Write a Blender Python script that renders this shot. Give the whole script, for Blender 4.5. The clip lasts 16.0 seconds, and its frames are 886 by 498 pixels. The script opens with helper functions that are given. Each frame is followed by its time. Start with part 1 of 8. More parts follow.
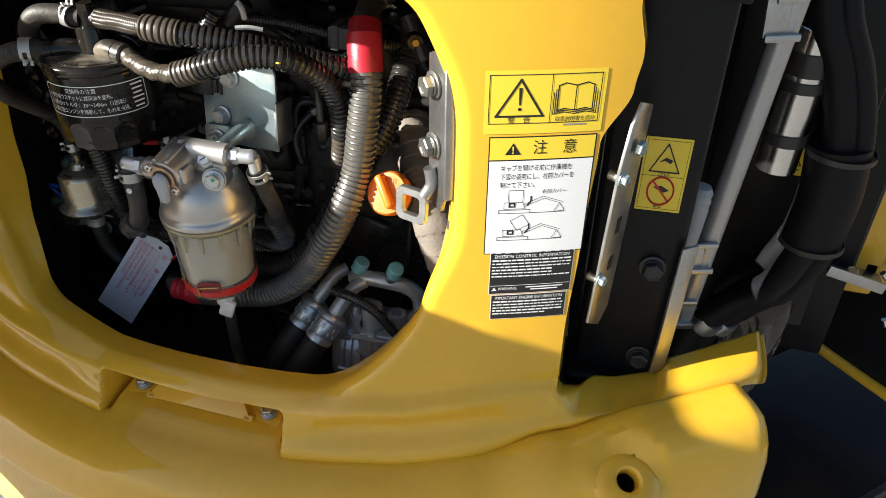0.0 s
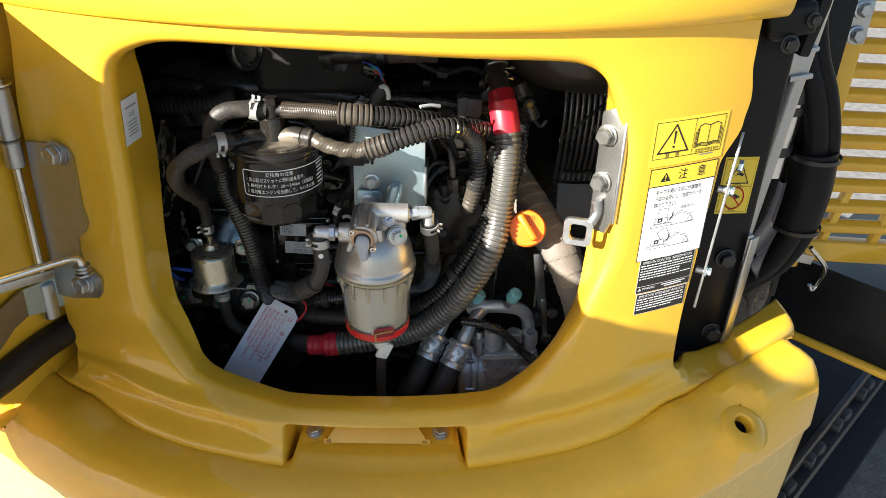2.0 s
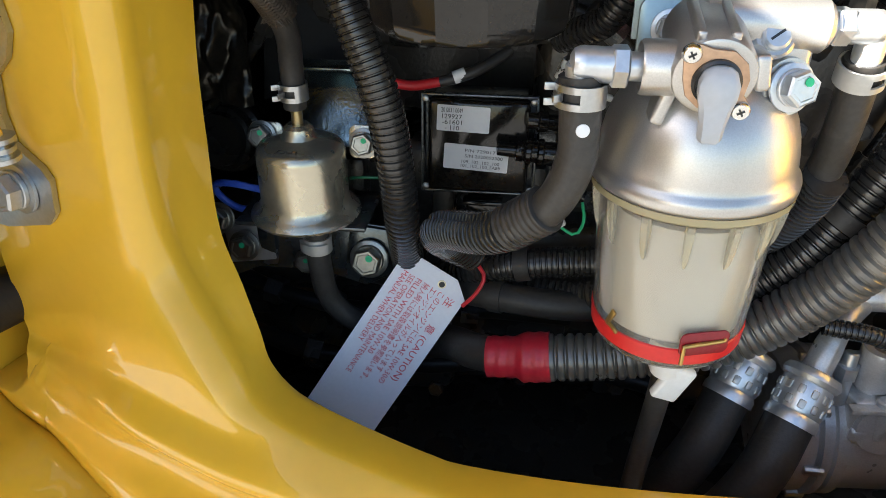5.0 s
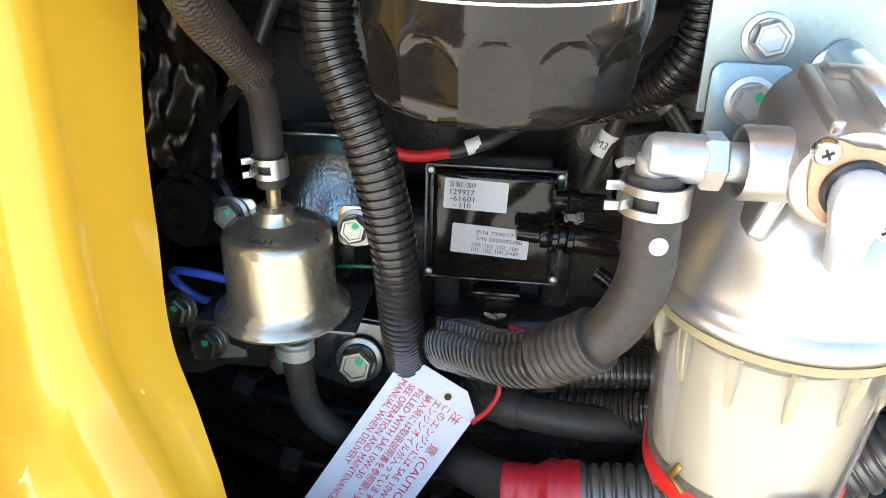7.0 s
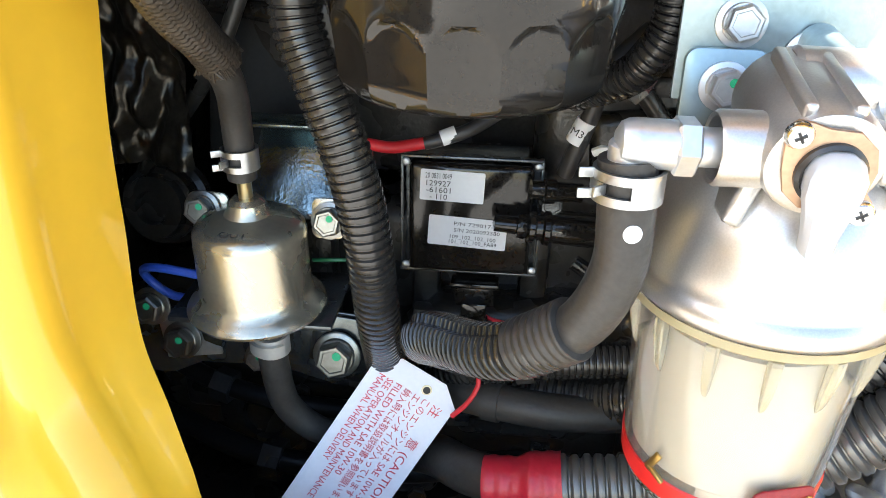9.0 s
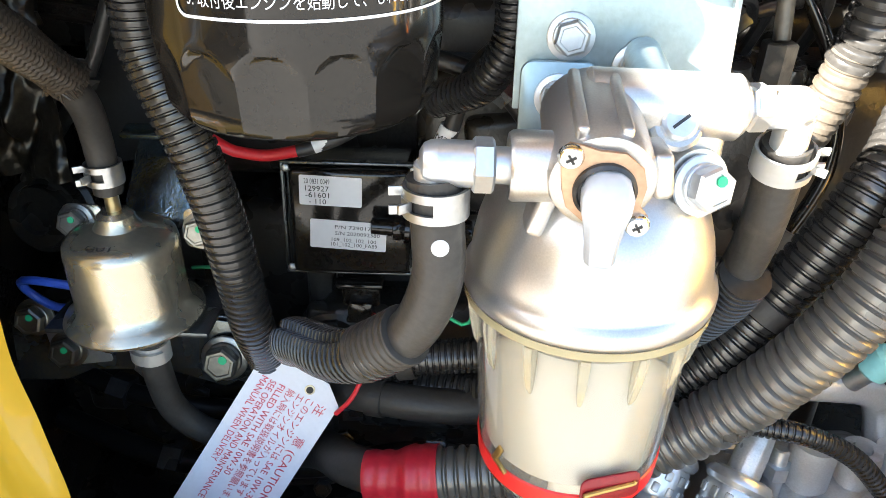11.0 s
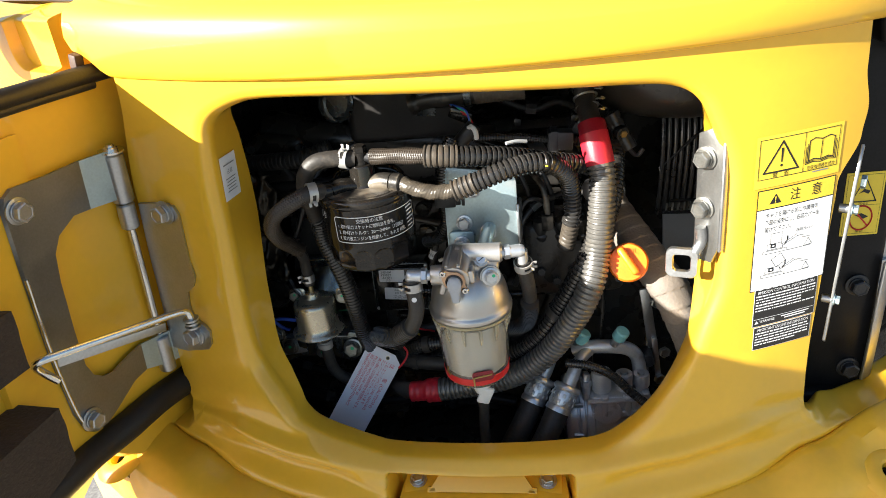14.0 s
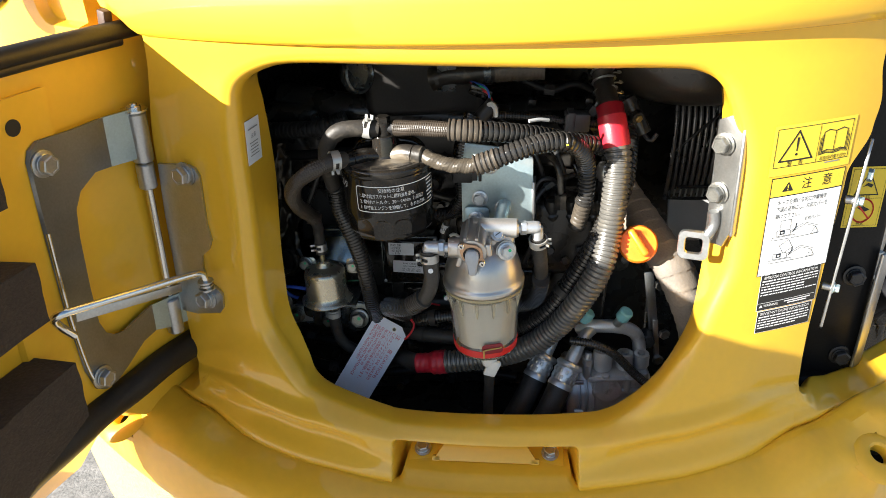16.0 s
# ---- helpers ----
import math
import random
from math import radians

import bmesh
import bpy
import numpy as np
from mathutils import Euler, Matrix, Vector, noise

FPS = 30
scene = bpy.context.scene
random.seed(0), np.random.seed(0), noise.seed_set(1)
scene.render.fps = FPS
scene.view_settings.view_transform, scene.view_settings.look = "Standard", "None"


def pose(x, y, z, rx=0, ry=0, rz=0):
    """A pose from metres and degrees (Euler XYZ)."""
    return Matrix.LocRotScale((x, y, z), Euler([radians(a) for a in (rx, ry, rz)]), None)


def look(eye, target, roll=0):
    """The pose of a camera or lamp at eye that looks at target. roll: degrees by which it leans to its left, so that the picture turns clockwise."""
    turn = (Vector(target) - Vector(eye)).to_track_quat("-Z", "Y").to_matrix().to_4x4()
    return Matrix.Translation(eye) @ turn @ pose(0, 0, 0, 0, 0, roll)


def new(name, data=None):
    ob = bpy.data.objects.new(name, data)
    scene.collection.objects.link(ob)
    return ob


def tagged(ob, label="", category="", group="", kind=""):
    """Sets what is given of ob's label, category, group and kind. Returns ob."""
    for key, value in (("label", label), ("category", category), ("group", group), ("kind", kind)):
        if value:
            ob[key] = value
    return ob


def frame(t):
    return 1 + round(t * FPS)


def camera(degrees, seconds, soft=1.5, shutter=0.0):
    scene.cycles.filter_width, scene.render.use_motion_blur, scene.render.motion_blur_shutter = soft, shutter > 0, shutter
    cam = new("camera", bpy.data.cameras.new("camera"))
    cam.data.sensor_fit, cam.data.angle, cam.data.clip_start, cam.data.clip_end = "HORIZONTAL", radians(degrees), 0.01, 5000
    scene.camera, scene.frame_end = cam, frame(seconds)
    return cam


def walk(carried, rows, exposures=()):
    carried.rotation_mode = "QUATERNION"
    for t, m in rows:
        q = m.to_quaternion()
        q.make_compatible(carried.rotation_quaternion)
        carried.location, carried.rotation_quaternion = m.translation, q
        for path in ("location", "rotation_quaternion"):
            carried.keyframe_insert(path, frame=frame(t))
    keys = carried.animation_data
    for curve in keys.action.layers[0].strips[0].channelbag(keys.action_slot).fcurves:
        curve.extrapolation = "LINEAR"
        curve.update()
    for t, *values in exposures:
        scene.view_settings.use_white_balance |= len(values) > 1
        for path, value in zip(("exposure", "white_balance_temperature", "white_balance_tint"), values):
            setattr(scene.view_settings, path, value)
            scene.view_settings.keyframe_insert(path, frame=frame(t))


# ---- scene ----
cam = camera(61.9, 16.0, 0.8)
PATH = [
    (0, (0.388, -0.46, 1.443), (-0.073, 1.132, 0.323), 0.7),
    (0.5, (0.256, -0.523, 1.463), (-0.072, 1.132, 0.39), 1.5),
    (1, (0.116, -0.609, 1.49), (-0.016, 1.088, 0.441), 1.7),
    (1.5, (0.07, -0.631, 1.498), (0.055, 1.088, 0.476), 1.4),
    (2, (0.071, -0.635, 1.499), (0.076, 1.095, 0.494), 0.8),
    (2.5, (0.072, -0.633, 1.499), (0.063, 1.105, 0.51), 0.4),
    (3, (0.076, -0.631, 1.5), (0.049, 1.105, 0.506), 0.4),
    (3.5, (0.076, -0.623, 1.492), (0.063, 1.106, 0.486), 0.7),
    (4, (0.061, -0.59, 1.469), (0.004, 1.122, 0.437), 0.1),
    (4.5, (-0.018, -0.412, 1.311), (-0.195, 1.259, 0.226), -1.1),
    (5, (-0.074, -0.249, 1.209), (-0.294, 1.464, 0.201), -0.1),
    (5.2, (-0.091, -0.219, 1.199), (-0.31, 1.507, 0.213), 0.4),
    (7.3, (-0.095, -0.165, 1.199), (-0.286, 1.598, 0.275), 1.1),
    (7.5, (-0.095, -0.166, 1.203), (-0.282, 1.596, 0.275), 0.9),
    (8, (-0.091, -0.167, 1.206), (-0.259, 1.598, 0.281), 0.9),
    (8.2, (-0.089, -0.169, 1.205), (-0.252, 1.599, 0.283), 0.8),
    (10.3, (-0.097, -0.145, 1.181), (-0.225, 1.597, 0.206), 1.4),
    (10.5, (-0.085, -0.15, 1.18), (-0.206, 1.596, 0.211), 1.2),
    (11, (-0.049, -0.165, 1.211), (-0.091, 1.58, 0.235), 1.0),
    (11.5, (-0.031, -0.24, 1.271), (0.049, 1.53, 0.343), 1.1),
    (12, (-0.001, -0.372, 1.388), (0.148, 1.41, 0.493), -0.3),
    (12.5, (0.073, -0.472, 1.453), (0.003, 1.332, 0.592), -5.0),
    (13, (0.139, -0.541, 1.467), (-0.191, 1.249, 0.638), -8.3),
    (13.5, (0.116, -0.596, 1.492), (-0.244, 1.187, 0.66), -7.9),
    (14, (0.101, -0.622, 1.482), (-0.223, 1.147, 0.608), -6.9),
    (14.5, (0.101, -0.637, 1.47), (-0.193, 1.116, 0.553), -5.8),
    (15, (0.081, -0.645, 1.475), (-0.183, 1.106, 0.545), -4.7),
    (15.5, (0.076, -0.649, 1.478), (-0.18, 1.107, 0.556), -4.0),
    (16, (0.057, -0.647, 1.479), (-0.196, 1.115, 0.567), -3.4),
]
EXPOSURES = [(0, 1.64), (2, 2.03), (3, 2.15), (4, 2.22), (4.5, 2.46), (5, 3.12), (7.5, 4.2), (10.3, 4.22), (11, 4.05), (11.5, 3.95), (12.2, 3.28), (12.7, 2.62), (13.2, 2.28), (14, 2.16), (16, 2.18)]
walk(cam, [(t, look(eye, target, roll)) for t, eye, target, roll in PATH], EXPOSURES)

# ---- light ----
TO_SUN = Vector((-1.0, -0.66, 0.505)).normalized()
sun = new("sun", bpy.data.lights.new("sun", "SUN"))
sun.data.energy, sun.data.angle, sun.data.color = 5.0, radians(0.5), (1.0, 0.955, 0.865)
sun.matrix_world = look(TO_SUN * 8, (0, 0, 0))
world = bpy.data.worlds.new("sky")
world.use_nodes = True
scene.world = world
sky = world.node_tree.nodes.new("ShaderNodeTexSky")
sky.sky_type, sky.sun_disc = "NISHITA", False
sky.sun_elevation = math.asin(TO_SUN.z)
sky.sun_rotation = math.atan2(TO_SUN.x, TO_SUN.y)
world.node_tree.links.new(sky.outputs[0], world.node_tree.nodes["Background"].inputs[0])
world.node_tree.nodes["Background"].inputs[1].default_value = 0.046


# ---- materials ----
def material(name, base, rough=0.5, metal=0.0, var=0.12, scale=40.0, fine=400.0, bump=0.05, coat=0.0, rough_var=0.1, stain=None, stain_at=0.6, stain_scale=12.0, spec=0.5, per_object=0.0):
    """A surface with a coarse and a fine variation of tone, gloss and relief, and stains where wanted. Scales are cycles per metre."""
    m = bpy.data.materials.new(name)
    m.use_nodes = True
    n, l = m.node_tree.nodes, m.node_tree.links
    b = n["Principled BSDF"]
    co = n.new("ShaderNodeTexCoord")
    geo = n.new("ShaderNodeNewGeometry")

    def tex(s, detail=3.0):
        t = n.new("ShaderNodeTexNoise")
        t.inputs["Scale"].default_value, t.inputs["Detail"].default_value = s, detail
        l.new(geo.outputs["Position"], t.inputs["Vector"])
        return t

    big, small = tex(scale), tex(fine, 2.0)
    add = n.new("ShaderNodeMath")
    add.operation = "ADD"
    l.new(big.outputs["Fac"], add.inputs[0])
    l.new(small.outputs["Fac"], add.inputs[1])
    ramp = n.new("ShaderNodeMapRange")
    ramp.inputs["From Min"].default_value, ramp.inputs["From Max"].default_value = 0.6, 1.4
    ramp.inputs["To Min"].default_value, ramp.inputs["To Max"].default_value = 1 - var, 1 + var
    l.new(add.outputs[0], ramp.inputs["Value"])
    mul = n.new("ShaderNodeVectorMath")
    mul.operation = "SCALE"
    mul.inputs[0].default_value = base
    l.new(ramp.outputs[0], mul.inputs["Scale"])
    colour = mul.outputs[0]
    if stain:
        st = tex(stain_scale, 6.0)
        sr = n.new("ShaderNodeMapRange")
        sr.inputs["From Min"].default_value, sr.inputs["From Max"].default_value = stain_at, stain_at + 0.12
        l.new(st.outputs["Fac"], sr.inputs["Value"])
        mix = n.new("ShaderNodeMix")
        mix.data_type = "RGBA"
        l.new(sr.outputs[0], mix.inputs[0])
        l.new(colour, mix.inputs[6])
        mix.inputs[7].default_value = (*stain, 1)
        colour = mix.outputs[2]
    l.new(colour, b.inputs["Base Color"])
    rr = n.new("ShaderNodeMapRange")
    rr.inputs["To Min"].default_value, rr.inputs["To Max"].default_value = max(rough - rough_var, 0.02), min(rough + rough_var, 1.0)
    l.new(big.outputs["Fac"], rr.inputs["Value"])
    l.new(rr.outputs[0], b.inputs["Roughness"])
    b.inputs["Metallic"].default_value = metal
    b.inputs["Specular IOR Level"].default_value = spec
    if coat:
        b.inputs["Coat Weight"].default_value, b.inputs["Coat Roughness"].default_value = coat, 0.025
    if bump:
        bp = n.new("ShaderNodeBump")
        bp.inputs["Strength"].default_value, bp.inputs["Distance"].default_value = bump, 0.002
        l.new(small.outputs["Fac"], bp.inputs["Height"])
        l.new(bp.outputs[0], b.inputs["Normal"])
    return m


YELLOW = material("yellow_paint", (0.80, 0.450, 0.028), 0.40, var=0.035, scale=9, fine=120, bump=0.02, coat=0.85, rough_var=0.05, spec=0.35)
CASTYELLOW = material("yellow_paint_on_casting", (0.80, 0.450, 0.028), 0.40, var=0.05, scale=14, fine=90, bump=0.08, coat=0.75, rough_var=0.06, spec=0.3)
BLACKPAINT = material("black_paint", (0.011, 0.0108, 0.0115), 0.36, var=0.3, scale=20, bump=0.06, stain=(0.018, 0.016, 0.015), stain_at=0.64, spec=0.2)
HOSEBLACK = material("black_hydraulic_hose", (0.007, 0.007, 0.009), 0.5, var=0.3, scale=30, bump=0.08, spec=0.18)
ROUGHCAST = material("rough_cast_yellow", (0.66, 0.45, 0.13), 0.6, var=0.12, scale=60, fine=160, bump=1.0, coat=0.2)
ENGINE = material("black_engine_paint", (0.029, 0.0270, 0.0245), 0.28, var=0.3, scale=30, bump=0.15, stain=(0.05, 0.045, 0.036), stain_at=0.64, stain_scale=25)
DARKSTEEL = material("dark_steel", (0.05, 0.05, 0.052), 0.42, 0.6, var=0.25, bump=0.1)
RUBBER = material("black_rubber", (0.034, 0.0310, 0.0280), 0.5, var=0.3, scale=60, bump=0.1, stain=(0.045, 0.038, 0.03), stain_at=0.64, stain_scale=30, spec=0.35)
SEAL = material("black_edge_seal", (0.016, 0.0135, 0.0115), 0.45, var=0.25, scale=60, bump=0.08, stain=(0.04, 0.03, 0.022), stain_at=0.66, stain_scale=30, spec=0.4)
DUSTY = material("dusty_rubber", (0.031, 0.027, 0.023), 0.55, var=0.3, scale=60, bump=0.15, stain=(0.10, 0.085, 0.066), stain_at=0.52, stain_scale=40)
LOOM = material("black_corrugated_plastic", (0.026, 0.0243, 0.0225), 0.24, var=0.25, scale=50, bump=0.03, stain=(0.06, 0.05, 0.04), stain_at=0.68, stain_scale=35, spec=0.65, rough_var=0.08)
GREYLOOM = material("grey_corrugated_plastic", (0.082, 0.078, 0.071), 0.30, spec=0.95, var=0.15, scale=40, bump=0.06, stain=(0.16, 0.14, 0.11), stain_at=0.60, stain_scale=30)
DUSTLOOM = material("dust_covered_corrugated_plastic", (0.068, 0.056, 0.043), 0.38, var=0.25, scale=60, bump=0.15, stain=(0.05, 0.045, 0.04), stain_at=0.6, stain_scale=45)
REDTAPE = material("red_tape", (0.45, 0.015, 0.03), 0.4, var=0.12, scale=60, bump=0.1, stain=(0.5, 0.12, 0.1), stain_at=0.68)
# a dark red, also the cable tape's red with shade put in
DARKRED = material("dark_red_and_shaded_tape", (0.22, 0.006, 0.014), 0.35, var=0.15, scale=60, bump=0.1)
ZINC = material("zinc_plated_steel", (0.46, 0.47, 0.475), 0.36, 0.95, var=0.12, scale=50, bump=0.06, rough_var=0.12, stain=(0.5, 0.47, 0.4), stain_at=0.7)
LEAFZINC = material("dull_zinc_leaf", (0.27, 0.27, 0.26), 0.34, 0.9, var=0.12, scale=30, bump=0.05, rough_var=0.12, stain=(0.32, 0.30, 0.26), stain_at=0.66)
BLUEZINC = material("blue_zinc_plate", (0.40, 0.50, 0.53), 0.38, 0.75, var=0.12, scale=40, bump=0.06, stain=(0.6, 0.6, 0.56), stain_at=0.66)
STRUTGREY = material("satin_silver_tube", (0.46, 0.46, 0.46), 0.38, 0.55, var=0.1, scale=30, bump=0.03, stain=(0.36, 0.34, 0.31), stain_at=0.64)
# darker teal copy of BLUEZINC, with the lower arm's shade in its colour
BLUESHADED = material("shaded_blue_zinc_plate", (0.30, 0.38, 0.40), 0.32, 0.85, var=0.08, scale=30, bump=0.02, rough_var=0.08)
STEEL = material("bright_steel", (0.72, 0.72, 0.7), 0.22, 1.0, var=0.08, scale=80, bump=0.03, rough_var=0.08)
ALU = material("cast_aluminium", (0.52, 0.51, 0.495), 0.33, 0.80, var=0.12, scale=45, fine=1600, bump=0.05, stain=(0.5, 0.46, 0.4), stain_at=0.66, stain_scale=40)
GOLDZINC = material("yellow_passivated_steel", (0.52, 0.475, 0.37), 0.27, 0.85, var=0.1, scale=50, bump=0.03, stain=(0.55, 0.5, 0.42), stain_at=0.66)
CANBLACK = material("gloss_black_can", (0.014, 0.0122, 0.0104), 0.12, var=0.2, scale=40, bump=0.02, coat=0.25, spec=0.3)
DUSTCAP = material("dusty_black_lid", (0.022, 0.019, 0.016), 0.35, var=0.3, scale=60, bump=0.1, stain=(0.13, 0.108, 0.08), stain_at=0.50, stain_scale=45)
WHITEPLASTIC = material("white_plastic", (0.78, 0.78, 0.75), 0.42, var=0.05, bump=0.02, stain=(0.55, 0.5, 0.42), stain_at=0.68)
GREYPLASTIC = material("grey_plastic", (0.32, 0.33, 0.34), 0.4, var=0.1, bump=0.03)
BLACKPLASTIC = material("black_plastic", (0.029, 0.027, 0.026), 0.4, var=0.2, bump=0.05)
PAPER = material("white_label", (0.8, 0.8, 0.8), 0.5, var=0.03, scale=30, bump=0.02)
TAGPAPER = material("tag_paper", (0.78, 0.79, 0.84), 0.6, var=0.04, scale=30, bump=0.05)
INKRED = material("red_ink", (0.62, 0.05, 0.08), 0.6, var=0.1)
INK = material("black_ink", (0.012, 0.012, 0.012), 0.45, var=0.1)
INKGREY = material("grey_ink", (0.25, 0.25, 0.25), 0.5, var=0.1)
STICKER = material("yellow_sticker", (0.84, 0.61, 0.05), 0.35, var=0.03, bump=0.01)
SIGNRED = material("red_print", (0.6, 0.02, 0.015), 0.4, var=0.05)
ORANGE = material("orange_plastic", (0.72, 0.17, 0.012), 0.35, var=0.08, scale=50, bump=0.05, stain=(0.7, 0.3, 0.06), stain_at=0.66)
TEAL = material("teal_rubber_cap", (0.2, 0.48, 0.5), 0.5, var=0.1, bump=0.05)
FOAM = material("black_foam", (0.042, 0.029, 0.020), 0.9, var=0.3, scale=60, fine=260, bump=0.9)
BROWNHOSE = material("dusty_brown_hose", (0.17, 0.145, 0.12), 0.75, var=0.2, scale=40, bump=0.3, stain=(0.09, 0.08, 0.07), stain_at=0.6)
GRAVEL = material("gravel", (0.185, 0.178, 0.168), 0.85, var=0.5, scale=25, fine=120, bump=0.9)
TYRE = material("track_rubber", (0.018, 0.019, 0.024), 0.6, var=0.3, scale=20, bump=0.2, stain=(0.06, 0.055, 0.05), stain_at=0.62)
BRAIDED = material("brown_woven_sleeve", (0.034, 0.026, 0.019), 0.40, var=0.35, scale=60, fine=900, bump=0.1, stain=(0.08, 0.065, 0.048), stain_at=0.66, stain_scale=60)
OILSTEEL = material("oiled_black_steel", (0.11, 0.12, 0.125), 0.26, 0.75, var=0.35, scale=50, bump=0.06, rough_var=0.14, stain=(0.16, 0.15, 0.13), stain_at=0.62, stain_scale=60)
FOIL = material("black_foil", (0.06, 0.054, 0.045), 0.34, 0.85, var=0.35, scale=60, bump=0.1)
CLAMPSTEEL = material("pale_zinc_clamp", (0.48, 0.48, 0.46), 0.38, 0.55, var=0.1, scale=60, bump=0.04, stain=(0.45, 0.42, 0.36), stain_at=0.66)
CASTALU = material("bright_cast_aluminium", (0.52, 0.52, 0.515), 0.32, 0.5, var=0.14, scale=60, fine=900, bump=0.08, stain=(0.35, 0.33, 0.3), stain_at=0.62, stain_scale=50)
DUSTDUCT = material("dusty_black_duct", (0.03, 0.026, 0.022), 0.3, var=0.25, scale=25, bump=0.03)
GREENSTEEL = material("blue_green_zinc_steel", (0.30, 0.38, 0.39), 0.2, 0.95, var=0.3, scale=70, fine=500, bump=0.12, rough_var=0.15, stain=(0.12, 0.14, 0.14), stain_at=0.55, stain_scale=50)
MATTEBLACK = material("matte_black_sheet", (0.01, 0.01, 0.01), 0.6, var=0.3, scale=40, bump=0.1, spec=0.25)
WRAP = material("dusty_wrapped_sleeve", (0.062, 0.051, 0.038), 0.26, var=0.35, scale=90, fine=700, bump=0.25, stain=(0.2, 0.175, 0.14), stain_at=0.6, stain_scale=80)
DULLZINC = material("dull_zinc_bolt", (0.30, 0.30, 0.28), 0.34, 0.9, var=0.2, scale=80, bump=0.06, stain=(0.2, 0.19, 0.17), stain_at=0.6)
BROWNDARK = material("dark_brown_block", (0.045, 0.018, 0.008), 0.6, var=0.2, bump=0.1)
OLDBRASS = material("old_brass", (0.5, 0.34, 0.12), 0.33, 0.9)
GREYRUBBER = material("dusty_grey_rubber", (0.038, 0.035, 0.032), 0.40, var=0.3, scale=50, bump=0.12, stain=(0.10, 0.088, 0.072), stain_at=0.6, stain_scale=35, spec=0.4)
FITTING = material("bright_zinc_fitting", (0.60, 0.62, 0.64), 0.34, 0.75, var=0.1, scale=70, bump=0.04, rough_var=0.1, stain=(0.5, 0.48, 0.42), stain_at=0.66)
COPPERY = material("coppery_steel", (0.50, 0.33, 0.22), 0.36, 0.75, var=0.2, scale=90, bump=0.06, stain=(0.32, 0.2, 0.13), stain_at=0.6, stain_scale=60)
LEVERGREY = material("pale_grey_nylon", (0.42, 0.44, 0.47), 0.45, var=0.06, scale=60, bump=0.03)
MILKY = material("milky_element", (0.66, 0.635, 0.55), 0.5, var=0.05, scale=40, bump=0.05, stain=(0.58, 0.54, 0.44), stain_at=0.62, stain_scale=18)
REDFLOAT = material("red_float", (0.64, 0.024, 0.022), 0.35, var=0.08, bump=0.02)
GREENWIRE = material("dark_green_wire", (0.01, 0.12, 0.05), 0.4)
BLUEWIRE = material("blue_wire", (0.03, 0.09, 0.5), 0.4)
REDWIRE = material("red_wire", (0.6, 0.02, 0.03), 0.4)
GREENMARK = material("green_paint_mark", (0.02, 0.45, 0.2), 0.5)
YELLOWWIRE = material("yellow_wire", (0.7, 0.5, 0.03), 0.4)


def clear_plastic(name, base, weight, rough):
    m = bpy.data.materials.new(name)
    m.use_nodes = True
    b = m.node_tree.nodes["Principled BSDF"]
    b.inputs["Base Color"].default_value = (*base, 1)
    b.inputs["Transmission Weight"].default_value = weight
    b.inputs["Roughness"].default_value, b.inputs["IOR"].default_value = rough, 1.45
    return m


BOWLPLASTIC = clear_plastic("clear_bowl_plastic", (1.0, 0.985, 0.94), 0.94, 0.06)
YELLOWLIP = clear_plastic("yellowed_lip_plastic", (0.72, 0.62, 0.36), 0.55, 0.25)
AMBERLIP = clear_plastic("yellowed_rib_plastic", (0.94, 0.88, 0.70), 0.80, 0.12)
FILM = clear_plastic("clear_wrap_film", (0.22, 0.20, 0.17), 0.85, 0.10)


# ---- builders ----
def thing(name, at, label, category, group="", kind=""):
    ob = new(name)
    ob.empty_display_size = 0.02
    ob.location = at
    bpy.context.view_layer.update()
    return tagged(ob, label, category, group, kind)


def base_of(ob):
    p = Vector((0, 0, 0))
    while ob:
        p += ob.location
        ob = ob.parent
    return p


def part(name, bm, mat, parent=None, label="", smooth=35.0, at=None):
    """Links a bmesh, drawn in world coordinates, as one mesh object under a thing or a part. at: the place of its own origin."""
    me = bpy.data.meshes.new(name)
    bmesh.ops.recalc_face_normals(bm, faces=bm.faces[:])
    origin = Vector(at) if at is not None else (base_of(parent) if parent else Vector((0, 0, 0)))
    for v in bm.verts:
        v.co -= origin
    bm.to_mesh(me)
    bm.free()
    me.materials.append(mat)
    if smooth:
        me.shade_smooth()
        me.set_sharp_from_angle(angle=radians(smooth))
    ob = new(name, me)
    if parent:
        ob.parent = parent
        ob.location = origin - base_of(parent)
    else:
        ob.location = origin
    if label:
        ob["label"] = label
    return ob


def merged(*bms):
    out = bmesh.new()
    for b in bms:
        me = bpy.data.meshes.new("tmp")
        b.to_mesh(me)
        b.free()
        out.from_mesh(me)
        bpy.data.meshes.remove(me)
    return out


def box(size, m=None, bevel=0.002, seg=2):
    bm = bmesh.new()
    bmesh.ops.create_cube(bm, size=1.0, matrix=Matrix.Diagonal((*size, 1)))
    if bevel:
        bmesh.ops.bevel(bm, geom=bm.edges[:], offset=bevel, segments=seg, profile=0.5, affect="EDGES")
    if m is not None:
        bmesh.ops.transform(bm, matrix=m, verts=bm.verts[:])
    return bm


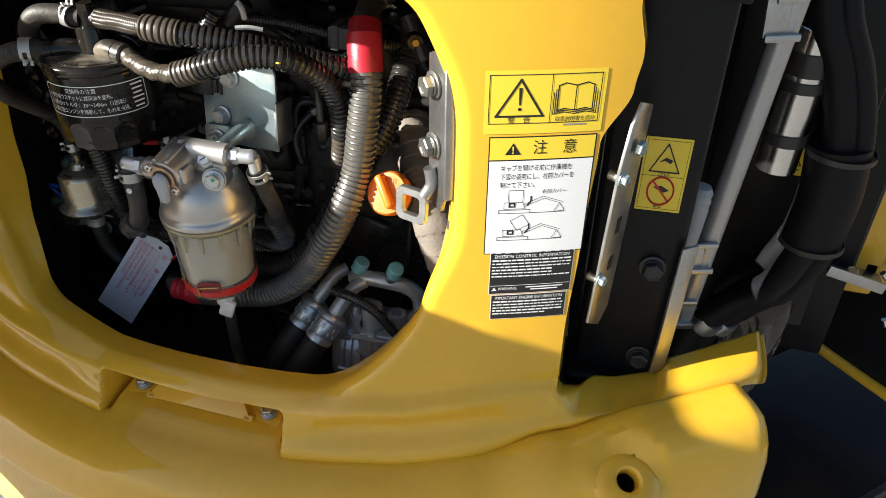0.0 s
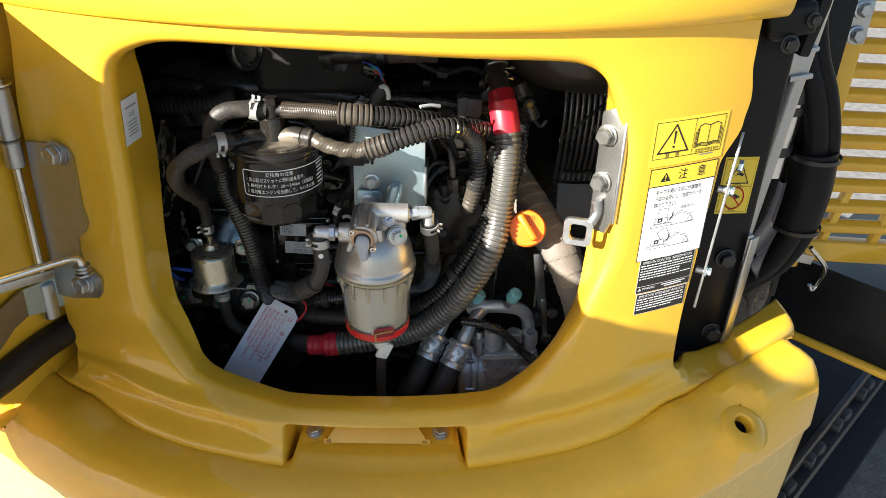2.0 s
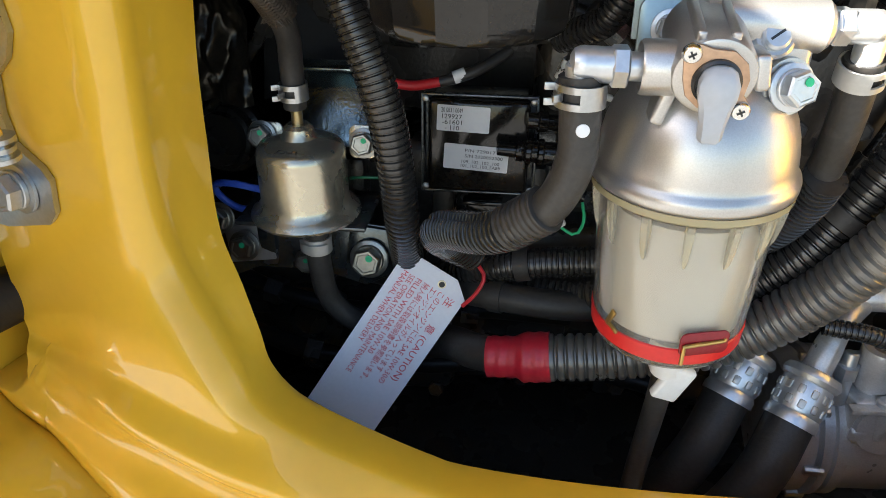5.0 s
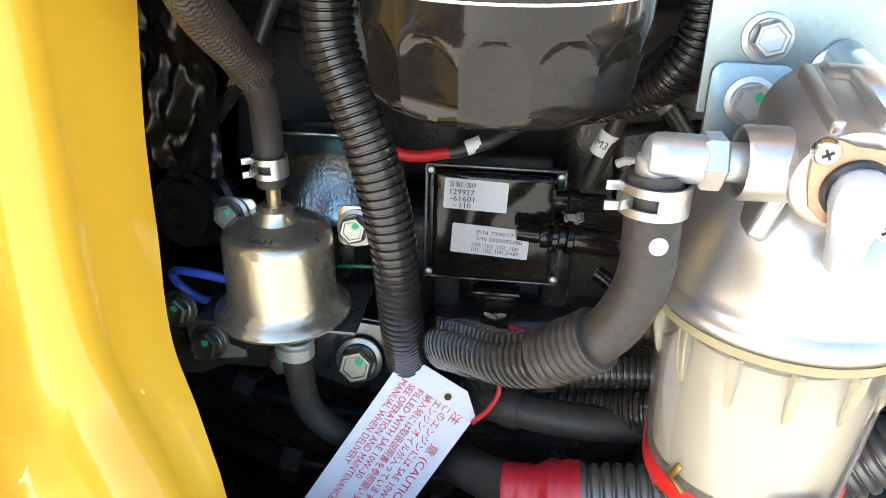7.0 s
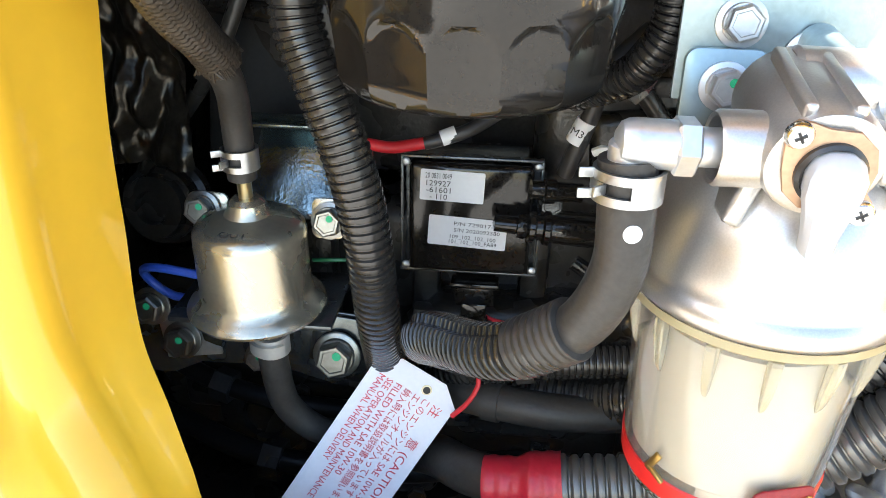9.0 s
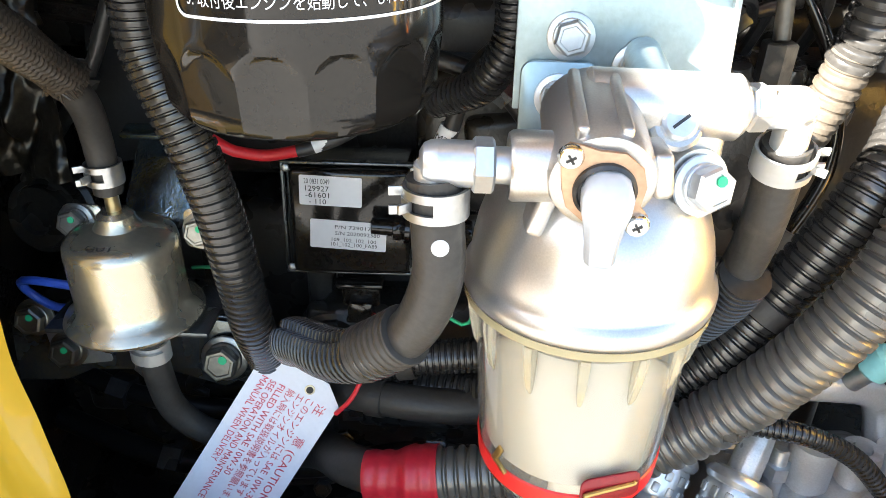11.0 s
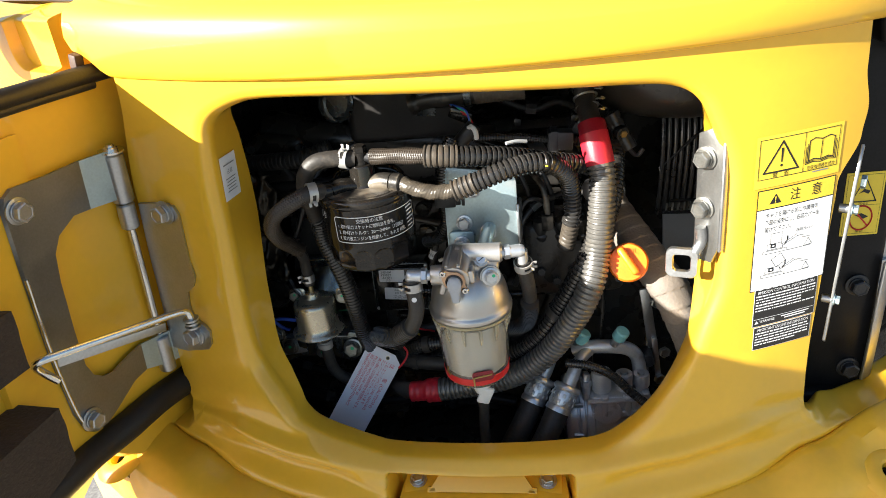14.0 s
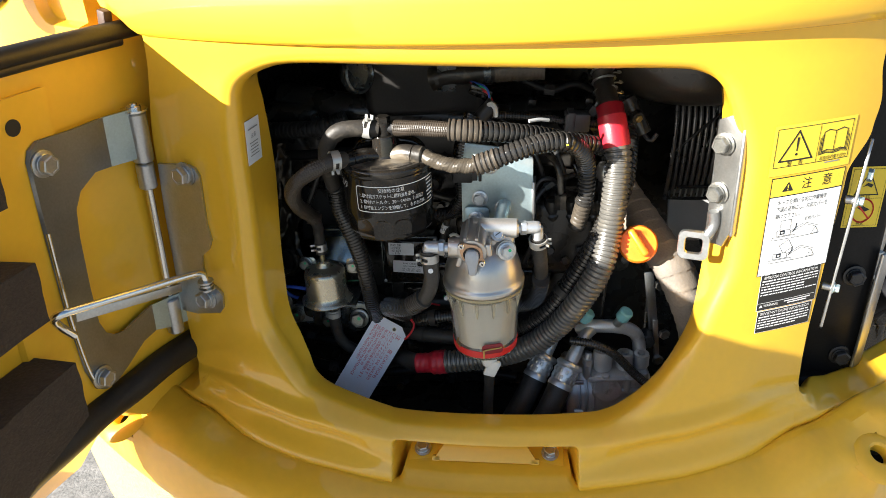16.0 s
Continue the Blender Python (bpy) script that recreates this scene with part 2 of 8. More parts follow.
def lathe(prof, m=None, seg=48, close=True):
    """A body of revolution about z from (radius, height) pairs."""
    bm = bmesh.new()
    rings = []
    for r, z in prof:
        if r < 1e-6:
            rings.append([bm.verts.new((0, 0, z))])
        else:
            rings.append([bm.verts.new((r * math.cos(2 * math.pi * i / seg), r * math.sin(2 * math.pi * i / seg), z)) for i in range(seg)])
    for a, b in zip(rings, rings[1:]):
        for i in range(seg):
            j = (i + 1) % seg
            if len(a) == 1 and len(b) > 1:
                bm.faces.new((a[0], b[i], b[j]))
            elif len(b) == 1 and len(a) > 1:
                bm.faces.new((a[i], a[j], b[0]))
            elif len(a) > 1 and len(b) > 1:
                bm.faces.new((a[i], a[j], b[j], b[i]))
    if close:
        for r in (rings[0], rings[-1]):
            if len(r) > 2:
                bm.faces.new(r)
    if m is not None:
        bmesh.ops.transform(bm, matrix=m, verts=bm.verts[:])
    return bm


def rod(a, b, r, seg=20, bevel=0.0008):
    """A straight round bar from a to b with softened ends."""
    a, b = Vector(a), Vector(b)
    h = (b - a).length
    m = Matrix.Translation(a) @ (b - a).to_track_quat("Z", "Y").to_matrix().to_4x4()
    return lathe([(0, 0), (r - bevel, 0), (r, bevel), (r, h - bevel), (r - bevel, h), (0, h)], m, seg)


def smooth_path(pts, step=0.004):
    """A Catmull-Rom curve through the points, resampled evenly."""
    p = [Vector(q) for q in pts]
    p = [p[0] * 2 - p[1]] + p + [p[-1] * 2 - p[-2]]
    out = []
    for i in range(1, len(p) - 2):
        a, b, c, d = p[i - 1:i + 3]
        n = max(2, int((c - b).length / 0.002))
        for k in range(n):
            t = k / n
            out.append(0.5 * (2 * b + (c - a) * t + (2 * a - 5 * b + 4 * c - d) * t * t + (3 * b - a - 3 * c + d) * t ** 3))
    out.append(p[-2])
    run = [0.0]
    for a, b in zip(out, out[1:]):
        run.append(run[-1] + (b - a).length)
    n = max(2, int(run[-1] / step))
    res, j = [], 0
    for k in range(n + 1):
        s = run[-1] * k / n
        while j < len(run) - 2 and run[j + 1] < s:
            j += 1
        f = (s - run[j]) / max(run[j + 1] - run[j], 1e-9)
        res.append((s, out[j].lerp(out[j + 1], min(max(f, 0), 1))))
    return res


def tube(pts, radius, seg=18, step=0.004, caps=True):
    """A round hose along the points. radius: a number, or a function of the metres along it and of the angle."""
    path = smooth_path(pts, step)
    bm = bmesh.new()
    n, rings = None, []
    for i, (s, p) in enumerate(path):
        d = (path[min(i + 1, len(path) - 1)][1] - path[max(i - 1, 0)][1]).normalized()
        if n is None:
            n = d.orthogonal().normalized()
        else:
            n = (n - d * n.dot(d)).normalized()
        b = d.cross(n)
        ring = []
        for k in range(seg):
            a = 2 * math.pi * k / seg
            r = radius(s, a) if callable(radius) else radius
            ring.append(bm.verts.new(p + (n * math.cos(a) + b * math.sin(a)) * r))
        rings.append(ring)
    for a, b in zip(rings, rings[1:]):
        for k in range(seg):
            j = (k + 1) % seg
            bm.faces.new((a[k], a[j], b[j], b[k]))
    if caps:
        bm.faces.new(rings[0])
        bm.faces.new(rings[-1])
    return bm


def ridged(r, pitch, depth):
    """The radius of corrugated conduit: broad ridges and narrower valleys."""
    return lambda s, a: r - depth * (0.5 - 0.5 * math.tanh(5.0 * (math.cos(2 * math.pi * s / pitch) + 0.5)))


def loom(pts, r, pitch=0.0033, depth=0.0012, seg=20):
    return tube(pts, ridged(r, pitch, depth), seg, pitch / 7)


def braid(pts, r, seg=60):
    """A woven sleeve: columns of small chevrons that run along the hose."""
    def weave(s, a):
        u = (a * 10 / (2 * math.pi)) % 1.0
        tri = abs(2 * u - 1)
        return r + 0.00026 * math.cos(2 * math.pi * s / 0.0024 + 3.4 * tri) - 0.0004 * (1 if u < 0.1 else 0) + 0.0004 * math.sin(s * 170 + 2 * a)
    return tube(pts, weave, seg, 0.0006)


def plate(outline, thick, m=None, bevel=0.0006):
    """A flat plate from a closed outline in x and y, as thick as given, with its face at z = 0 and its back below."""
    bm = bmesh.new()
    f = bm.faces.new([bm.verts.new((x, y, 0)) for x, y in outline])
    ext = bmesh.ops.extrude_face_region(bm, geom=[f])
    bmesh.ops.translate(bm, verts=[v for v in ext["geom"] if isinstance(v, bmesh.types.BMVert)], vec=(0, 0, -thick))
    if bevel:
        sharp = [e for e in bm.edges if len(e.link_faces) == 2 and e.calc_face_angle(0) > 1.0]
        bmesh.ops.bevel(bm, geom=sharp, offset=bevel, segments=2, profile=0.5, affect="EDGES")
    if m is not None:
        bmesh.ops.transform(bm, matrix=m, verts=bm.verts[:])
    return bm


def rounded(w, h, r, n=5):
    """The outline of a rectangle with round corners about the origin."""
    out = []
    for cx, cy, a0 in ((w / 2 - r, h / 2 - r, 0), (-w / 2 + r, h / 2 - r, 90), (-w / 2 + r, -h / 2 + r, 180), (w / 2 - r, -h / 2 + r, 270)):
        for i in range(n + 1):
            a = radians(a0 + 90 * i / n)
            out.append((cx + r * math.cos(a), cy + r * math.sin(a)))
    return out


def facing(p, normal, up=(0, 0, 1)):
    """A pose at p whose z points along normal and whose y points as near to up as may be."""
    z = Vector(normal).normalized()
    x = Vector(up).cross(z).normalized()
    y = z.cross(x)
    return Matrix.Translation(p) @ Matrix((x, y, z)).transposed().to_4x4()


def bolt_head(parent, p, normal, r=0.0085, mat=None, washer=True, mark=False, turn=17):
    """A hexagon flange bolt with a domed stamped head, a spring washer and a plain washer."""
    mat = mat or ZINC
    m = facing(p, normal) @ pose(0, 0, 0, 0, 0, turn)
    h = 0.0
    b = part("bolt", lathe([(0, 0.0), (r * 0.62, 0), (r * 0.62, r * 0.5), (0, r * 0.5)], m, 12), mat, parent, at=p)
    if washer:
        part("washer", lathe([(0, 0), (r * 1.5, 0), (r * 1.5, r * 0.2), (r * 1.42, r * 0.24), (0, r * 0.24)], m, 28), mat, b, at=p)
        part("spring_washer", lathe([(0, r * 0.25), (r * 1.12, r * 0.25), (r * 1.16, r * 0.3), (r * 1.16, r * 0.5), (r * 1.1, r * 0.55), (0, r * 0.55)], m, 24), mat, b, at=p)
        h = r * 0.55
    head = lathe([(0, h), (r * 1.08, h), (r * 1.13, h + r * 0.1), (r * 1.13, h + r * 0.72), (r * 0.98, h + r * 0.85), (r * 0.8, h + r * 0.85), (r * 0.74, h + r * 0.78), (0, h + r * 0.78)], m, 6)
    part("head", head, mat, b, at=p, smooth=20)
    if mark:
        part("paint_mark", lathe([(0, h + r * 0.8), (r * 0.28, h + r * 0.8), (r * 0.28, h + r * 0.88), (0, h + r * 0.9)], m @ pose(r * 0.35, r * 0.3, 0), 8), GREENMARK, b, "green paint mark", at=p)
    return b


def text_mesh(body, size, m, thick=0.0001, align="CENTER", width=None):
    """Lettering in the built-in font as a flat mesh in the plane z = 0 of the pose m, centred on its origin. width: stretched to this."""
    cu = bpy.data.curves.new("lettering", "FONT")
    cu.body, cu.size, cu.align_x, cu.align_y, cu.resolution_u = body, size, align, "CENTER", 2
    ob = bpy.data.objects.new("lettering", cu)
    scene.collection.objects.link(ob)
    dg = bpy.context.evaluated_depsgraph_get()
    me = bpy.data.meshes.new_from_object(ob.evaluated_get(dg))
    bm = bmesh.new()
    bm.from_mesh(me)
    bpy.data.objects.remove(ob)
    bpy.data.curves.remove(cu)
    bpy.data.meshes.remove(me)
    if width and bm.verts:
        lo, hi = min(v.co.x for v in bm.verts), max(v.co.x for v in bm.verts)
        if hi > lo:
            for v in bm.verts:
                v.co.x = (v.co.x - (lo + hi) / 2) * width / (hi - lo)
    bmesh.ops.transform(bm, matrix=m, verts=bm.verts[:])
    return bm


def lerp_table(x, table):
    if x <= table[0][0]:
        return table[0][1]
    for (a, u), (b, v) in zip(table, table[1:]):
        if x <= b:
            t = (x - a) / (b - a)
            t = t * t * (3 - 2 * t)
            return u + (v - u) * t
    return table[-1][1]


def ss(a, b, x):
    t = min(max((x - a) / (b - a), 0.0), 1.0)
    return t * t * (3 - 2 * t)


# ---- the rear body: everything is turned about the slewing axis at x 0, y YC ----
YC, RP = 0.811, 0.82


def cy(x, r):
    return YC - math.sqrt(max(r * r - x * x, 0.0))


SEAM = [(0, 0.866), (0.1, 0.867), (0.2, 0.872), (0.29, 0.882), (0.36, 0.902), (0.44, 0.922), (0.53, 0.919), (0.57, 0.905)]


def seam_z(x):
    return lerp_table(abs(x), SEAM)


def cover_r(x, z):
    """The radius of the rear cover: an upright panel, then a crest, a scoop and a lower ridge that runs down to the seam; a recess in the middle."""
    a = abs(x)
    zs = seam_z(x)
    crest = lerp_table(a, [(0.08, 0.926), (0.2, 0.952), (0.28, 0.963), (0.36, 0.946)])
    t = (z - zs) / (crest - zs)
    lens = ss(0.10, 0.17, a) * (1 - ss(0.25, 0.345, a))
    r = RP + 0.013 * (1 - ss(0.95, 1.75, t)) * (1 - 0.85 * ss(0.26, 0.35, a))
    steps = [(0.0, 0.026), (0.45, 0.0140 - 0.0085 * lens), (0.70, 0.0080 + 0.0060 * lens), (0.94, 0.0)]
    r += sum(lerp_table(t + d, steps) for d in (-0.03, -0.015, 0.0, 0.015, 0.03)) / 5
    r -= 0.004 * (1 - ss(-0.1, 0.22, t))
    inside = (1 - ss(0.094, 0.104, a)) * (1 - ss(0.905, 0.915, z))
    r = r * (1 - inside) + 0.804 * inside
    r += 0.002 * ss(1.31, 1.352, z)
    return r


OPENING = [(-0.2325, 1.20), (-0.2310, 1.27), (-0.2285, 1.295), (-0.217, 1.311), (-0.195, 1.322), (-0.165, 1.327), (-0.10, 1.327), (0.0, 1.3235), (0.10, 1.318),
           (0.165, 1.314), (0.197, 1.309), (0.218, 1.297), (0.2295, 1.276), (0.2350, 1.23), (0.2345, 1.16), (0.2320, 1.10), (0.2265, 1.04), (0.2125, 1.007), (0.1855, 0.972),
           (0.1555, 0.945), (0.1315, 0.932), (0.100, 0.929), (0.0, 0.928), (-0.092, 0.927), (-0.115, 0.930), (-0.148, 0.939), (-0.181, 0.949),
           (-0.2005, 0.961), (-0.2085, 0.977), (-0.2200, 0.997), (-0.2350, 1.022), (-0.2395, 1.06), (-0.2360, 1.13)]


def closed_curve(pts):
    p = [Vector((x, z, 0)) for x, z in pts]
    out = []
    k = len(p)
    for i in range(k):
        a, b, c, d = p[i - 1], p[i], p[(i + 1) % k], p[(i + 2) % k]
        for j in range(12):
            t = j / 12
            out.append(0.5 * (2 * b + (c - a) * t + (2 * a - 5 * b + 4 * c - d) * t * t + (3 * b - a - 3 * c + d) * t ** 3))
    return out


def outer_limit(ang, c):
    """Where a ray from the opening's middle meets the outer edge of the cover."""
    d = Vector((math.cos(ang), math.sin(ang)))
    lo, hi = 0.1, 0.9

    def within(p):
        x, z = p
        if z > 1.3565 - 0.012 * ss(-0.33, 0.37, x):
            return False
        right = lerp_table(z, [(0.86, 0.352), (1.0, 0.351), (1.10, 0.355), (1.19, 0.359), (1.235, 0.378), (1.26, 0.381), (1.30, 0.374), (1.36, 0.371)])
        left = -lerp_table(z, [(0.86, 0.352), (0.98, 0.371), (1.21, 0.356), (1.36, 0.331)])
        if x > right or x < left:
            return False
        return z > seam_z(x) - 0.010

    for _ in range(40):
        mid = (lo + hi) / 2
        if within(c + d * mid):
            lo = mid
        else:
            hi = mid
    return c + d * lo


def build_cover():
    body = thing("rear_cover", (0, 0.02, 0.90), "glossy yellow painted rear cover framing the open engine bay", "engine cover")
    c = Vector((0.0, 1.12))
    edge = closed_curve(OPENING)
    angles = sorted({math.atan2(p.y - c.y, p.x - c.x) for p in edge} | {radians(a * 0.5) for a in range(-720 // 2, 720 // 2)})
    poly = sorted((math.atan2(p.y - c.y, p.x - c.x), (p.xy - c).length) for p in edge)
    bm = bmesh.new()
    rings = [[] for _ in range(60)]
    for a in angles:
        d = Vector((math.cos(a), math.sin(a)))
        rad = np.interp(a, [q[0] for q in poly], [q[1] for q in poly], period=2 * math.pi)
        p0 = c + d * float(rad)
        p1 = outer_limit(a, c)
        span = (p1 - p0).length
        col = []
        low = ss(0.20, 0.75, -math.sin(a))
        jamb = ss(0.70, 0.92, -math.cos(a))
        jamb_r = ss(0.80, 0.95, math.cos(a)) * ss(-0.35, -0.02, math.sin(a))
        R = 0.014 + 0.008 * jamb + 0.004 * jamb_r
        set_out = 0.009 * jamb + 0.014 * jamb_r
        deep = 0.062 - 0.040 * low - 0.044 * ss(0.55, 0.80, math.sin(a))
        deep += 0.010 * jamb * ss(-0.1, 0.3, math.sin(a))
        for depth, shift in ((deep, 0.004 * (1 - jamb)), (0.5 * deep + 0.010, 0.001 + 0.45 * set_out), (0.021 - 0.004 * low + 0.005 * max(jamb, jamb_r), set_out)):
            q = p0 + d * shift
            col.append((q.x, cy(q.x, RP) + depth, q.y))
        for k in range(8):
            t = k / 8 * math.pi / 2
            q = p0 + d * (set_out + R * (1 - math.cos(t)))
            drop = R * (1 - math.sin(t))
            col.append((q.x, cy(q.x, cover_r(q.x, q.y) - drop), q.y))
        for k in range(40):
            q = p0 + d * (R + set_out + (span - R - set_out) * (k / 39))
            col.append((q.x, cy(q.x, cover_r(q.x, q.y)), q.y))
        q = p1
        r = cover_r(q.x, q.y)
        col.append((q.x, cy(q.x, r - 0.0015), q.y + 0.0))
        col.append((q.x, cy(q.x, r - 0.022), q.y))
        for i, co in enumerate(col):
            rings[i].append(bm.verts.new(co))
    rings = [r for r in rings if r]
    n = len(angles)
    for a, b in zip(rings, rings[1:]):
        for i in range(n):
            j = (i + 1) % n
            bm.faces.new((a[i], a[j], b[j], b[i]))
    part("panel", bm, YELLOW, body, smooth=50)
    # the ends of the lower ridge that run on round both corners
    for side in (1, -1):
        bm = bmesh.new()
        grid = []
        for i in range(61):
            x = 0.345 + (0.565 - 0.345) * i / 60
            zs = seam_z(x)
            top = lerp_table(x, [(0.345, 0.945), (0.356, 0.930), (0.375, 0.917), (0.41, 0.909), (0.444, 0.907), (0.456, 0.920), (0.50, 0.921), (0.545, 0.919), (0.565, 0.905)])
            e = ss(0.545, 0.566, x)
            w = ss(0.37, 0.48, x)
            soft = ss(0.354, 0.385, x)
            col = []
            for k in range(61):
                v = k / 60
                if v < 0.3:
                    t = v / 0.3
                    r, z = 0.775 + 0.022 * t, top - 0.05 * (1 - t) ** 2
                    rise = cover_r(0.350, top) - 0.797
                    r += rise * t * (1 - soft)
                else:
                    t = (v - 0.3) / 0.7
                    za = top + (zs - 0.012 - top) * t ** 1.1
                    ra = cover_r(0.350, za - (zs - seam_z(0.350))) + 0.0006
                    lip = min(t / 0.25, 1.0)
                    ra = ra * (1 - soft) + soft * (0.797 + (ra - 0.797) * math.sin(math.pi / 2 * lip))
                    rb = 0.797 + (cover_r(0.35, seam_z(0.35)) - 0.797) * t ** 0.7 + 0.010 * math.sin(math.pi * t)
                    zb = top + (zs - 0.012 - top) * t ** 1.4 + 0.006 * math.sin(math.pi * t)
                    r, z = ra * (1 - w) + rb * w, za * (1 - w) + zb * w
                r -= 0.02 * e
                z -= 0.025 * e
                col.append(bm.verts.new((side * x, cy(x, r), z)))
            grid.append(col)
        for a, b in zip(grid, grid[1:]):
            for k in range(60):
                bm.faces.new((a[k], a[k + 1], b[k + 1], b[k]))
        part("corner_ridge", bm, YELLOW, body, smooth=60)
    return body


COVER = build_cover()

HOLE_T = math.atan2(0.43, 0.794)
LIFT_HOLES = {1: Vector((0.43, 0.017, 0.885)), -1: Vector((-0.4545, 0.0225, 0.8945))}


def build_counterweight():
    cw = thing("counterweight", (0, 0.0, 0.62), "massive cast yellow counterweight with rounded upper edge", "counterweight")
    bm = bmesh.new()
    N = 220
    cols = []
    tmin, tmax = radians(-54.0), radians(40.5)
    for i in range(N + 1):
        th = tmin + (tmax - tmin) * i / N
        x0 = 0.855 * math.sin(th)
        zs = seam_z(x0)
        a = abs(x0)
        tongue = 1 - ss(0.095, 0.101, a)
        end = max(ss(radians(37.0), tmax, th), ss(radians(51.0), -tmin, -th))
        lift = 0.012 * ss(0.30, 0.42, a)
        prof = []
        if tongue > 0.5:
            prof += [(0.775, 0.80), (0.795, 0.876), (0.806, 0.8805), (0.82, 0.8795), (0.838, 0.8755), (0.846, 0.872)]
        else:
            prof += [(0.775, 0.78), (0.80, zs - 0.03), (0.825, zs - 0.02), (0.838, zs - 0.012), (0.842, zs - 0.007), (0.846, zs - 0.001)]
        e = 0.026 * ss(radians(16), radians(37), abs(th))
        prof += [(0.852, zs + 0.001), (0.860, zs - 0.001), (0.870, zs - 0.005 + lift * 0.3), (0.880, zs - 0.011 + lift * 0.6), (0.890, zs - 0.0195 + lift), (0.898, zs - 0.030 + lift), (0.905, zs - 0.044 + lift),
                 (0.910, zs - 0.060 + lift * 0.6), (0.9125, 0.80 + e), (0.913, 0.791 + e), (0.9115, 0.786 + e), (0.906, 0.775 + e), (0.903, 0.74), (0.900, 0.66), (0.895, 0.60), (0.885, 0.585), (0.80, 0.58)]
        col = []
        for r, z in prof:
            r2 = r - (r - 0.80) * 0.35 * end ** 2
            z2 = z - max(z - 0.78, 0) * 0.35 * end ** 2
            p = Vector((r2 * math.sin(th), YC - r2 * math.cos(th), z2))
            # a raised pad round each lifting hole
            for sgn in (1, -1):
                hc = LIFT_HOLES[sgn]
                dd = ((p - hc) * Vector((1, 1, 1))).length
                w = 1 - ss(0.027, 0.046, dd)
                if w > 0 and r > 0.85:
                    out = Vector((math.sin(th), -math.cos(th), 2.2)).normalized()
                    off = (p - hc).dot(out)
                    p -= out * off * w
            col.append(bm.verts.new(p))
        cols.append(col)
    for a, b in zip(cols, cols[1:]):
        for k in range(len(a) - 1):
            f = [a[k], a[k + 1], b[k + 1], b[k]]
            mid = sum((v.co for v in f), Vector()) / 4
            if min((mid - h).length for h in LIFT_HOLES.values()) < 0.0205:
                continue
            bm.faces.new(f)
    for col in (cols[0], cols[-1]):
        bm.faces.new(col)
    low = bmesh.new()
    lc = [[low.verts.new(v.co + Vector((v.co.x, v.co.y - YC, 0)).normalized() * ((0.0022 + 0.0012 * noise.noise(v.co * 60)) if n else -0.001)) for n, v in enumerate(col[-7:-1])] for col in cols]
    for a, b in zip(lc, lc[1:]):
        for k in range(5):
            low.faces.new((a[k], a[k + 1], b[k + 1], b[k]))
    part("rough_band", low, ROUGHCAST, cw, "rough cast lower band", smooth=60)
    part("casting", bm, CASTYELLOW, cw, smooth=40)
    for s in (1, -1):
        out = Vector((s * math.sin(HOLE_T), -math.cos(HOLE_T), 2.2)).normalized()
        m = facing(LIFT_HOLES[s], out)
        part("hole_rim", lathe([(0.0098, -0.010), (0.0098, -0.002), (0.0108, 0.0015), (0.0135, 0.0036), (0.0185, 0.0036), (0.0240, 0.0022), (0.0290, -0.0004), (0.0335, -0.004)], m, 40, close=False), CASTYELLOW, cw)
        # black colour inside the hole stands for its deep shade
        part("hole_shade_tube", lathe([(0, -0.10), (0.0099, -0.10), (0.0099, -0.006)], m, 28, close=False), ENGINE, cw, "tube blackened for the shade inside the lifting hole")
    return cw


build_counterweight()


def build_handle_bracket():
    t = thing("latch_bracket", (0, 0, 0.875), "yellow bracket plate held by two zinc bolts in the cover recess", "bracket")
    nrm = Vector((0, -0.35, 1)).normalized()
    m = facing((0, -0.002, 0.8815), nrm, (0, 1, 0))
    part("base_plate", plate([(-0.088, -0.012), (-0.05, -0.012), (-0.045, -0.016), (0.045, -0.016), (0.05, -0.012), (0.088, -0.012), (0.088, 0.014), (-0.088, 0.014)], 0.003, m), YELLOW, t)
    m3 = facing((0, -0.010, 0.8895), (0, -0.80, 0.60))
    part("raised_tab", plate([(-0.060, -0.0105), (-0.046, 0.0105), (0.046, 0.0105), (0.060, -0.0105)], 0.003, m3), YELLOW, t, "raised trapezoid tab")
    for x in (-0.056, 0.056):
        part("tab_leg", box((0.010, 0.006, 0.012), m3 @ pose(x, -0.008, -0.006), 0.001), YELLOW, t)
    for x in (-0.073, 0.073):
        bolt_head(t, (x, 0.0, 0.884), nrm, 0.0066)


build_handle_bracket()


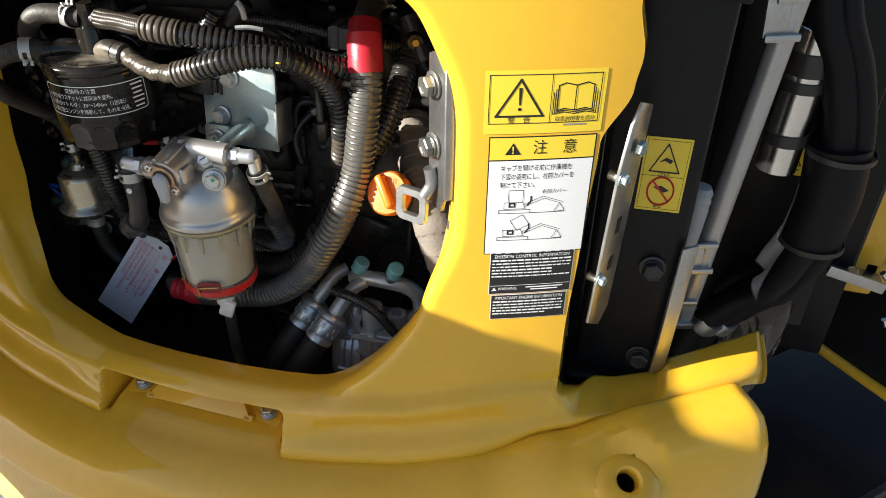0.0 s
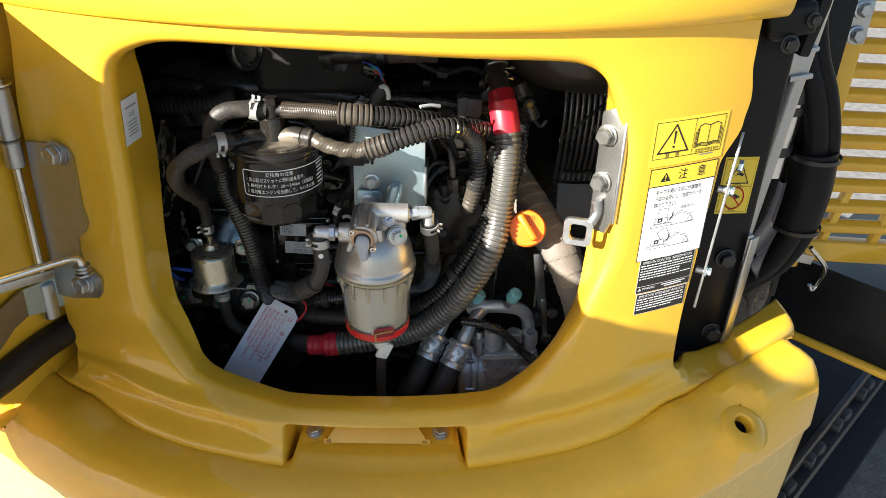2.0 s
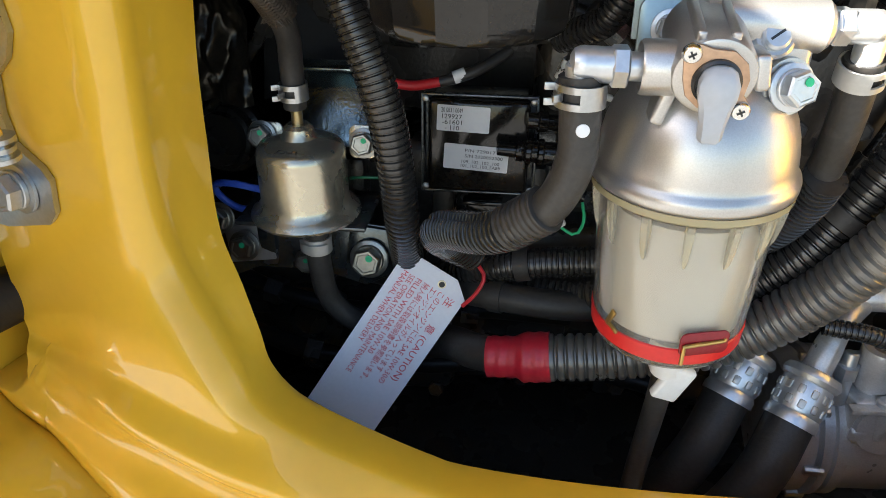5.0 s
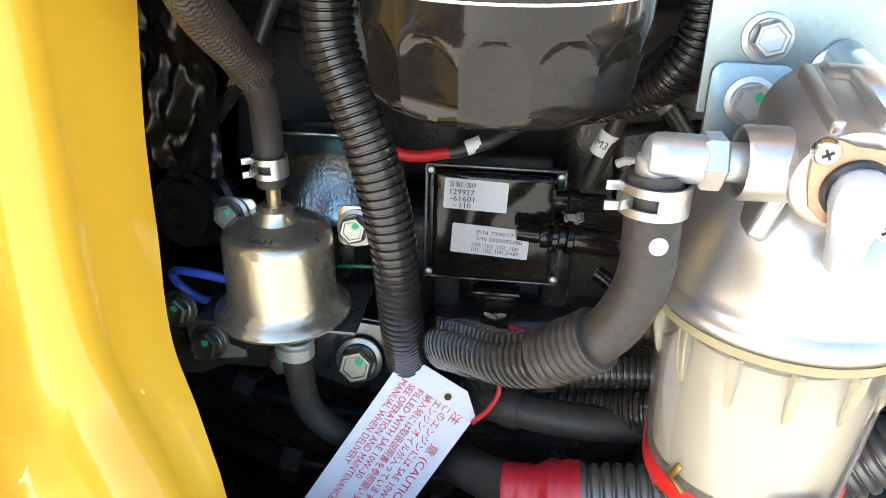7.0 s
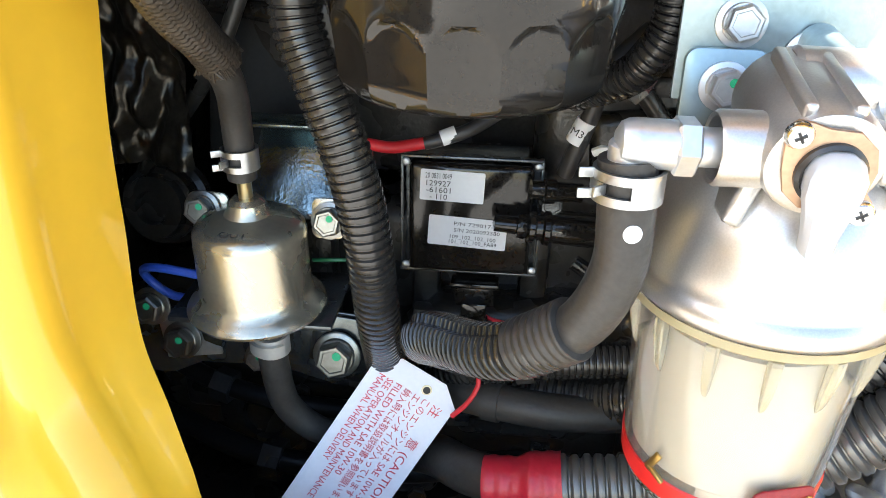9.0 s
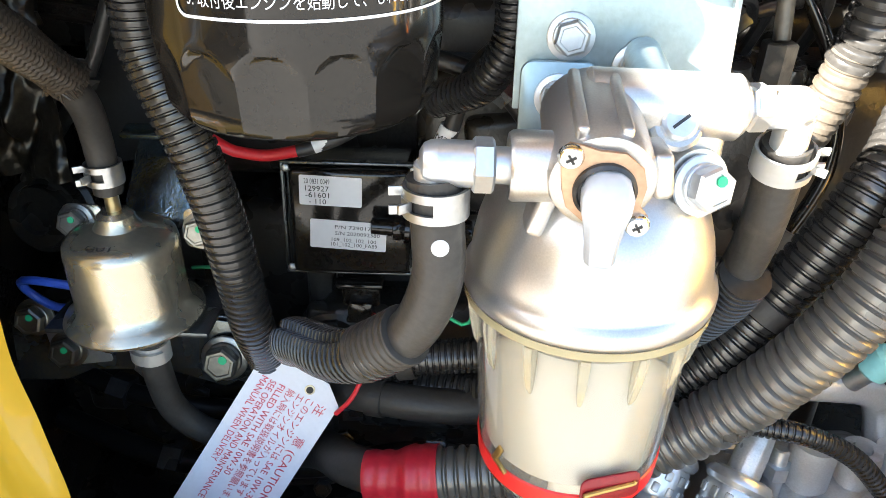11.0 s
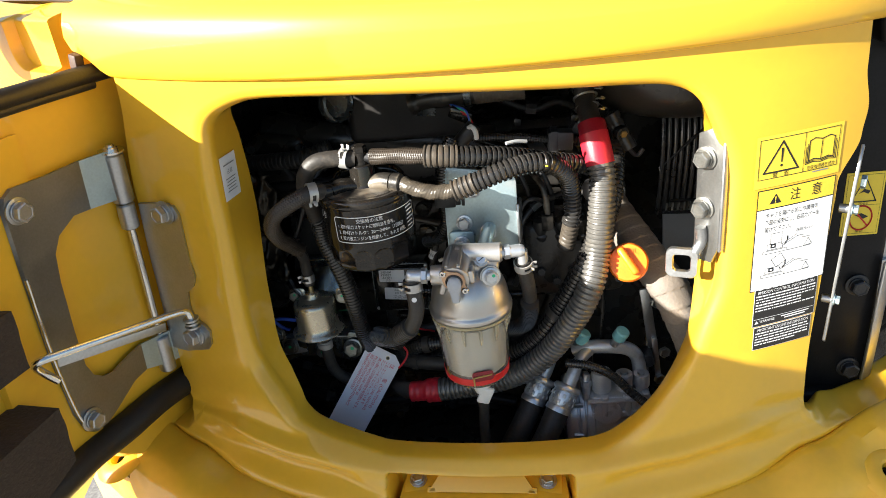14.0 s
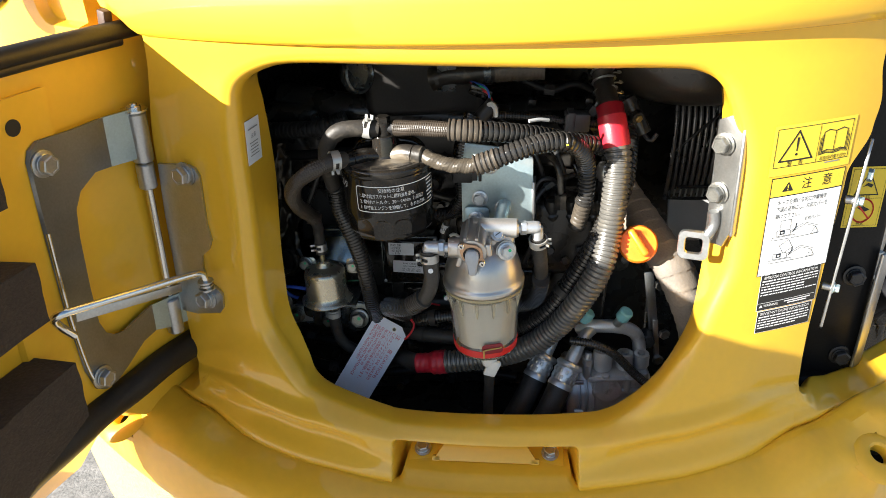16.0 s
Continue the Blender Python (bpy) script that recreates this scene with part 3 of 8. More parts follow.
def build_hood():
    hood = thing("engine_hood", (0, 0.1, 1.35), "glossy yellow engine hood with a rounded overhanging lip", "hood")
    prof = [(0.78, 1.3555), (0.812, 1.3525), (0.822, 1.3515), (0.8255, 1.3528), (0.828, 1.3560), (0.8298, 1.362), (0.8310, 1.372), (0.8312, 1.388), (0.8295, 1.398), (0.8250, 1.4065), (0.8170, 1.4120), (0.8040, 1.4160), (0.777, 1.4190), (0.72, 1.421), (0.60, 1.421)]
    bm = bmesh.new()
    cols = []
    for i in range(121):
        f = i / 120
        drop = 0.010 * f + 0.002
        bulge = 0.003 * math.sin(math.pi * f)
        col = []
        for r, z in prof:
            # the ends are cut on a slant: the lip stops short of the crown
            low = 1 - ss(1.350, 1.386, z)
            th = radians(-27.2 + 1.5 * low + (56.2 - 1.5 * low) * f)
            r2 = r + bulge * ss(0.80, 0.83, r)
            zz = z - drop + ss(1.37, 1.415, z) * (0.009 - 0.021 * f) + 0.016 * (1 - ss(0.0, 0.05, f)) ** 2 * (1 - ss(1.356, 1.385, z))
            col.append(bm.verts.new((r2 * math.sin(th), YC - r2 * math.cos(th), zz)))
        cols.append(col)
    for a, b in zip(cols, cols[1:]):
        for k in range(len(a) - 1):
            bm.faces.new((a[k], a[k + 1], b[k + 1], b[k]))
    for col in (cols[0], cols[-1]):
        bm.faces.new(col)
    part("shell", bm, YELLOW, hood, smooth=50)
    # a thin black tube draws the shaded gap under the lip
    edge = [Vector((0.8185 * math.sin(radians(a)), YC - 0.8185 * math.cos(radians(a)), 1.3492 - 0.010 * (a + 27) / 56)) for a in range(-23, 28, 2)]
    part("lip_gap_line", tube(edge, 0.0016, 8, 0.01), BLACKPLASTIC, hood, "thin dark line for the shaded gap under the lip")


build_hood()


# ---- ground and machine frame ----
def slab(name, size, centre, mat, kind="structure", label=""):
    ob = part(name, box(size, pose(*centre), 0.004), mat, at=centre[:3])
    return tagged(ob, label, name.replace("_", " "), kind=kind)


bm = bmesh.new()
bmesh.ops.create_grid(bm, x_segments=2, y_segments=2, size=400.0)
tagged(part("ground", bm, GRAVEL, smooth=0), "grey crushed gravel yard", "ground", kind="structure")


def build_bay():
    slab("wall_back", (1.0, 0.02, 0.70), (0, 0.62, 1.03), ENGINE, label="black painted bulkhead behind the engine")
    slab("wall_left", (0.02, 0.52, 0.62), (-0.345, 0.36, 1.055), ENGINE, label="black painted side of the engine bay")
    slab("wall_right", (0.012, 0.36, 0.50), (0.355, 0.44, 1.10), ENGINE, label="black painted side of the engine bay")
    slab("floor", (0.74, 0.54, 0.02), (0, 0.33, 0.755), ENGINE, label="black steel floor of the engine bay")
    slab("ceiling", (0.78, 0.50, 0.012), (0.0, 0.37, 1.372), ENGINE, label="black underside above the engine bay")


build_bay()


# ---- hoses ----
def hose(name, pts, r, mat, label, kind_of="hose", style="plain"):
    t = thing(name, pts[0], label, kind_of)
    mesh = {"plain": lambda: tube(pts, r), "loom": lambda: loom(pts, r), "braid": lambda: braid(pts, r), "wide": lambda: loom(pts, r, 0.0048, 0.0016, 24)}[style]()
    part("body", mesh, mat, t)
    mid = len(pts) // 2
    band(t, pts[mid], Vector(pts[mid + 1]) - Vector(pts[mid - 1]), r, 0.009, RUBBER, "black tape wrap", "tape")
    return t


def band(parent, p, axis, r, width, mat, label="", name="band"):
    m = facing(Vector(p), axis)
    h = width / 2
    return part(name, lathe([(r, -h), (r + 0.0012, -h), (r + 0.0012, h), (r, h), (r - 0.001, h), (r - 0.001, -h)], m, 30, close=False), mat, parent, label)


def arc_strip(m, r, h0, h1, a0, a1, thick=0.0011):
    """A bent flat strip about m's z axis, from angle a0 to a1 and height h0 to h1."""
    bm = bmesh.new()
    n = max(2, int((a1 - a0) / 0.16))
    rows = []
    for i in range(n + 1):
        a = a0 + (a1 - a0) * i / n
        c, s = math.cos(a), math.sin(a)
        rows.append([bm.verts.new(m @ Vector((q * c, q * s, h))) for q, h in ((r, h0), (r + thick, h0), (r + thick, h1), (r, h1))])
    for p, q in zip(rows, rows[1:]):
        for k in range(4):
            j = (k + 1) % 4
            bm.faces.new((p[k], p[j], q[j], q[k]))
    bm.faces.new(rows[0])
    bm.faces.new(rows[-1])
    return bm


def spring_clamp(parent, p, axis, r, mat=None, ear=(0, -1, 0.4)):
    """A spring band clamp: a wide strip with a slot, and two ears that stand off where its ends cross."""
    mat = mat or CLAMPSTEEL
    a, e = Vector(axis).normalized(), Vector(ear)
    e = (e - a * e.dot(a)).normalized()
    m = Matrix.Translation(Vector(p)) @ Matrix((e, a.cross(e), a)).transposed().to_4x4()
    q, w = r + 0.0004, 0.0046
    c = part("hose_clamp", merged(arc_strip(m, q, -w, w, 1.15, 2 * math.pi - 0.25), arc_strip(m, q, -w, -w + 0.0027, -0.25, 1.15), arc_strip(m, q, w - 0.0027, w, -0.25, 1.15), arc_strip(m, q + 0.0003, -0.0018, 0.0018, -0.5, 0.35)), mat, parent, "pale zinc spring band clamp with a slot")
    for ang, h in ((0.35, 0.0), (-0.25, 0.0031), (-0.25, -0.0031)):
        d = m.to_3x3() @ Vector((math.cos(ang), math.sin(ang), 0))
        root = m @ Vector((q * math.cos(ang), q * math.sin(ang), h))
        part("ear", box((0.0030, 0.0012, 0.0048), facing(root + d * 0.0028, d, m.to_3x3() @ Vector((-math.sin(ang), math.cos(ang), 0))), 0.0003), mat, c)
    return c


big = [(0.128, 0.200, 1.275), (0.130, 0.190, 1.255), (0.1345, 0.156, 1.240), (0.1395, 0.139, 1.2145), (0.1435, 0.128, 1.190), (0.1415, 0.1185, 1.154), (0.1366, 0.1100, 1.111), (0.1276, 0.0920, 1.077),
       (0.1075, 0.0875, 1.037), (0.077, 0.094, 0.990), (0.038, 0.098, 0.957), (-0.011, 0.101, 0.940), (-0.053, 0.102, 0.933), (-0.070, 0.1025, 0.931)]
t = thing("battery_cable_conduit", (-0.1, 0.1, 0.93), "thick grey split conduit over a cable, ends wrapped in red tape", "conduit")
part("conduit", tube(big[3:], lambda s, a: ridged(0.0142, 0.0056, 0.0018)(s, a) - (0.0030 if abs(a - 3.9) < 0.2 and (s / 0.0056) % 1.0 < 0.55 else 0.0) + (0.0007 if 0.2 <= abs(a - 3.9) < 0.45 else 0.0), 36, 0.0056 / 8), GREYLOOM, t)
part("cable", tube(big[:4] + [], 0.0115), RUBBER, t, "black rubber cable")
# one tape in two reds: a sunlit part and a part coloured as shaded
part("red_tape", tube([(0.1360, 0.148, 1.231), (0.1395, 0.139, 1.2145), (0.1418, 0.1340, 1.2015)], 0.0158, 24), REDTAPE, t, "red tape band, the sunlit part")
part("red_tape", tube([(0.1345, 0.156, 1.240), (0.1370, 0.146, 1.2275)], 0.0150, 24), DARKRED, t, "narrower red tape band, darkened as in the hood's shade")
part("red_tape", tube([(-0.055, 0.102, 0.9332), (-0.07, 0.1025, 0.931), (-0.092, 0.1045, 0.928)], lambda s, a: 0.0150 - 0.0025 * ss(0.015, 0.021, s) + 0.0003 * math.sin(s * 900 + a), 24, 0.0012), REDTAPE, t, "glossy red tape")
part("cable", tube([(-0.082, 0.1035, 0.929), (-0.102, 0.116, 0.9225), (-0.125, 0.142, 0.908), (-0.17, 0.18, 0.87), (-0.24, 0.24, 0.83)], 0.0113), RUBBER, t, "black rubber cable")

t = hose("wiring_conduit", [(0.162, 0.20, 1.20), (0.154, 0.158, 1.15), (0.134, 0.128, 1.108), (0.121, 0.118, 1.086), (0.108, 0.116, 1.061), (0.090, 0.116, 1.029), (0.070, 0.115, 1.001), (0.035, 0.122, 0.972), (-0.02, 0.14, 0.955), (-0.05, 0.15, 0.945), (-0.11, 0.16, 0.945)], 0.0128, LOOM, "black corrugated wiring conduit", "conduit", "wide")
t = hose("wiring_conduit", [(0.03, 0.15, 0.975), (-0.03, 0.15, 0.972), (-0.075, 0.148, 0.968), (-0.11, 0.155, 0.955), (-0.15, 0.18, 0.93)], 0.0095, LOOM, "slim black corrugated wiring conduit", "conduit", "loom")
t = hose("rubber_pipe", [(0.04, 0.16, 0.940), (-0.04, 0.138, 0.946), (-0.09, 0.142, 0.947), (-0.14, 0.165, 0.940), (-0.22, 0.20, 0.93)], 0.0095, RUBBER, "smooth black rubber pipe")

# hose from the filter's top round to the back
t = thing("fuel_hose", (-0.11, 0.06, 1.255), "dusty rubber fuel hose bent over the filter", "hose")
part("body", tube([(-0.109, 0.0845, 1.2415), (-0.128, 0.0800, 1.2440), (-0.149, 0.0755, 1.2425), (-0.163, 0.076, 1.2285), (-0.1685, 0.082, 1.207), (-0.171, 0.097, 1.186), (-0.1712, 0.110, 1.163)], 0.0088, 20), DUSTY, t)
part("conduit", loom([(-0.1712, 0.106, 1.170), (-0.1708, 0.112, 1.1605), (-0.1699, 0.112, 1.1397), (-0.1616, 0.109, 1.1167), (-0.1542, 0.107, 1.0965), (-0.1481, 0.106, 1.0722), (-0.1448, 0.107, 1.0450), (-0.1442, 0.117, 1.0090), (-0.1458, 0.136, 0.9780), (-0.146, 0.150, 0.950)], 0.0102, 0.0037, 0.0011), LOOM, t)
spring_clamp(t, (-0.1185, 0.0822, 1.2428), (1, -0.2, -0.1), 0.009, ear=(0, -0.1, 1))

t = thing("fuel_hose", (-0.09, 0.055, 1.253), "fuel hose in woven sleeve and dusty corrugated conduit", "hose")
part("sleeve", braid([(-0.091, 0.085, 1.2420), (-0.074, 0.080, 1.2432), (-0.049, 0.074, 1.2440), (-0.025, 0.071, 1.2435)], 0.0082), BRAIDED, t, "dusty woven sleeve")
part("conduit", loom([(-0.003, 0.073, 1.2415), (0.0245, 0.082, 1.2365), (0.057, 0.098, 1.227), (0.085, 0.117, 1.215), (0.118, 0.135, 1.203), (0.135, 0.15, 1.192)], 0.0104, 0.0054, 0.0019, 24), LOOM, t)
part("conduit_end", loom([(-0.033, 0.0705, 1.2440), (-0.019, 0.0705, 1.2432), (-0.001, 0.0735, 1.2410)], 0.0114, 0.0054, 0.0016, 24), DUSTLOOM, t, "dust covered end of the conduit")
part("cable_tie", tube([(0.048, 0.081, 1.2485), (0.058, 0.086, 1.2485), (0.068, 0.091, 1.246)], 0.0019, 8), GREYPLASTIC, t, "pale cable tie end")

t = thing("fuel_hose", (-0.05, 0.06, 1.219), "dusty fuel hose curving down into black corrugated conduit", "hose")
part("sleeve", tube([(-0.060, 0.0735, 1.2155), (-0.049, 0.069, 1.2115), (-0.029, 0.066, 1.2070), (-0.011, 0.0655, 1.2070), (0.000, 0.066, 1.2095)], lambda s, a: 0.0078 + 0.0004 * math.sin(s * 420 + 2 * a) + 0.0002 * math.sin(s * 1900 + 5 * a), 28, 0.0008), WRAP, t, "dusty clear wrapped sleeve")
part("conduit", loom([(-0.003, 0.066, 1.2085), (0.0175, 0.067, 1.2150), (0.040, 0.070, 1.2222), (0.0645, 0.079, 1.2262), (0.088, 0.09, 1.222), (0.1045, 0.113, 1.2022), (0.111, 0.132, 1.1755), (0.1115, 0.139, 1.147), (0.1095, 0.143, 1.132)], 0.0104, 0.0054, 0.0019, 24), LOOM, t)
part("conduit_end", loom([(-0.007, 0.0655, 1.2070), (0.005, 0.0665, 1.2105), (0.0155, 0.067, 1.2142)], 0.0112, 0.0054, 0.0016, 24), DUSTLOOM, t, "dust covered end of the conduit")
part("conduit_end", loom([(0.1105, 0.142, 1.137), (0.1075, 0.145, 1.119), (0.1025, 0.150, 1.097)], 0.0098, 0.0054, 0.0014, 24), DUSTLOOM, t, "dust covered end of the conduit")
part("paint_mark", box((0.003, 0.0015, 0.008), facing((0.087, 0.0785, 1.2235), (0, -1, 0.3)), 0.0005), YELLOWWIRE, t, "yellow paint mark")

t = thing("fuel_hose", (-0.2, 0.12, 1.08), "braided rubber fuel hose from the filter down to the fuel pump", "hose")
part("end", tube([(-0.140, 0.0655, 1.2140), (-0.150, 0.0560, 1.2175), (-0.1635, 0.047, 1.2150)], 0.0088), DUSTY, t)
part("sleeve", braid([(-0.159, 0.0490, 1.2165), (-0.173, 0.043, 1.2110), (-0.1905, 0.042, 1.199), (-0.2, 0.050, 1.1835), (-0.203, 0.067, 1.162), (-0.202, 0.090, 1.143), (-0.1995, 0.108, 1.127)], 0.0083), BRAIDED, t, "brown woven sleeve with a frayed end")
rng = random.Random(3)
fray = []
for i in range(46):
    a = rng.uniform(0, 2 * math.pi)
    mm = facing((-0.1998, 0.1065, 1.1285), (0.08, 0.62, -0.78))
    p0 = mm @ Vector((0.0082 * math.cos(a), 0.0082 * math.sin(a), -0.002))
    g = rng.uniform(0.0082, 0.0098)
    p1 = mm @ Vector((g * math.cos(a + rng.uniform(-0.3, 0.3)), g * math.sin(a), rng.uniform(0.0002, 0.0026)))
    fray.append(tube([p0, p1], 0.0004, 5, 0.004))
part("fray", merged(*fray), BRAIDED, t, "loose threads")
part("lower_end", tube([(-0.2005, 0.10, 1.134), (-0.2, 0.115, 1.116), (-0.203, 0.125, 1.096), (-0.204, 0.127, 1.072)], 0.0064), RUBBER, t)
spring_clamp(t, (-0.1515, 0.0550, 1.2175), (-1, -0.65, 0.1), 0.009, ear=(0, -0.6, -1))
spring_clamp(t, (-0.2035, 0.126, 1.0815), (0, 0, 1), 0.0065, ZINC, ear=(-0.7, -0.7, 0))

t = thing("fuel_hose", (-0.056, 0.035, 1.1), "rubber fuel hose from the separator, lower half in corrugated conduit", "hose")
part("body", tube([(-0.057, 0.037, 1.123), (-0.0555, 0.036, 1.105), (-0.0555, 0.036, 1.088), (-0.062, 0.039, 1.068), (-0.075, 0.046, 1.05)], 0.0085, 20), GREYRUBBER, t)
part("conduit", tube([(-0.070, 0.0435, 1.057), (-0.082, 0.05, 1.046), (-0.096, 0.062, 1.036), (-0.110, 0.080, 1.027), (-0.1185, 0.092, 1.020), (-0.1215, 0.103, 1.010), (-0.117, 0.117, 0.998), (-0.105, 0.13, 0.984)], lambda s, a: ridged(0.0105, 0.0033, 0.0012)(s, a) - (0.0022 if abs(a - 2.4) < 0.16 else 0.0), 24, 0.0033 / 7), LOOM, t)
part("conduit_end", tube([(-0.066, 0.041, 1.062), (-0.074, 0.0455, 1.054), (-0.082, 0.05, 1.0465)], lambda s, a: 0.0108 + 0.0003 * math.sin(s * 1900), 24, 0.0005), GREYRUBBER, t, "taped end of the conduit")
part("paint_dot", lathe([(0, 0), (0.0028, 0), (0.0026, 0.0004), (0, 0.0006)], facing((-0.0545, 0.0275, 1.1035), (0.08, -1, 0.1)), 20), PAPER, t, "white paint dot")
spring_clamp(t, (-0.0562, 0.0365, 1.1155), (0, 0.05, 1), 0.0088, ZINC, ear=(-1, -0.4, 0))

t = thing("fuel_hose", (0.058, 0.06, 1.12), "rubber fuel hose running down behind the separator", "hose")
part("body", tube([(0.0577, 0.0665, 1.125), (0.060, 0.074, 1.098), (0.0615, 0.082, 1.077), (0.0605, 0.090, 1.056)], 0.0080, 20), GREYRUBBER, t)
part("conduit", loom([(0.061, 0.08, 1.066), (0.0595, 0.092, 1.046), (0.052, 0.112, 1.018), (0.03, 0.13, 1.0), (0.0, 0.145, 0.99)], 0.0102), LOOM, t)
spring_clamp(t, (0.058, 0.0675, 1.119), (0.05, 0.3, -1), 0.0086, ear=(1, -0.3, 0))


# ---- fuel filter ----
def build_filter():
    c = Vector((-0.104, 0.0865, 0))
    R, N = 0.048, 14
    t = thing("fuel_filter", (c.x, c.y, 1.128), "gloss black spin-on fuel filter with printed label and dusty lid", "filter")
    bm = bmesh.new()
    seg = 14 * 16
    prof = [(0.0, 1.1290), (0.030, 1.1283), (0.0385, 1.1285), (0.0415, 1.1292), (0.0435, 1.1305), (0.0448, 1.1323), (0.0456, 1.1345)]
    prof += [(0.0460 + 0.0020 * ss(1.137, 1.160, z), z) for z in np.linspace(1.1375, 1.1600, 20)] + [(R, 1.165), (R, 1.198), (0.0487, 1.2003), (0.0487, 1.2025), (0.0474, 1.2035)]
    rings = []
    for r, z in prof:
        ring = []
        for i in range(seg):
            a = 2 * math.pi * i / seg
            u = (N * a / (2 * math.pi)) % 1.0 - 0.5
            flat_r = math.cos(math.pi / N) / math.cos(u * 2 * math.pi / N)
            top = 1.1560 - 0.0075 * (2 * abs(u)) ** 2.2
            f = 1.45 * r * (1 - flat_r) * (1 - ss(top - 0.0012, top + 0.0010, z)) * ss(1.1283, 1.1330, z)
            ring.append(bm.verts.new((c.x + (r - f) * math.cos(a), c.y + (r - f) * math.sin(a), z)))
        rings.append(ring)
    for p, q in zip(rings, rings[1:]):
        for i in range(seg):
            j = (i + 1) % seg
            bm.faces.new((p[i], p[j], q[j], q[i]))
    bmesh.ops.remove_doubles(bm, verts=bm.verts[:], dist=1e-5)
    part("can", bm, CANBLACK, t, smooth=32)
    M = Matrix.Translation(c)
    part("lid_rim", lathe([(0.0466, 1.2022), (0.0490, 1.2030), (0.0497, 1.2046), (0.0498, 1.2075), (0.0490, 1.2098), (0.0472, 1.2112), (0.0452, 1.2116), (0.0438, 1.2108)], M, 84, close=False), CANBLACK, t, "glossy black lid rim")
    part("lid", lathe([(0.0445, 1.2104), (0.040, 1.2108), (0.030, 1.2114), (0.020, 1.2120), (0.0, 1.2124)], M, 72, close=False), DUSTCAP, t, "lid dulled by brown dust")
    stamp = []
    rng = random.Random(8)
    for i in range(26):
        a = radians(-152 + 124 * i / 25)
        stamp.append(box((rng.uniform(0.0016, 0.0024), 0.0026, 0.0005), M @ pose(0.0385 * math.cos(a), 0.0385 * math.sin(a), 1.2113, 0, 0, math.degrees(a) + 90), 0.0001, 1))
    part("stamped_marks", merged(*stamp), DUSTCAP, t, "raised unreadable marks round the lid", smooth=0)
    part("stem", lathe([(0.0, 1.2105), (0.0148, 1.2110), (0.0140, 1.2135), (0.0134, 1.2150), (0.0130, 1.2330), (0.0122, 1.2348), (0.0095, 1.2352), (0.0, 1.2352)], M, 40), CANBLACK, t)
    part("banjo_bolt", merged(lathe([(0, 1.233), (0.0085, 1.233), (0.0085, 1.2485), (0.0, 1.2485)], M, 24), lathe([(0, 1.2475), (0.0082, 1.2475), (0.0082, 1.2535), (0.0072, 1.2548), (0, 1.2548)], M @ pose(0, 0, 0, 0, 0, 15), 6)), CANBLACK, t, smooth=25)
    part("outlet_pipe", merged(rod((-0.116, 0.0855, 1.2412), (-0.090, 0.0850, 1.2418), 0.0052), lathe([(0, 0), (0.0064, 0), (0.0064, 0.006), (0, 0.006)], facing((-0.095, 0.0853, 1.2416), (1, -0.05, 0)), 6)), DARKSTEEL, t)
    for name, p, d in (("left_port", (-0.1345, 0.0690, 1.2135), (-0.85, -0.5, 0.06)), ("right_port", (-0.0725, 0.0765, 1.2165), (0.95, -0.25, -0.08))):
        p, d = Vector(p), Vector(d).normalized()
        root = c + Vector((0, 0, 1.211)) + (p - c - Vector((0, 0, 1.211))) * 0.2
        part("port", merged(tube([root, root.lerp(p, 0.6) + Vector((0, 0, 0.002)), p], 0.0092, 20), rod(p, p + d * 0.012, 0.0098, 28, 0.0016), rod(p + d * 0.01, p + d * 0.02, 0.0062)), CANBLACK if "left" in name else DUSTCAP, t, smooth=40)
    part("rear_rib", tube([(c.x - 0.035, c.y + 0.02, 1.212), (c.x - 0.026, c.y + 0.02, 1.2205), (c.x, c.y + 0.018, 1.2235), (c.x + 0.026, c.y + 0.018, 1.2205), (c.x + 0.035, c.y + 0.018, 1.212)], 0.0065, 16), CANBLACK, t)

    def wrap(bm, zc, a0, lift):
        for v in bm.verts:
            a = a0 + v.co.x / R
            v.co = Vector((c.x + (R + lift + v.co.z) * math.sin(a), c.y - (R + lift + v.co.z) * math.cos(a), zc + v.co.y))
        return bm

    # a white rule round the printed notice
    W, H = 0.098, 0.029
    outer, inner = rounded(W, H, 0.0035, 4), rounded(W - 0.0018, H - 0.0018, 0.0028, 4)

    def even(pts, n=220):
        pts = pts + [pts[0]]
        d = np.concatenate([[0], np.cumsum([math.hypot(q[0] - p[0], q[1] - p[1]) for p, q in zip(pts, pts[1:])])])
        u = np.linspace(0, d[-1], n, endpoint=False)
        return list(zip(np.interp(u, d, [p[0] for p in pts]), np.interp(u, d, [p[1] for p in pts])))

    rule = bmesh.new()
    A = [rule.verts.new((x, y, 0)) for x, y in even(outer)]
    B = [rule.verts.new((x, y, 0)) for x, y in even(inner)]
    for i in range(len(A)):
        j = (i + 1) % len(A)
        rule.faces.new((A[i], A[j], B[j], B[i]))
    notice = [rule]
    left = -0.0445
    for body, size, y, x0, w in (("交換時の注意", 0.0052, 0.0098, -0.0235, 0.0275), ("1. 取付前ガスケットに燃料油を塗布。", 0.0050, 0.0036, left, 0.061), ("2. 締付けトルク：20～24Nm（1回転）", 0.0050, -0.0028, left, 0.0715), ("3. 取付後エンジンを始動して、もれを点検。", 0.0050, -0.0092, left, 0.0745)):
        tm = text_mesh(body, size, Matrix.Identity(4), width=w)
        for v in tm.verts:
            v.co.y += y
            v.co.x += x0 + w / 2
        notice.append(tm)
    part("printed_notice", wrap(merged(*notice), 1.1803, radians(26.5), 0.0004), PAPER, t, "white printed notice in a ruled frame", smooth=0)
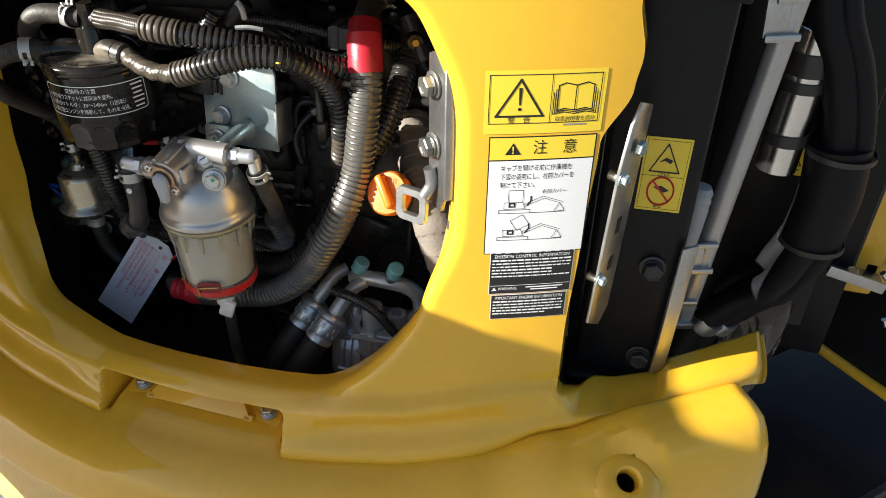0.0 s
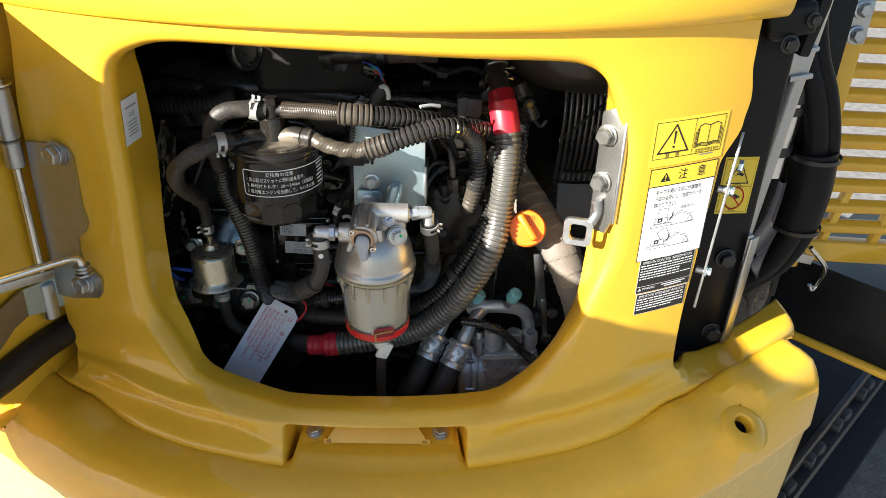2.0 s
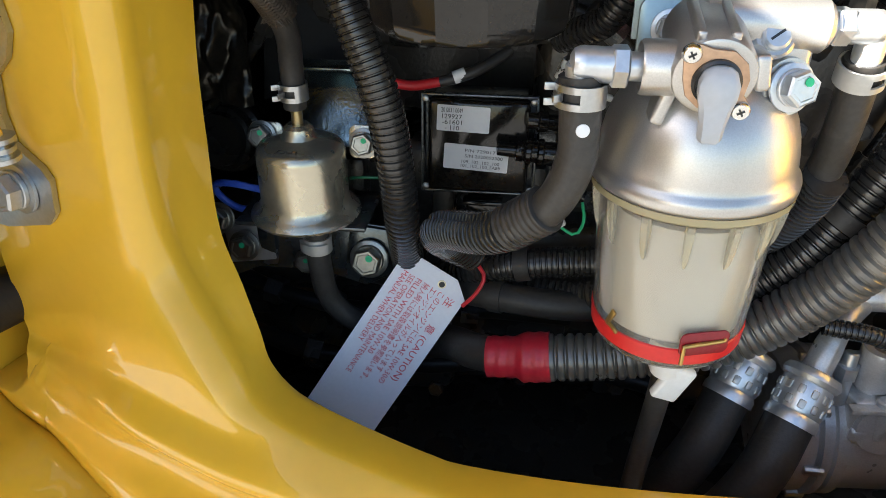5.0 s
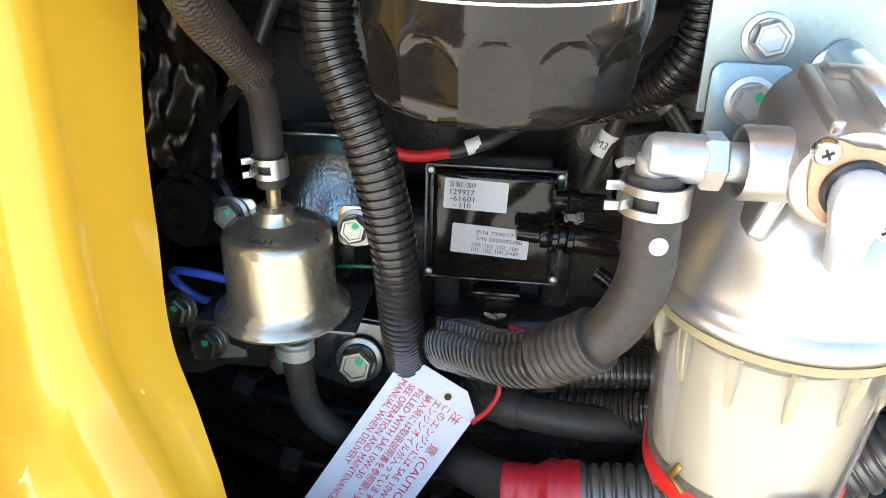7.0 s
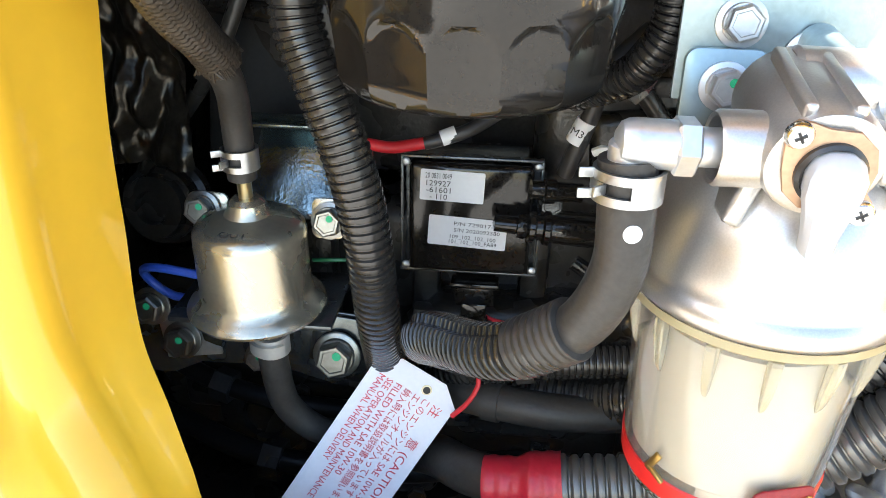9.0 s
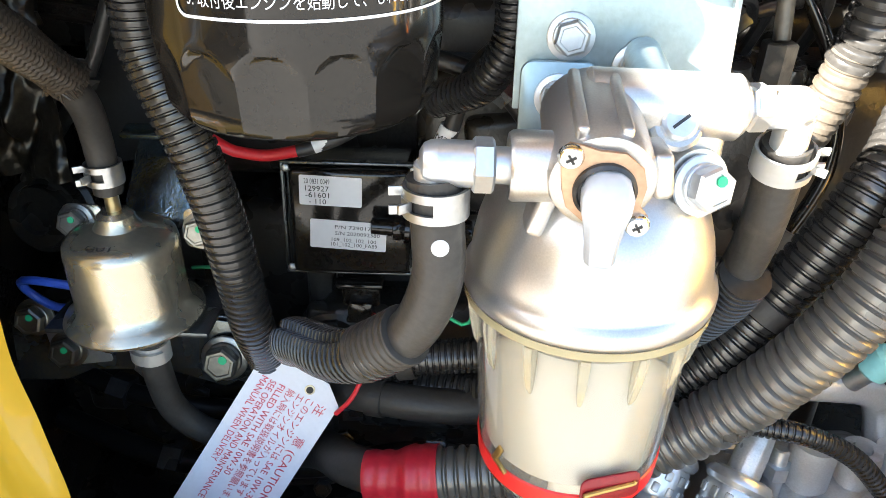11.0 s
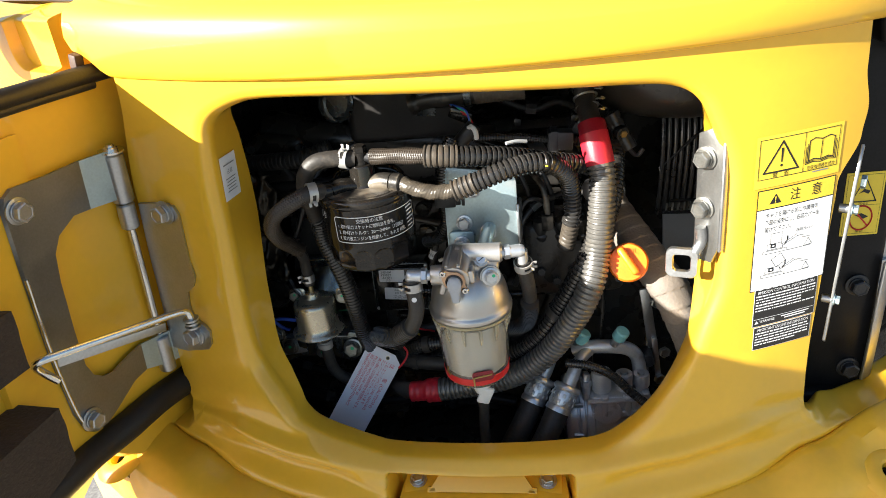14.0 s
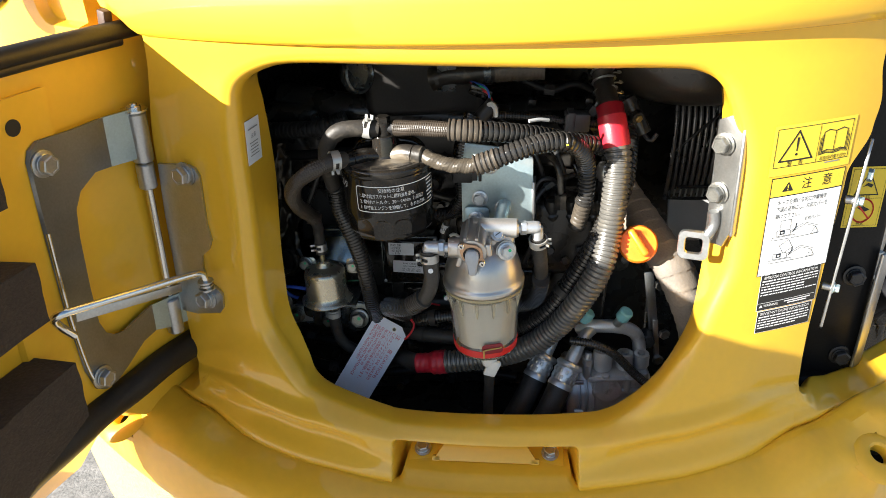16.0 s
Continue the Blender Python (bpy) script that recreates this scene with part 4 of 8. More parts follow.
    part("printed_name", wrap(text_mesh("フィルタ", 0.0105, Matrix.Identity(4), width=0.032), 1.1905, radians(-68), 0.0004), PAPER, t, "white lettering", smooth=0)
    bars = merged(*[box((0.0125 - 0.0015 * (i % 3), 0.0016, 0.00005), pose(0, 0.0105 - 0.0042 * i, 0), 0) for i in range(6)])
    part("printed_lines", wrap(bars, 1.1803, radians(74), 0.0004), PAPER, t, "small unreadable white print", smooth=0)


build_filter()


# ---- water separator ----
def build_separator():
    c = Vector((-0.002, 0.0668, 0))
    M = Matrix.Translation(c)
    t = thing("water_separator", (c.x, c.y, 0.95), "fuel water separator with aluminium head and milky bowl", "separator")
    part("dome", lathe([(0.0430, 1.0700), (0.0446, 1.0706), (0.0452, 1.0722), (0.0453, 1.0748), (0.0448, 1.0768), (0.0434, 1.0782), (0.0426, 1.0796), (0.0424, 1.0830), (0.0418, 1.0880), (0.0405, 1.0945), (0.0384, 1.1010), (0.0352, 1.1075), (0.0308, 1.1135), (0.0250, 1.1185), (0.0180, 1.1215), (0.0, 1.1230)], M, 96), ALU, t, "dull cast aluminium dome", smooth=50)
    part("rim_lip", lathe([(0.0448, 1.0704), (0.0446, 1.0672), (0.0436, 1.0662), (0.0420, 1.0660)], M, 84, close=False), YELLOWLIP, t, "yellowish translucent seal lip")
    bowl = part("bowl", lathe([(0.0418, 1.0690), (0.0418, 1.0655), (0.0403, 1.0640), (0.0394, 1.0500), (0.0378, 1.0200), (0.0364, 0.9980), (0.0360, 0.9900), (0.0350, 0.9868), (0.0325, 0.9850), (0.012, 0.9840), (0.012, 0.9856), (0.0315, 0.9866), (0.0338, 0.9885), (0.0347, 0.9925), (0.0351, 0.9985), (0.0365, 1.0200), (0.0380, 1.0500), (0.0388, 1.0630), (0.0405, 1.0670)], M, 84, close=False), BOWLPLASTIC, t, "clear yellowish plastic bowl")
    for i in range(14):
        a = 2 * math.pi * i / 14 + 0.1
        rib = bmesh.new()
        rows = []
        for z, out, w in ((1.0655, 0.0034, 0.0021), (1.0600, 0.0034, 0.0021), (1.0530, 0.0027, 0.0018), (1.0465, 0.0016, 0.0013), (1.0435, 0.0003, 0.0006)):
            base = 0.0378 + (z - 1.02) * 0.053 - 0.0003
            rows.append([rib.verts.new((r * math.cos(a) - y * math.sin(a) + c.x, r * math.sin(a) + y * math.cos(a) + c.y, z)) for r, y in ((base, -w), (base + out, -w * 0.75), (base + out, w * 0.75), (base, w))])
        for p, q in zip(rows, rows[1:]):
            for k in range(4):
                rib.faces.new((p[k], p[(k + 1) % 4], q[(k + 1) % 4], q[k]))
        rib.faces.new(rows[0])
        rib.faces.new(rows[-1])
        part("rib", rib, AMBERLIP, bowl, smooth=20)
    part("element", lathe([(0, 1.0000), (0.0325, 1.0004), (0.0338, 1.0020), (0.0348, 1.0200), (0.0358, 1.045), (0.0366, 1.0600), (0, 1.062)], M, 64), MILKY, t, "milky white filter element")
    part("float_ring", lathe([(0.0358, 0.9902), (0.0365, 0.9908), (0.0371, 0.9990), (0.0364, 0.9996)], M, 84, close=False), REDFLOAT, t, "bright red float ring")
    w = facing(c + Vector((0.010, -0.0350, 1.0025)), (0.28, -1, 0))
    part("red_patch", plate(rounded(0.0235, 0.0125, 0.0035), 0.0012, w @ pose(0, 0.0020, 0.0028)), DARKRED, t, "dark red window above the ring")
    part("clip", tube([w @ Vector(p) for p in ((-0.0100, -0.0080, 0.0035), (-0.0100, 0.0010, 0.0038), (-0.0085, 0.0022, 0.0038), (0.0090, 0.0028, 0.0030), (0.0098, 0.0040, 0.0028))], 0.0010, 8, 0.002), OLDBRASS, t, "brass coloured wire clip")
    w2 = facing(c + Vector((-0.0285, -0.0210, 1.0045)), (-0.85, -0.6, 0))
    part("clip", merged(box((0.0030, 0.0105, 0.0016), w2 @ pose(0, 0, 0.0014, 0, 0, -25), 0.0006), box((0.0080, 0.0020, 0.0016), w2 @ pose(0.002, -0.0045, 0.0016, 0, 0, -20), 0.0006)), OLDBRASS, t, "shiny brass coloured clip")
    part("drain_plug", merged(lathe([(0, 0.9620), (0.0080, 0.9622), (0.0092, 0.9650), (0.0102, 0.9780), (0.0108, 0.9850), (0, 0.9850)], M @ pose(0.004, -0.006, 0), 32), box((0.0150, 0.0060, 0.0230), M @ pose(0.0075, -0.0105, 0.9585, 8, 22, 12), 0.0022, 3)), WHITEPLASTIC, t, "translucent white drain plug")
    part("drain_hose", tube([c + Vector((0.004, -0.005, 0.965)), c + Vector((0.003, -0.002, 0.935)), c + Vector((0.0, 0.004, 0.88)), c + Vector((0, 0.02, 0.80))], 0.0062), RUBBER, t)
    # cast head: an inclined valve drum with two ribs, a cross bar, a cup and a boss
    back, front = Vector((-0.0085, 0.0640, 1.1345)), Vector((-0.0095, 0.0240, 1.1272))
    D = facing(front, front - back)
    ribs = [box((0.0036, 0.0050, 0.036), D @ pose(x, 0.0142, -0.0200), 0.0012, 3) for x in (-0.0070, 0.0050)]
    drum = lathe([(0, -0.044), (0.0140, -0.044), (0.0156, -0.041), (0.0156, -0.0030), (0.0148, -0.0006), (0.0136, 0.0), (0, 0.0)], D, 48)
    part("head", merged(drum, box((0.046, 0.030, 0.020), pose(0.0100, 0.0660, 1.1275, 0, 0, 3), 0.006, 4)), ALU, t, "rough cast aluminium head", smooth=40)
    for rib in ribs:
        part("head_rib", rib, ALU, t)
    part("cross_bar", lathe([(0, 0), (0.0085, 0), (0.0104, 0.0022), (0.0104, 0.0480), (0.0090, 0.0495), (0, 0.0495)], facing((0.0375, 0.0592, 1.1388), (-1, -0.02, 0.03)), 40), ALU, t)
    part("inlet_cup", lathe([(0.0086, -0.0060), (0.0088, 0.0), (0.0098, 0.0006), (0.0106, -0.0006), (0.0106, -0.0220), (0, -0.0220)], facing((-0.0345, 0.0368, 1.1268), (-1, -0.03, 0)), 40, close=False), ALU, t)
    part("web", box((0.0060, 0.0200, 0.0180), pose(-0.0240, 0.0440, 1.1130, 0, 18, 0), 0.0020, 3), ALU, t)
    part("web", box((0.0060, 0.0160, 0.0140), pose(0.0075, 0.0330, 1.1290, 0, -8, 0), 0.0020, 3), ALU, t)
    part("boss", lathe([(0, -0.016), (0.0086, -0.016), (0.0084, -0.0012), (0.0072, 0), (0, 0)], facing((0.0160, 0.0500, 1.1365), (0.08, -0.85, 0.5)), 32), ALU, t)
    part("plug_boss", lathe([(0, -0.020), (0.0125, -0.020), (0.0118, -0.003), (0.0110, 0), (0, 0)], facing((0.0245, 0.0470, 1.1180), (0.30, -0.92, 0.22)), 32), ALU, t)
    # a dark disc gives the aluminium cup's bore its shade
    part("cup_bore", lathe([(0, -0.0058), (0.0087, -0.0058)], facing((-0.0345, 0.0368, 1.1268), (-1, -0.03, 0)), 32, close=False), DARKSTEEL, t, "bore of the cup, coloured dark for its shade")
    part("fitting", merged(rod((-0.0440, 0.0364, 1.1270), (-0.0290, 0.0368, 1.1268), 0.0056), lathe([(0, 0), (0.0075, 0), (0.0084, 0.0008), (0.0084, 0.0058), (0.0075, 0.0066), (0, 0.0066)], facing((-0.0392, 0.0366, 1.1269), (-1, -0.04, 0.02)), 6), tube([(-0.0440, 0.0364, 1.1271), (-0.0560, 0.0360, 1.1275)], 0.0070, 28), lathe([(0, 0.0), (0.0070, 0.0), (0.0068, 0.0022), (0.0058, 0.0042), (0.0035, 0.0055), (0, 0.0058)], facing((-0.0558, 0.0360, 1.1275), (-1, -0.03, 0.02)), 28), rod((-0.0568, 0.0362, 1.1280), (-0.0566, 0.0364, 1.1120), 0.0062)), FITTING, t, "zinc plated elbow fitting", smooth=30)
    part("fitting", merged(rod((0.0340, 0.0592, 1.1388), (0.0450, 0.0612, 1.1385), 0.0058), lathe([(0, 0), (0.0070, 0), (0.0078, 0.0008), (0.0078, 0.0062), (0.0070, 0.0070), (0, 0.0070)], facing((0.0388, 0.0600, 1.1387), (1, 0.18, -0.02)), 6), tube([(0.0450, 0.0612, 1.1385), (0.0560, 0.0630, 1.1382)], 0.0068, 28), lathe([(0, 0.0), (0.0068, 0.0), (0.0066, 0.0022), (0.0056, 0.0042), (0, 0.0056)], facing((0.0558, 0.0630, 1.1382), (1, 0.18, -0.02)), 28), rod((0.0572, 0.0640, 1.1385), (0.0578, 0.0665, 1.1180), 0.0060)), FITTING, t, "zinc plated elbow fitting", smooth=30)
    f = facing((-0.0095, 0.0225, 1.1272), (-0.03, -0.97, -0.14))
    outer = [(-0.0128, 0.0085), (-0.0132, 0.0120), (-0.0108, 0.0142), (-0.0072, 0.0136), (-0.0030, 0.0122), (0.0045, 0.0116), (0.0098, 0.0070), (0.0116, 0.0010), (0.0108, -0.0052), (0.0134, -0.0085), (0.0136, -0.0120), (0.0108, -0.0140), (0.0072, -0.0126), (0.0020, -0.0118), (-0.0050, -0.0108), (-0.0100, -0.0062), (-0.0118, 0.0000)]
    part("lever_plate", plate(outer, 0.0016, f @ pose(0, 0, 0.0018)), COPPERY, t, "coppery stamped retaining plate")
    part("lever_hub", lathe([(0, 0), (0.0088, 0), (0.0088, 0.0016), (0.0078, 0.0024), (0.0074, 0.0010), (0, 0.0010)], f @ pose(0, 0, 0.0016), 36), DARKSTEEL, t, "dark ring round the lever")
    lever = bmesh.new()
    rows = []
    for y, wd, d0, d1 in ((0.0068, 0.0030, 0.0015, 0.0050), (0.0050, 0.0056, 0.0012, 0.0078), (0.0010, 0.0070, 0.0012, 0.0092), (-0.0040, 0.0068, 0.0020, 0.0095), (-0.0085, 0.0056, 0.0040, 0.0096), (-0.0150, 0.0046, 0.0052, 0.0100), (-0.0200, 0.0043, 0.0058, 0.0102), (-0.0212, 0.0034, 0.0064, 0.0096)):
        rows.append([lever.verts.new(f @ Vector((0.0005 - 0.06 * y * 0 + x, y, z))) for x, z in ((-wd, d0), (wd, d0), (wd, d1 - 0.0016), (wd * 0.72, d1), (-wd * 0.72, d1), (-wd, d1 - 0.0016))])
    for p, q in zip(rows, rows[1:]):
        for k in range(6):
            lever.faces.new((p[k], p[(k + 1) % 6], q[(k + 1) % 6], q[k]))
    lever.faces.new(rows[0])
    lever.faces.new(rows[-1])
    part("lever", lever, LEVERGREY, t, "pale grey valve lever", smooth=40)
    for x, y in ((-0.0103, 0.0106), (0.0104, -0.0106)):
        sc = part("screw", lathe([(0, 0), (0.0036, 0), (0.0036, 0.0012), (0.0029, 0.0022), (0, 0.0025)], f @ pose(x, y, 0.0018), 24), STEEL, t)
        part("cross_slot", merged(box((0.0030, 0.0007, 0.0004), f @ pose(x, y, 0.0043, 0, 0, 30), 0), box((0.0007, 0.0030, 0.0004), f @ pose(x, y, 0.0043, 0, 0, 30), 0)), DARKSTEEL, sc)
    bolt_head(t, (0.0248, 0.0460, 1.1182), (0.30, -0.92, 0.22), 0.0064, FITTING, mark=True)
    plug = part("boss_plug", lathe([(0, 0), (0.0056, 0), (0.0056, 0.0020), (0.0046, 0.0030), (0, 0.0030)], facing((0.0160, 0.0500, 1.1365), (0.08, -0.85, 0.5)), 28), FITTING, t)
    part("plug_slot", box((0.0064, 0.0010, 0.0004), facing((0.0160, 0.0500, 1.1365), (0.08, -0.85, 0.5)) @ pose(0, 0, 0.0031, 0, 0, 35), 0), DARKSTEEL, plug)


build_separator()


# ---- zinc bracket that carries the separator ----
t = thing("mounting_bracket", (0.01, 0.13, 1.11), "blue-zinc plated steel bracket plate bolted to the engine", "bracket")
m = facing((0.012, 0.127, 1.160), (-0.05, -1, 0.12))
part("back_plate", plate([(-0.041, -0.045), (0.040, -0.045), (0.040, 0.030), (0.036, 0.040), (-0.036, 0.048), (-0.041, 0.044)], 0.003, m), BLUEZINC, t)
part("side_flange", box((0.003, 0.03, 0.045), m @ pose(0.0405, -0.018, -0.012, 90, 0, 0), 0.001), ZINC, t)
part("lower_arm", plate(rounded(0.030, 0.050, 0.005), 0.004, m @ pose(-0.0235, -0.0500, 0.006)), BLUESHADED, t)
part("spacer_tube", rod((0.020, 0.124, 1.138), (0.016, 0.075, 1.135), 0.0075), BLUEZINC, t)
for x, y in ((-0.0200, -0.0160), (-0.0235, -0.0385), (0.006, -0.027), (-0.008, 0.022)):
    bolt_head(t, m @ Vector((x, y, 0.007 if x < -0.02 else 0.001)), m.to_3x3() @ Vector((0, 0, 1)), 0.0062, FITTING, mark=x < -0.02)


# ---- electric fuel pump ----
def build_pump():
    c = Vector((-0.2035, 0.127, 0))
    M = Matrix.Translation(c + Vector((0, 0, 0.0062)))
    t = thing("fuel_pump", (c.x, c.y, 1.0), "small round yellow-passivated electric fuel pump", "fuel pump")
    part("can", lathe([(0, 1.000), (0.0280, 1.0004), (0.0318, 1.0016), (0.0324, 1.0032), (0.0314, 1.0050), (0.0288, 1.0068), (0.0266, 1.0090), (0.0255, 1.0125), (0.0254, 1.0395), (0.0249, 1.0425), (0.0230, 1.0448), (0.0195, 1.0460), (0.0150, 1.0475), (0.0105, 1.0490), (0.0088, 1.0515), (0.0082, 1.0545), (0.006, 1.0565), (0, 1.057)], M, 56), GOLDZINC, t)
    part("nipple", lathe([(0, 1.053), (0.0032, 1.053), (0.0032, 1.066), (0.0042, 1.0675), (0.0042, 1.0695), (0.003, 1.072), (0, 1.072)], M, 20), material("brass", (0.6, 0.48, 0.26), 0.3, 0.9), t, "brass nipple")
    part("stamped_word", text_mesh("OUT", 0.006, facing(c + Vector((-0.001, -0.0180, 1.0528)), (0, -0.15, 1), (0, 1, 0))), DARKSTEEL, t, smooth=0)
    lower = facing((-0.22, 0.158, 0.962), (0.05, -1, 0.12))
    part("bracket", merged(plate([(-0.070, 0.014), (-0.030, 0.022), (0.030, 0.022), (0.062, 0.018), (0.066, -0.012), (0.042, -0.024), (0.012, -0.014), (-0.030, -0.013), (-0.046, -0.020), (-0.072, -0.020)], 0.003, lower), box((0.078, 0.05, 0.003), pose(-0.205, 0.140, 1.0035), 0.001), box((0.012, 0.03, 0.05), pose(-0.242, 0.168, 0.985), 0.002)), OILSTEEL, t, "dark oiled steel bracket under the pump")
    part("saddle", plate([(-0.016, -0.012), (0.014, -0.015), (0.016, 0.012), (-0.014, 0.014)], 0.0025, lower @ pose(-0.034, 0.006, 0.004, 0, 0, 12)), CLAMPSTEEL, t, "bright steel tab")
    part("saddle", plate(rounded(0.032, 0.034, 0.008), 0.003, lower @ pose(0.047, 0.002, 0.004, 0, 0, -8)), OILSTEEL, t)
    part("clip_plate", plate(rounded(0.016, 0.019, 0.004), 0.002, facing((-0.1695, 0.1365, 1.0495), (0, -1, 0.2))), GOLDZINC, t)
    part("clip_plate", plate(rounded(0.020, 0.014, 0.004), 0.002, facing((-0.2295, 0.145, 1.0485), (0, -1, 0.2))), GOLDZINC, t)
    part("top_plate", merged(plate([(-0.024, 0.022), (0.006, 0.024), (0.016, 0.012), (0.024, -0.015), (0.022, -0.026), (-0.030, -0.028)], 0.003, facing((-0.192, 0.180, 1.056), (0.0, -1, 0.75))), box((0.046, 0.012, 0.003), pose(-0.198, 0.186, 1.078, 12, 0, 0), 0.001)), GREENSTEEL, t, "bright zinc plate behind the pump")
    for p, r in (((-0.1685, 0.135, 1.0495), 0.0058), ((-0.2315, 0.1435, 1.0480), 0.0058), ((-0.1735, 0.152, 0.9625), 0.0085), ((-0.254, 0.146, 0.9700), 0.0068), ((-0.270, 0.150, 0.9870), 0.0068), ((-0.216, 0.153, 0.957), 0.0055)):
        bolt_head(t, p, (0, -1, 0.25), r, DULLZINC, mark=True)
    part("outlet_hose", tube([(c.x + 0.006, c.y - 0.004, 1.001), (c.x + 0.006, c.y - 0.004, 0.975), (c.x + 0.010, c.y, 0.945), (c.x + 0.03, c.y + 0.005, 0.925), (c.x + 0.07, c.y + 0.01, 0.92)], 0.0072), RUBBER, t)
    part("hose_clip", lathe([(0.0072, 0.984), (0.0085, 0.984), (0.0085, 0.994), (0.0072, 0.994)], Matrix.Translation(c + Vector((0.006, -0.004, 0))), 24, close=False), CLAMPSTEEL, t)
    part("hose_clip", arc_strip(Matrix.Translation(c + Vector((0.006, -0.004, 0))), 0.0086, 0.986, 0.992, 3.4, 5.6, 0.002), CLAMPSTEEL, t)
    part("wire", tube([(-0.232, 0.132, 1.018), (-0.25, 0.13, 1.022), (-0.262, 0.135, 1.018), (-0.262, 0.14, 1.008), (-0.25, 0.14, 1.0), (-0.235, 0.14, 1.002)], 0.0022, 10), BLUEWIRE, t, "blue wire loop")
    part("wire", tube([(-0.182, 0.15, 1.02), (-0.170, 0.146, 1.023), (-0.15, 0.152, 1.02)], 0.0010, 8), GREENWIRE, t, "green wire")


build_pump()


# ---- control module ----
t = thing("control_module", (-0.108, 0.21, 0.995), "black boxed control module with two white labels", "control module")
m = facing((-0.1075, 0.1845, 1.0290), (0, -1, 0.08))
part("housing", box((0.064, 0.060, 0.045), m @ pose(0, 0, -0.0228), 0.003, 3), CANBLACK, t)
rim = part("rim", merged(box((0.074, 0.0016, 0.005), m @ pose(0, 0.0318, -0.008), 0.0005), box((0.074, 0.0016, 0.005), m @ pose(0, -0.0318, -0.008), 0.0005), box((0.0016, 0.065, 0.005), m @ pose(-0.0362, 0, -0.008), 0.0005), box((0.0016, 0.065, 0.005), m @ pose(0.0362, 0, -0.008), 0.0005), box((0.070, 0.062, 0.002), m @ pose(0, 0, -0.011), 0.0005)), OILSTEEL, t, "thin bright metal rim")
for u, v in ((0.034, 0.029), (-0.034, 0.029), (0.034, -0.029), (-0.034, -0.029)):
    part("screw", lathe([(0, 0), (0.0022, 0), (0.0022, 0.0015), (0.0014, 0.002), (0, 0.002)], m @ pose(u, v, -0.006), 12), ZINC, rim)
part("connector", merged(box((0.022, 0.018, 0.03), m @ pose(0.004, -0.044, -0.02), 0.002), box((0.014, 0.012, 0.012), m @ pose(0.004, -0.054, -0.005), 0.001), box((0.026, 0.003, 0.012), m @ pose(0.004, -0.037, -0.004), 0.0008), box((0.016, 0.003, 0.010), m @ pose(0.004, -0.059, -0.004), 0.0008)), CANBLACK, t, "black wire connector")
a, b = m @ Vector((0.012, 0.004, 0.0105)), m @ Vector((0.068, 0.000, 0.0085))
d = (b - a).normalized()
part("plug", merged(lathe([(0, 0), (0.0042, 0.001), (0.0046, 0.012), (0.0062, 0.0125), (0.0066, 0.016), (0.0058, 0.0175), (0.0082, 0.0185), (0.0084, 0.021), (0.0066, 0.022), (0.0066, 0.025), (0.0086, 0.026), (0.0088, 0.0285), (0.0072, 0.0295), (0.0076, 0.050), (0.0066, 0.053), (0, 0.054)], facing(a, d), 24)), CANBLACK, t, "ribbed black round plug")
a, b = m @ Vector((0.030, 0.021, 0.006)), m @ Vector((0.055, 0.019, 0.002))
part("plug", lathe([(0, 0), (0.005, 0.0), (0.0052, 0.006), (0.0066, 0.007), (0.0066, 0.012), (0.005, 0.013), (0.005, 0.026), (0, 0.027)], facing(a, b - a), 20), CANBLACK, t, "small black plug")
part("label", plate(rounded(0.033, 0.0165, 0.0008, 2), 0.0003, m @ pose(-0.0095, 0.0185, 0.0003, 0, 0, -2), 0), PAPER, t, "white printed label")
part("label", plate(rounded(0.041, 0.0165, 0.0008, 2), 0.0003, m @ pose(-0.001, -0.0065, 0.0003, 0, 0, -3), 0), PAPER, t, "white printed label")
rows = merged(*[text_mesh(s, 0.0042, m @ pose(-0.0165, y, 0.0006, 0, 0, -2), width=w) for s, y, w in (("20 0831 0049", 0.0238, 0.0135), ("129927", 0.0198, 0.0125), ("-61601", 0.0162, 0.0125), ("- 110", 0.0126, 0.009))],
              *[text_mesh(s, 0.003, m @ pose(x, y, 0.0006, 0, 0, -3), width=w) for s, x, y, w in (("P/N 729017-51", 0.004, -0.0022, 0.024), ("S/N 2020092380", 0.004, -0.0058, 0.024), ("109_102_102_100", 0.002, -0.0095, 0.024), ("101_102_100_FA89", 0.002, -0.0122, 0.025))])
part("label_print", rows, INK, t, smooth=0)
part("wire", tube([(-0.180, 0.178, 1.082), (-0.164, 0.175, 1.074), (-0.156, 0.175, 1.072), (-0.146, 0.175, 1.071), (-0.135, 0.175, 1.073), (-0.128, 0.175, 1.0745)], 0.0030, 12), REDWIRE, t, "red battery lead")
part("wire_end", tube([(-0.130, 0.175, 1.074), (-0.124, 0.1755, 1.0755), (-0.108, 0.178, 1.081), (-0.09, 0.19, 1.09)], 0.0034, 12), BLACKPLASTIC, t, "black taped lead end")
part("lead", tube([(-0.062, 0.174, 1.062), (-0.058, 0.171, 1.076), (-0.053, 0.170, 1.093), (-0.046, 0.172, 1.115), (-0.03, 0.18, 1.13)], 0.0042, 12), BLACKPLASTIC, t)
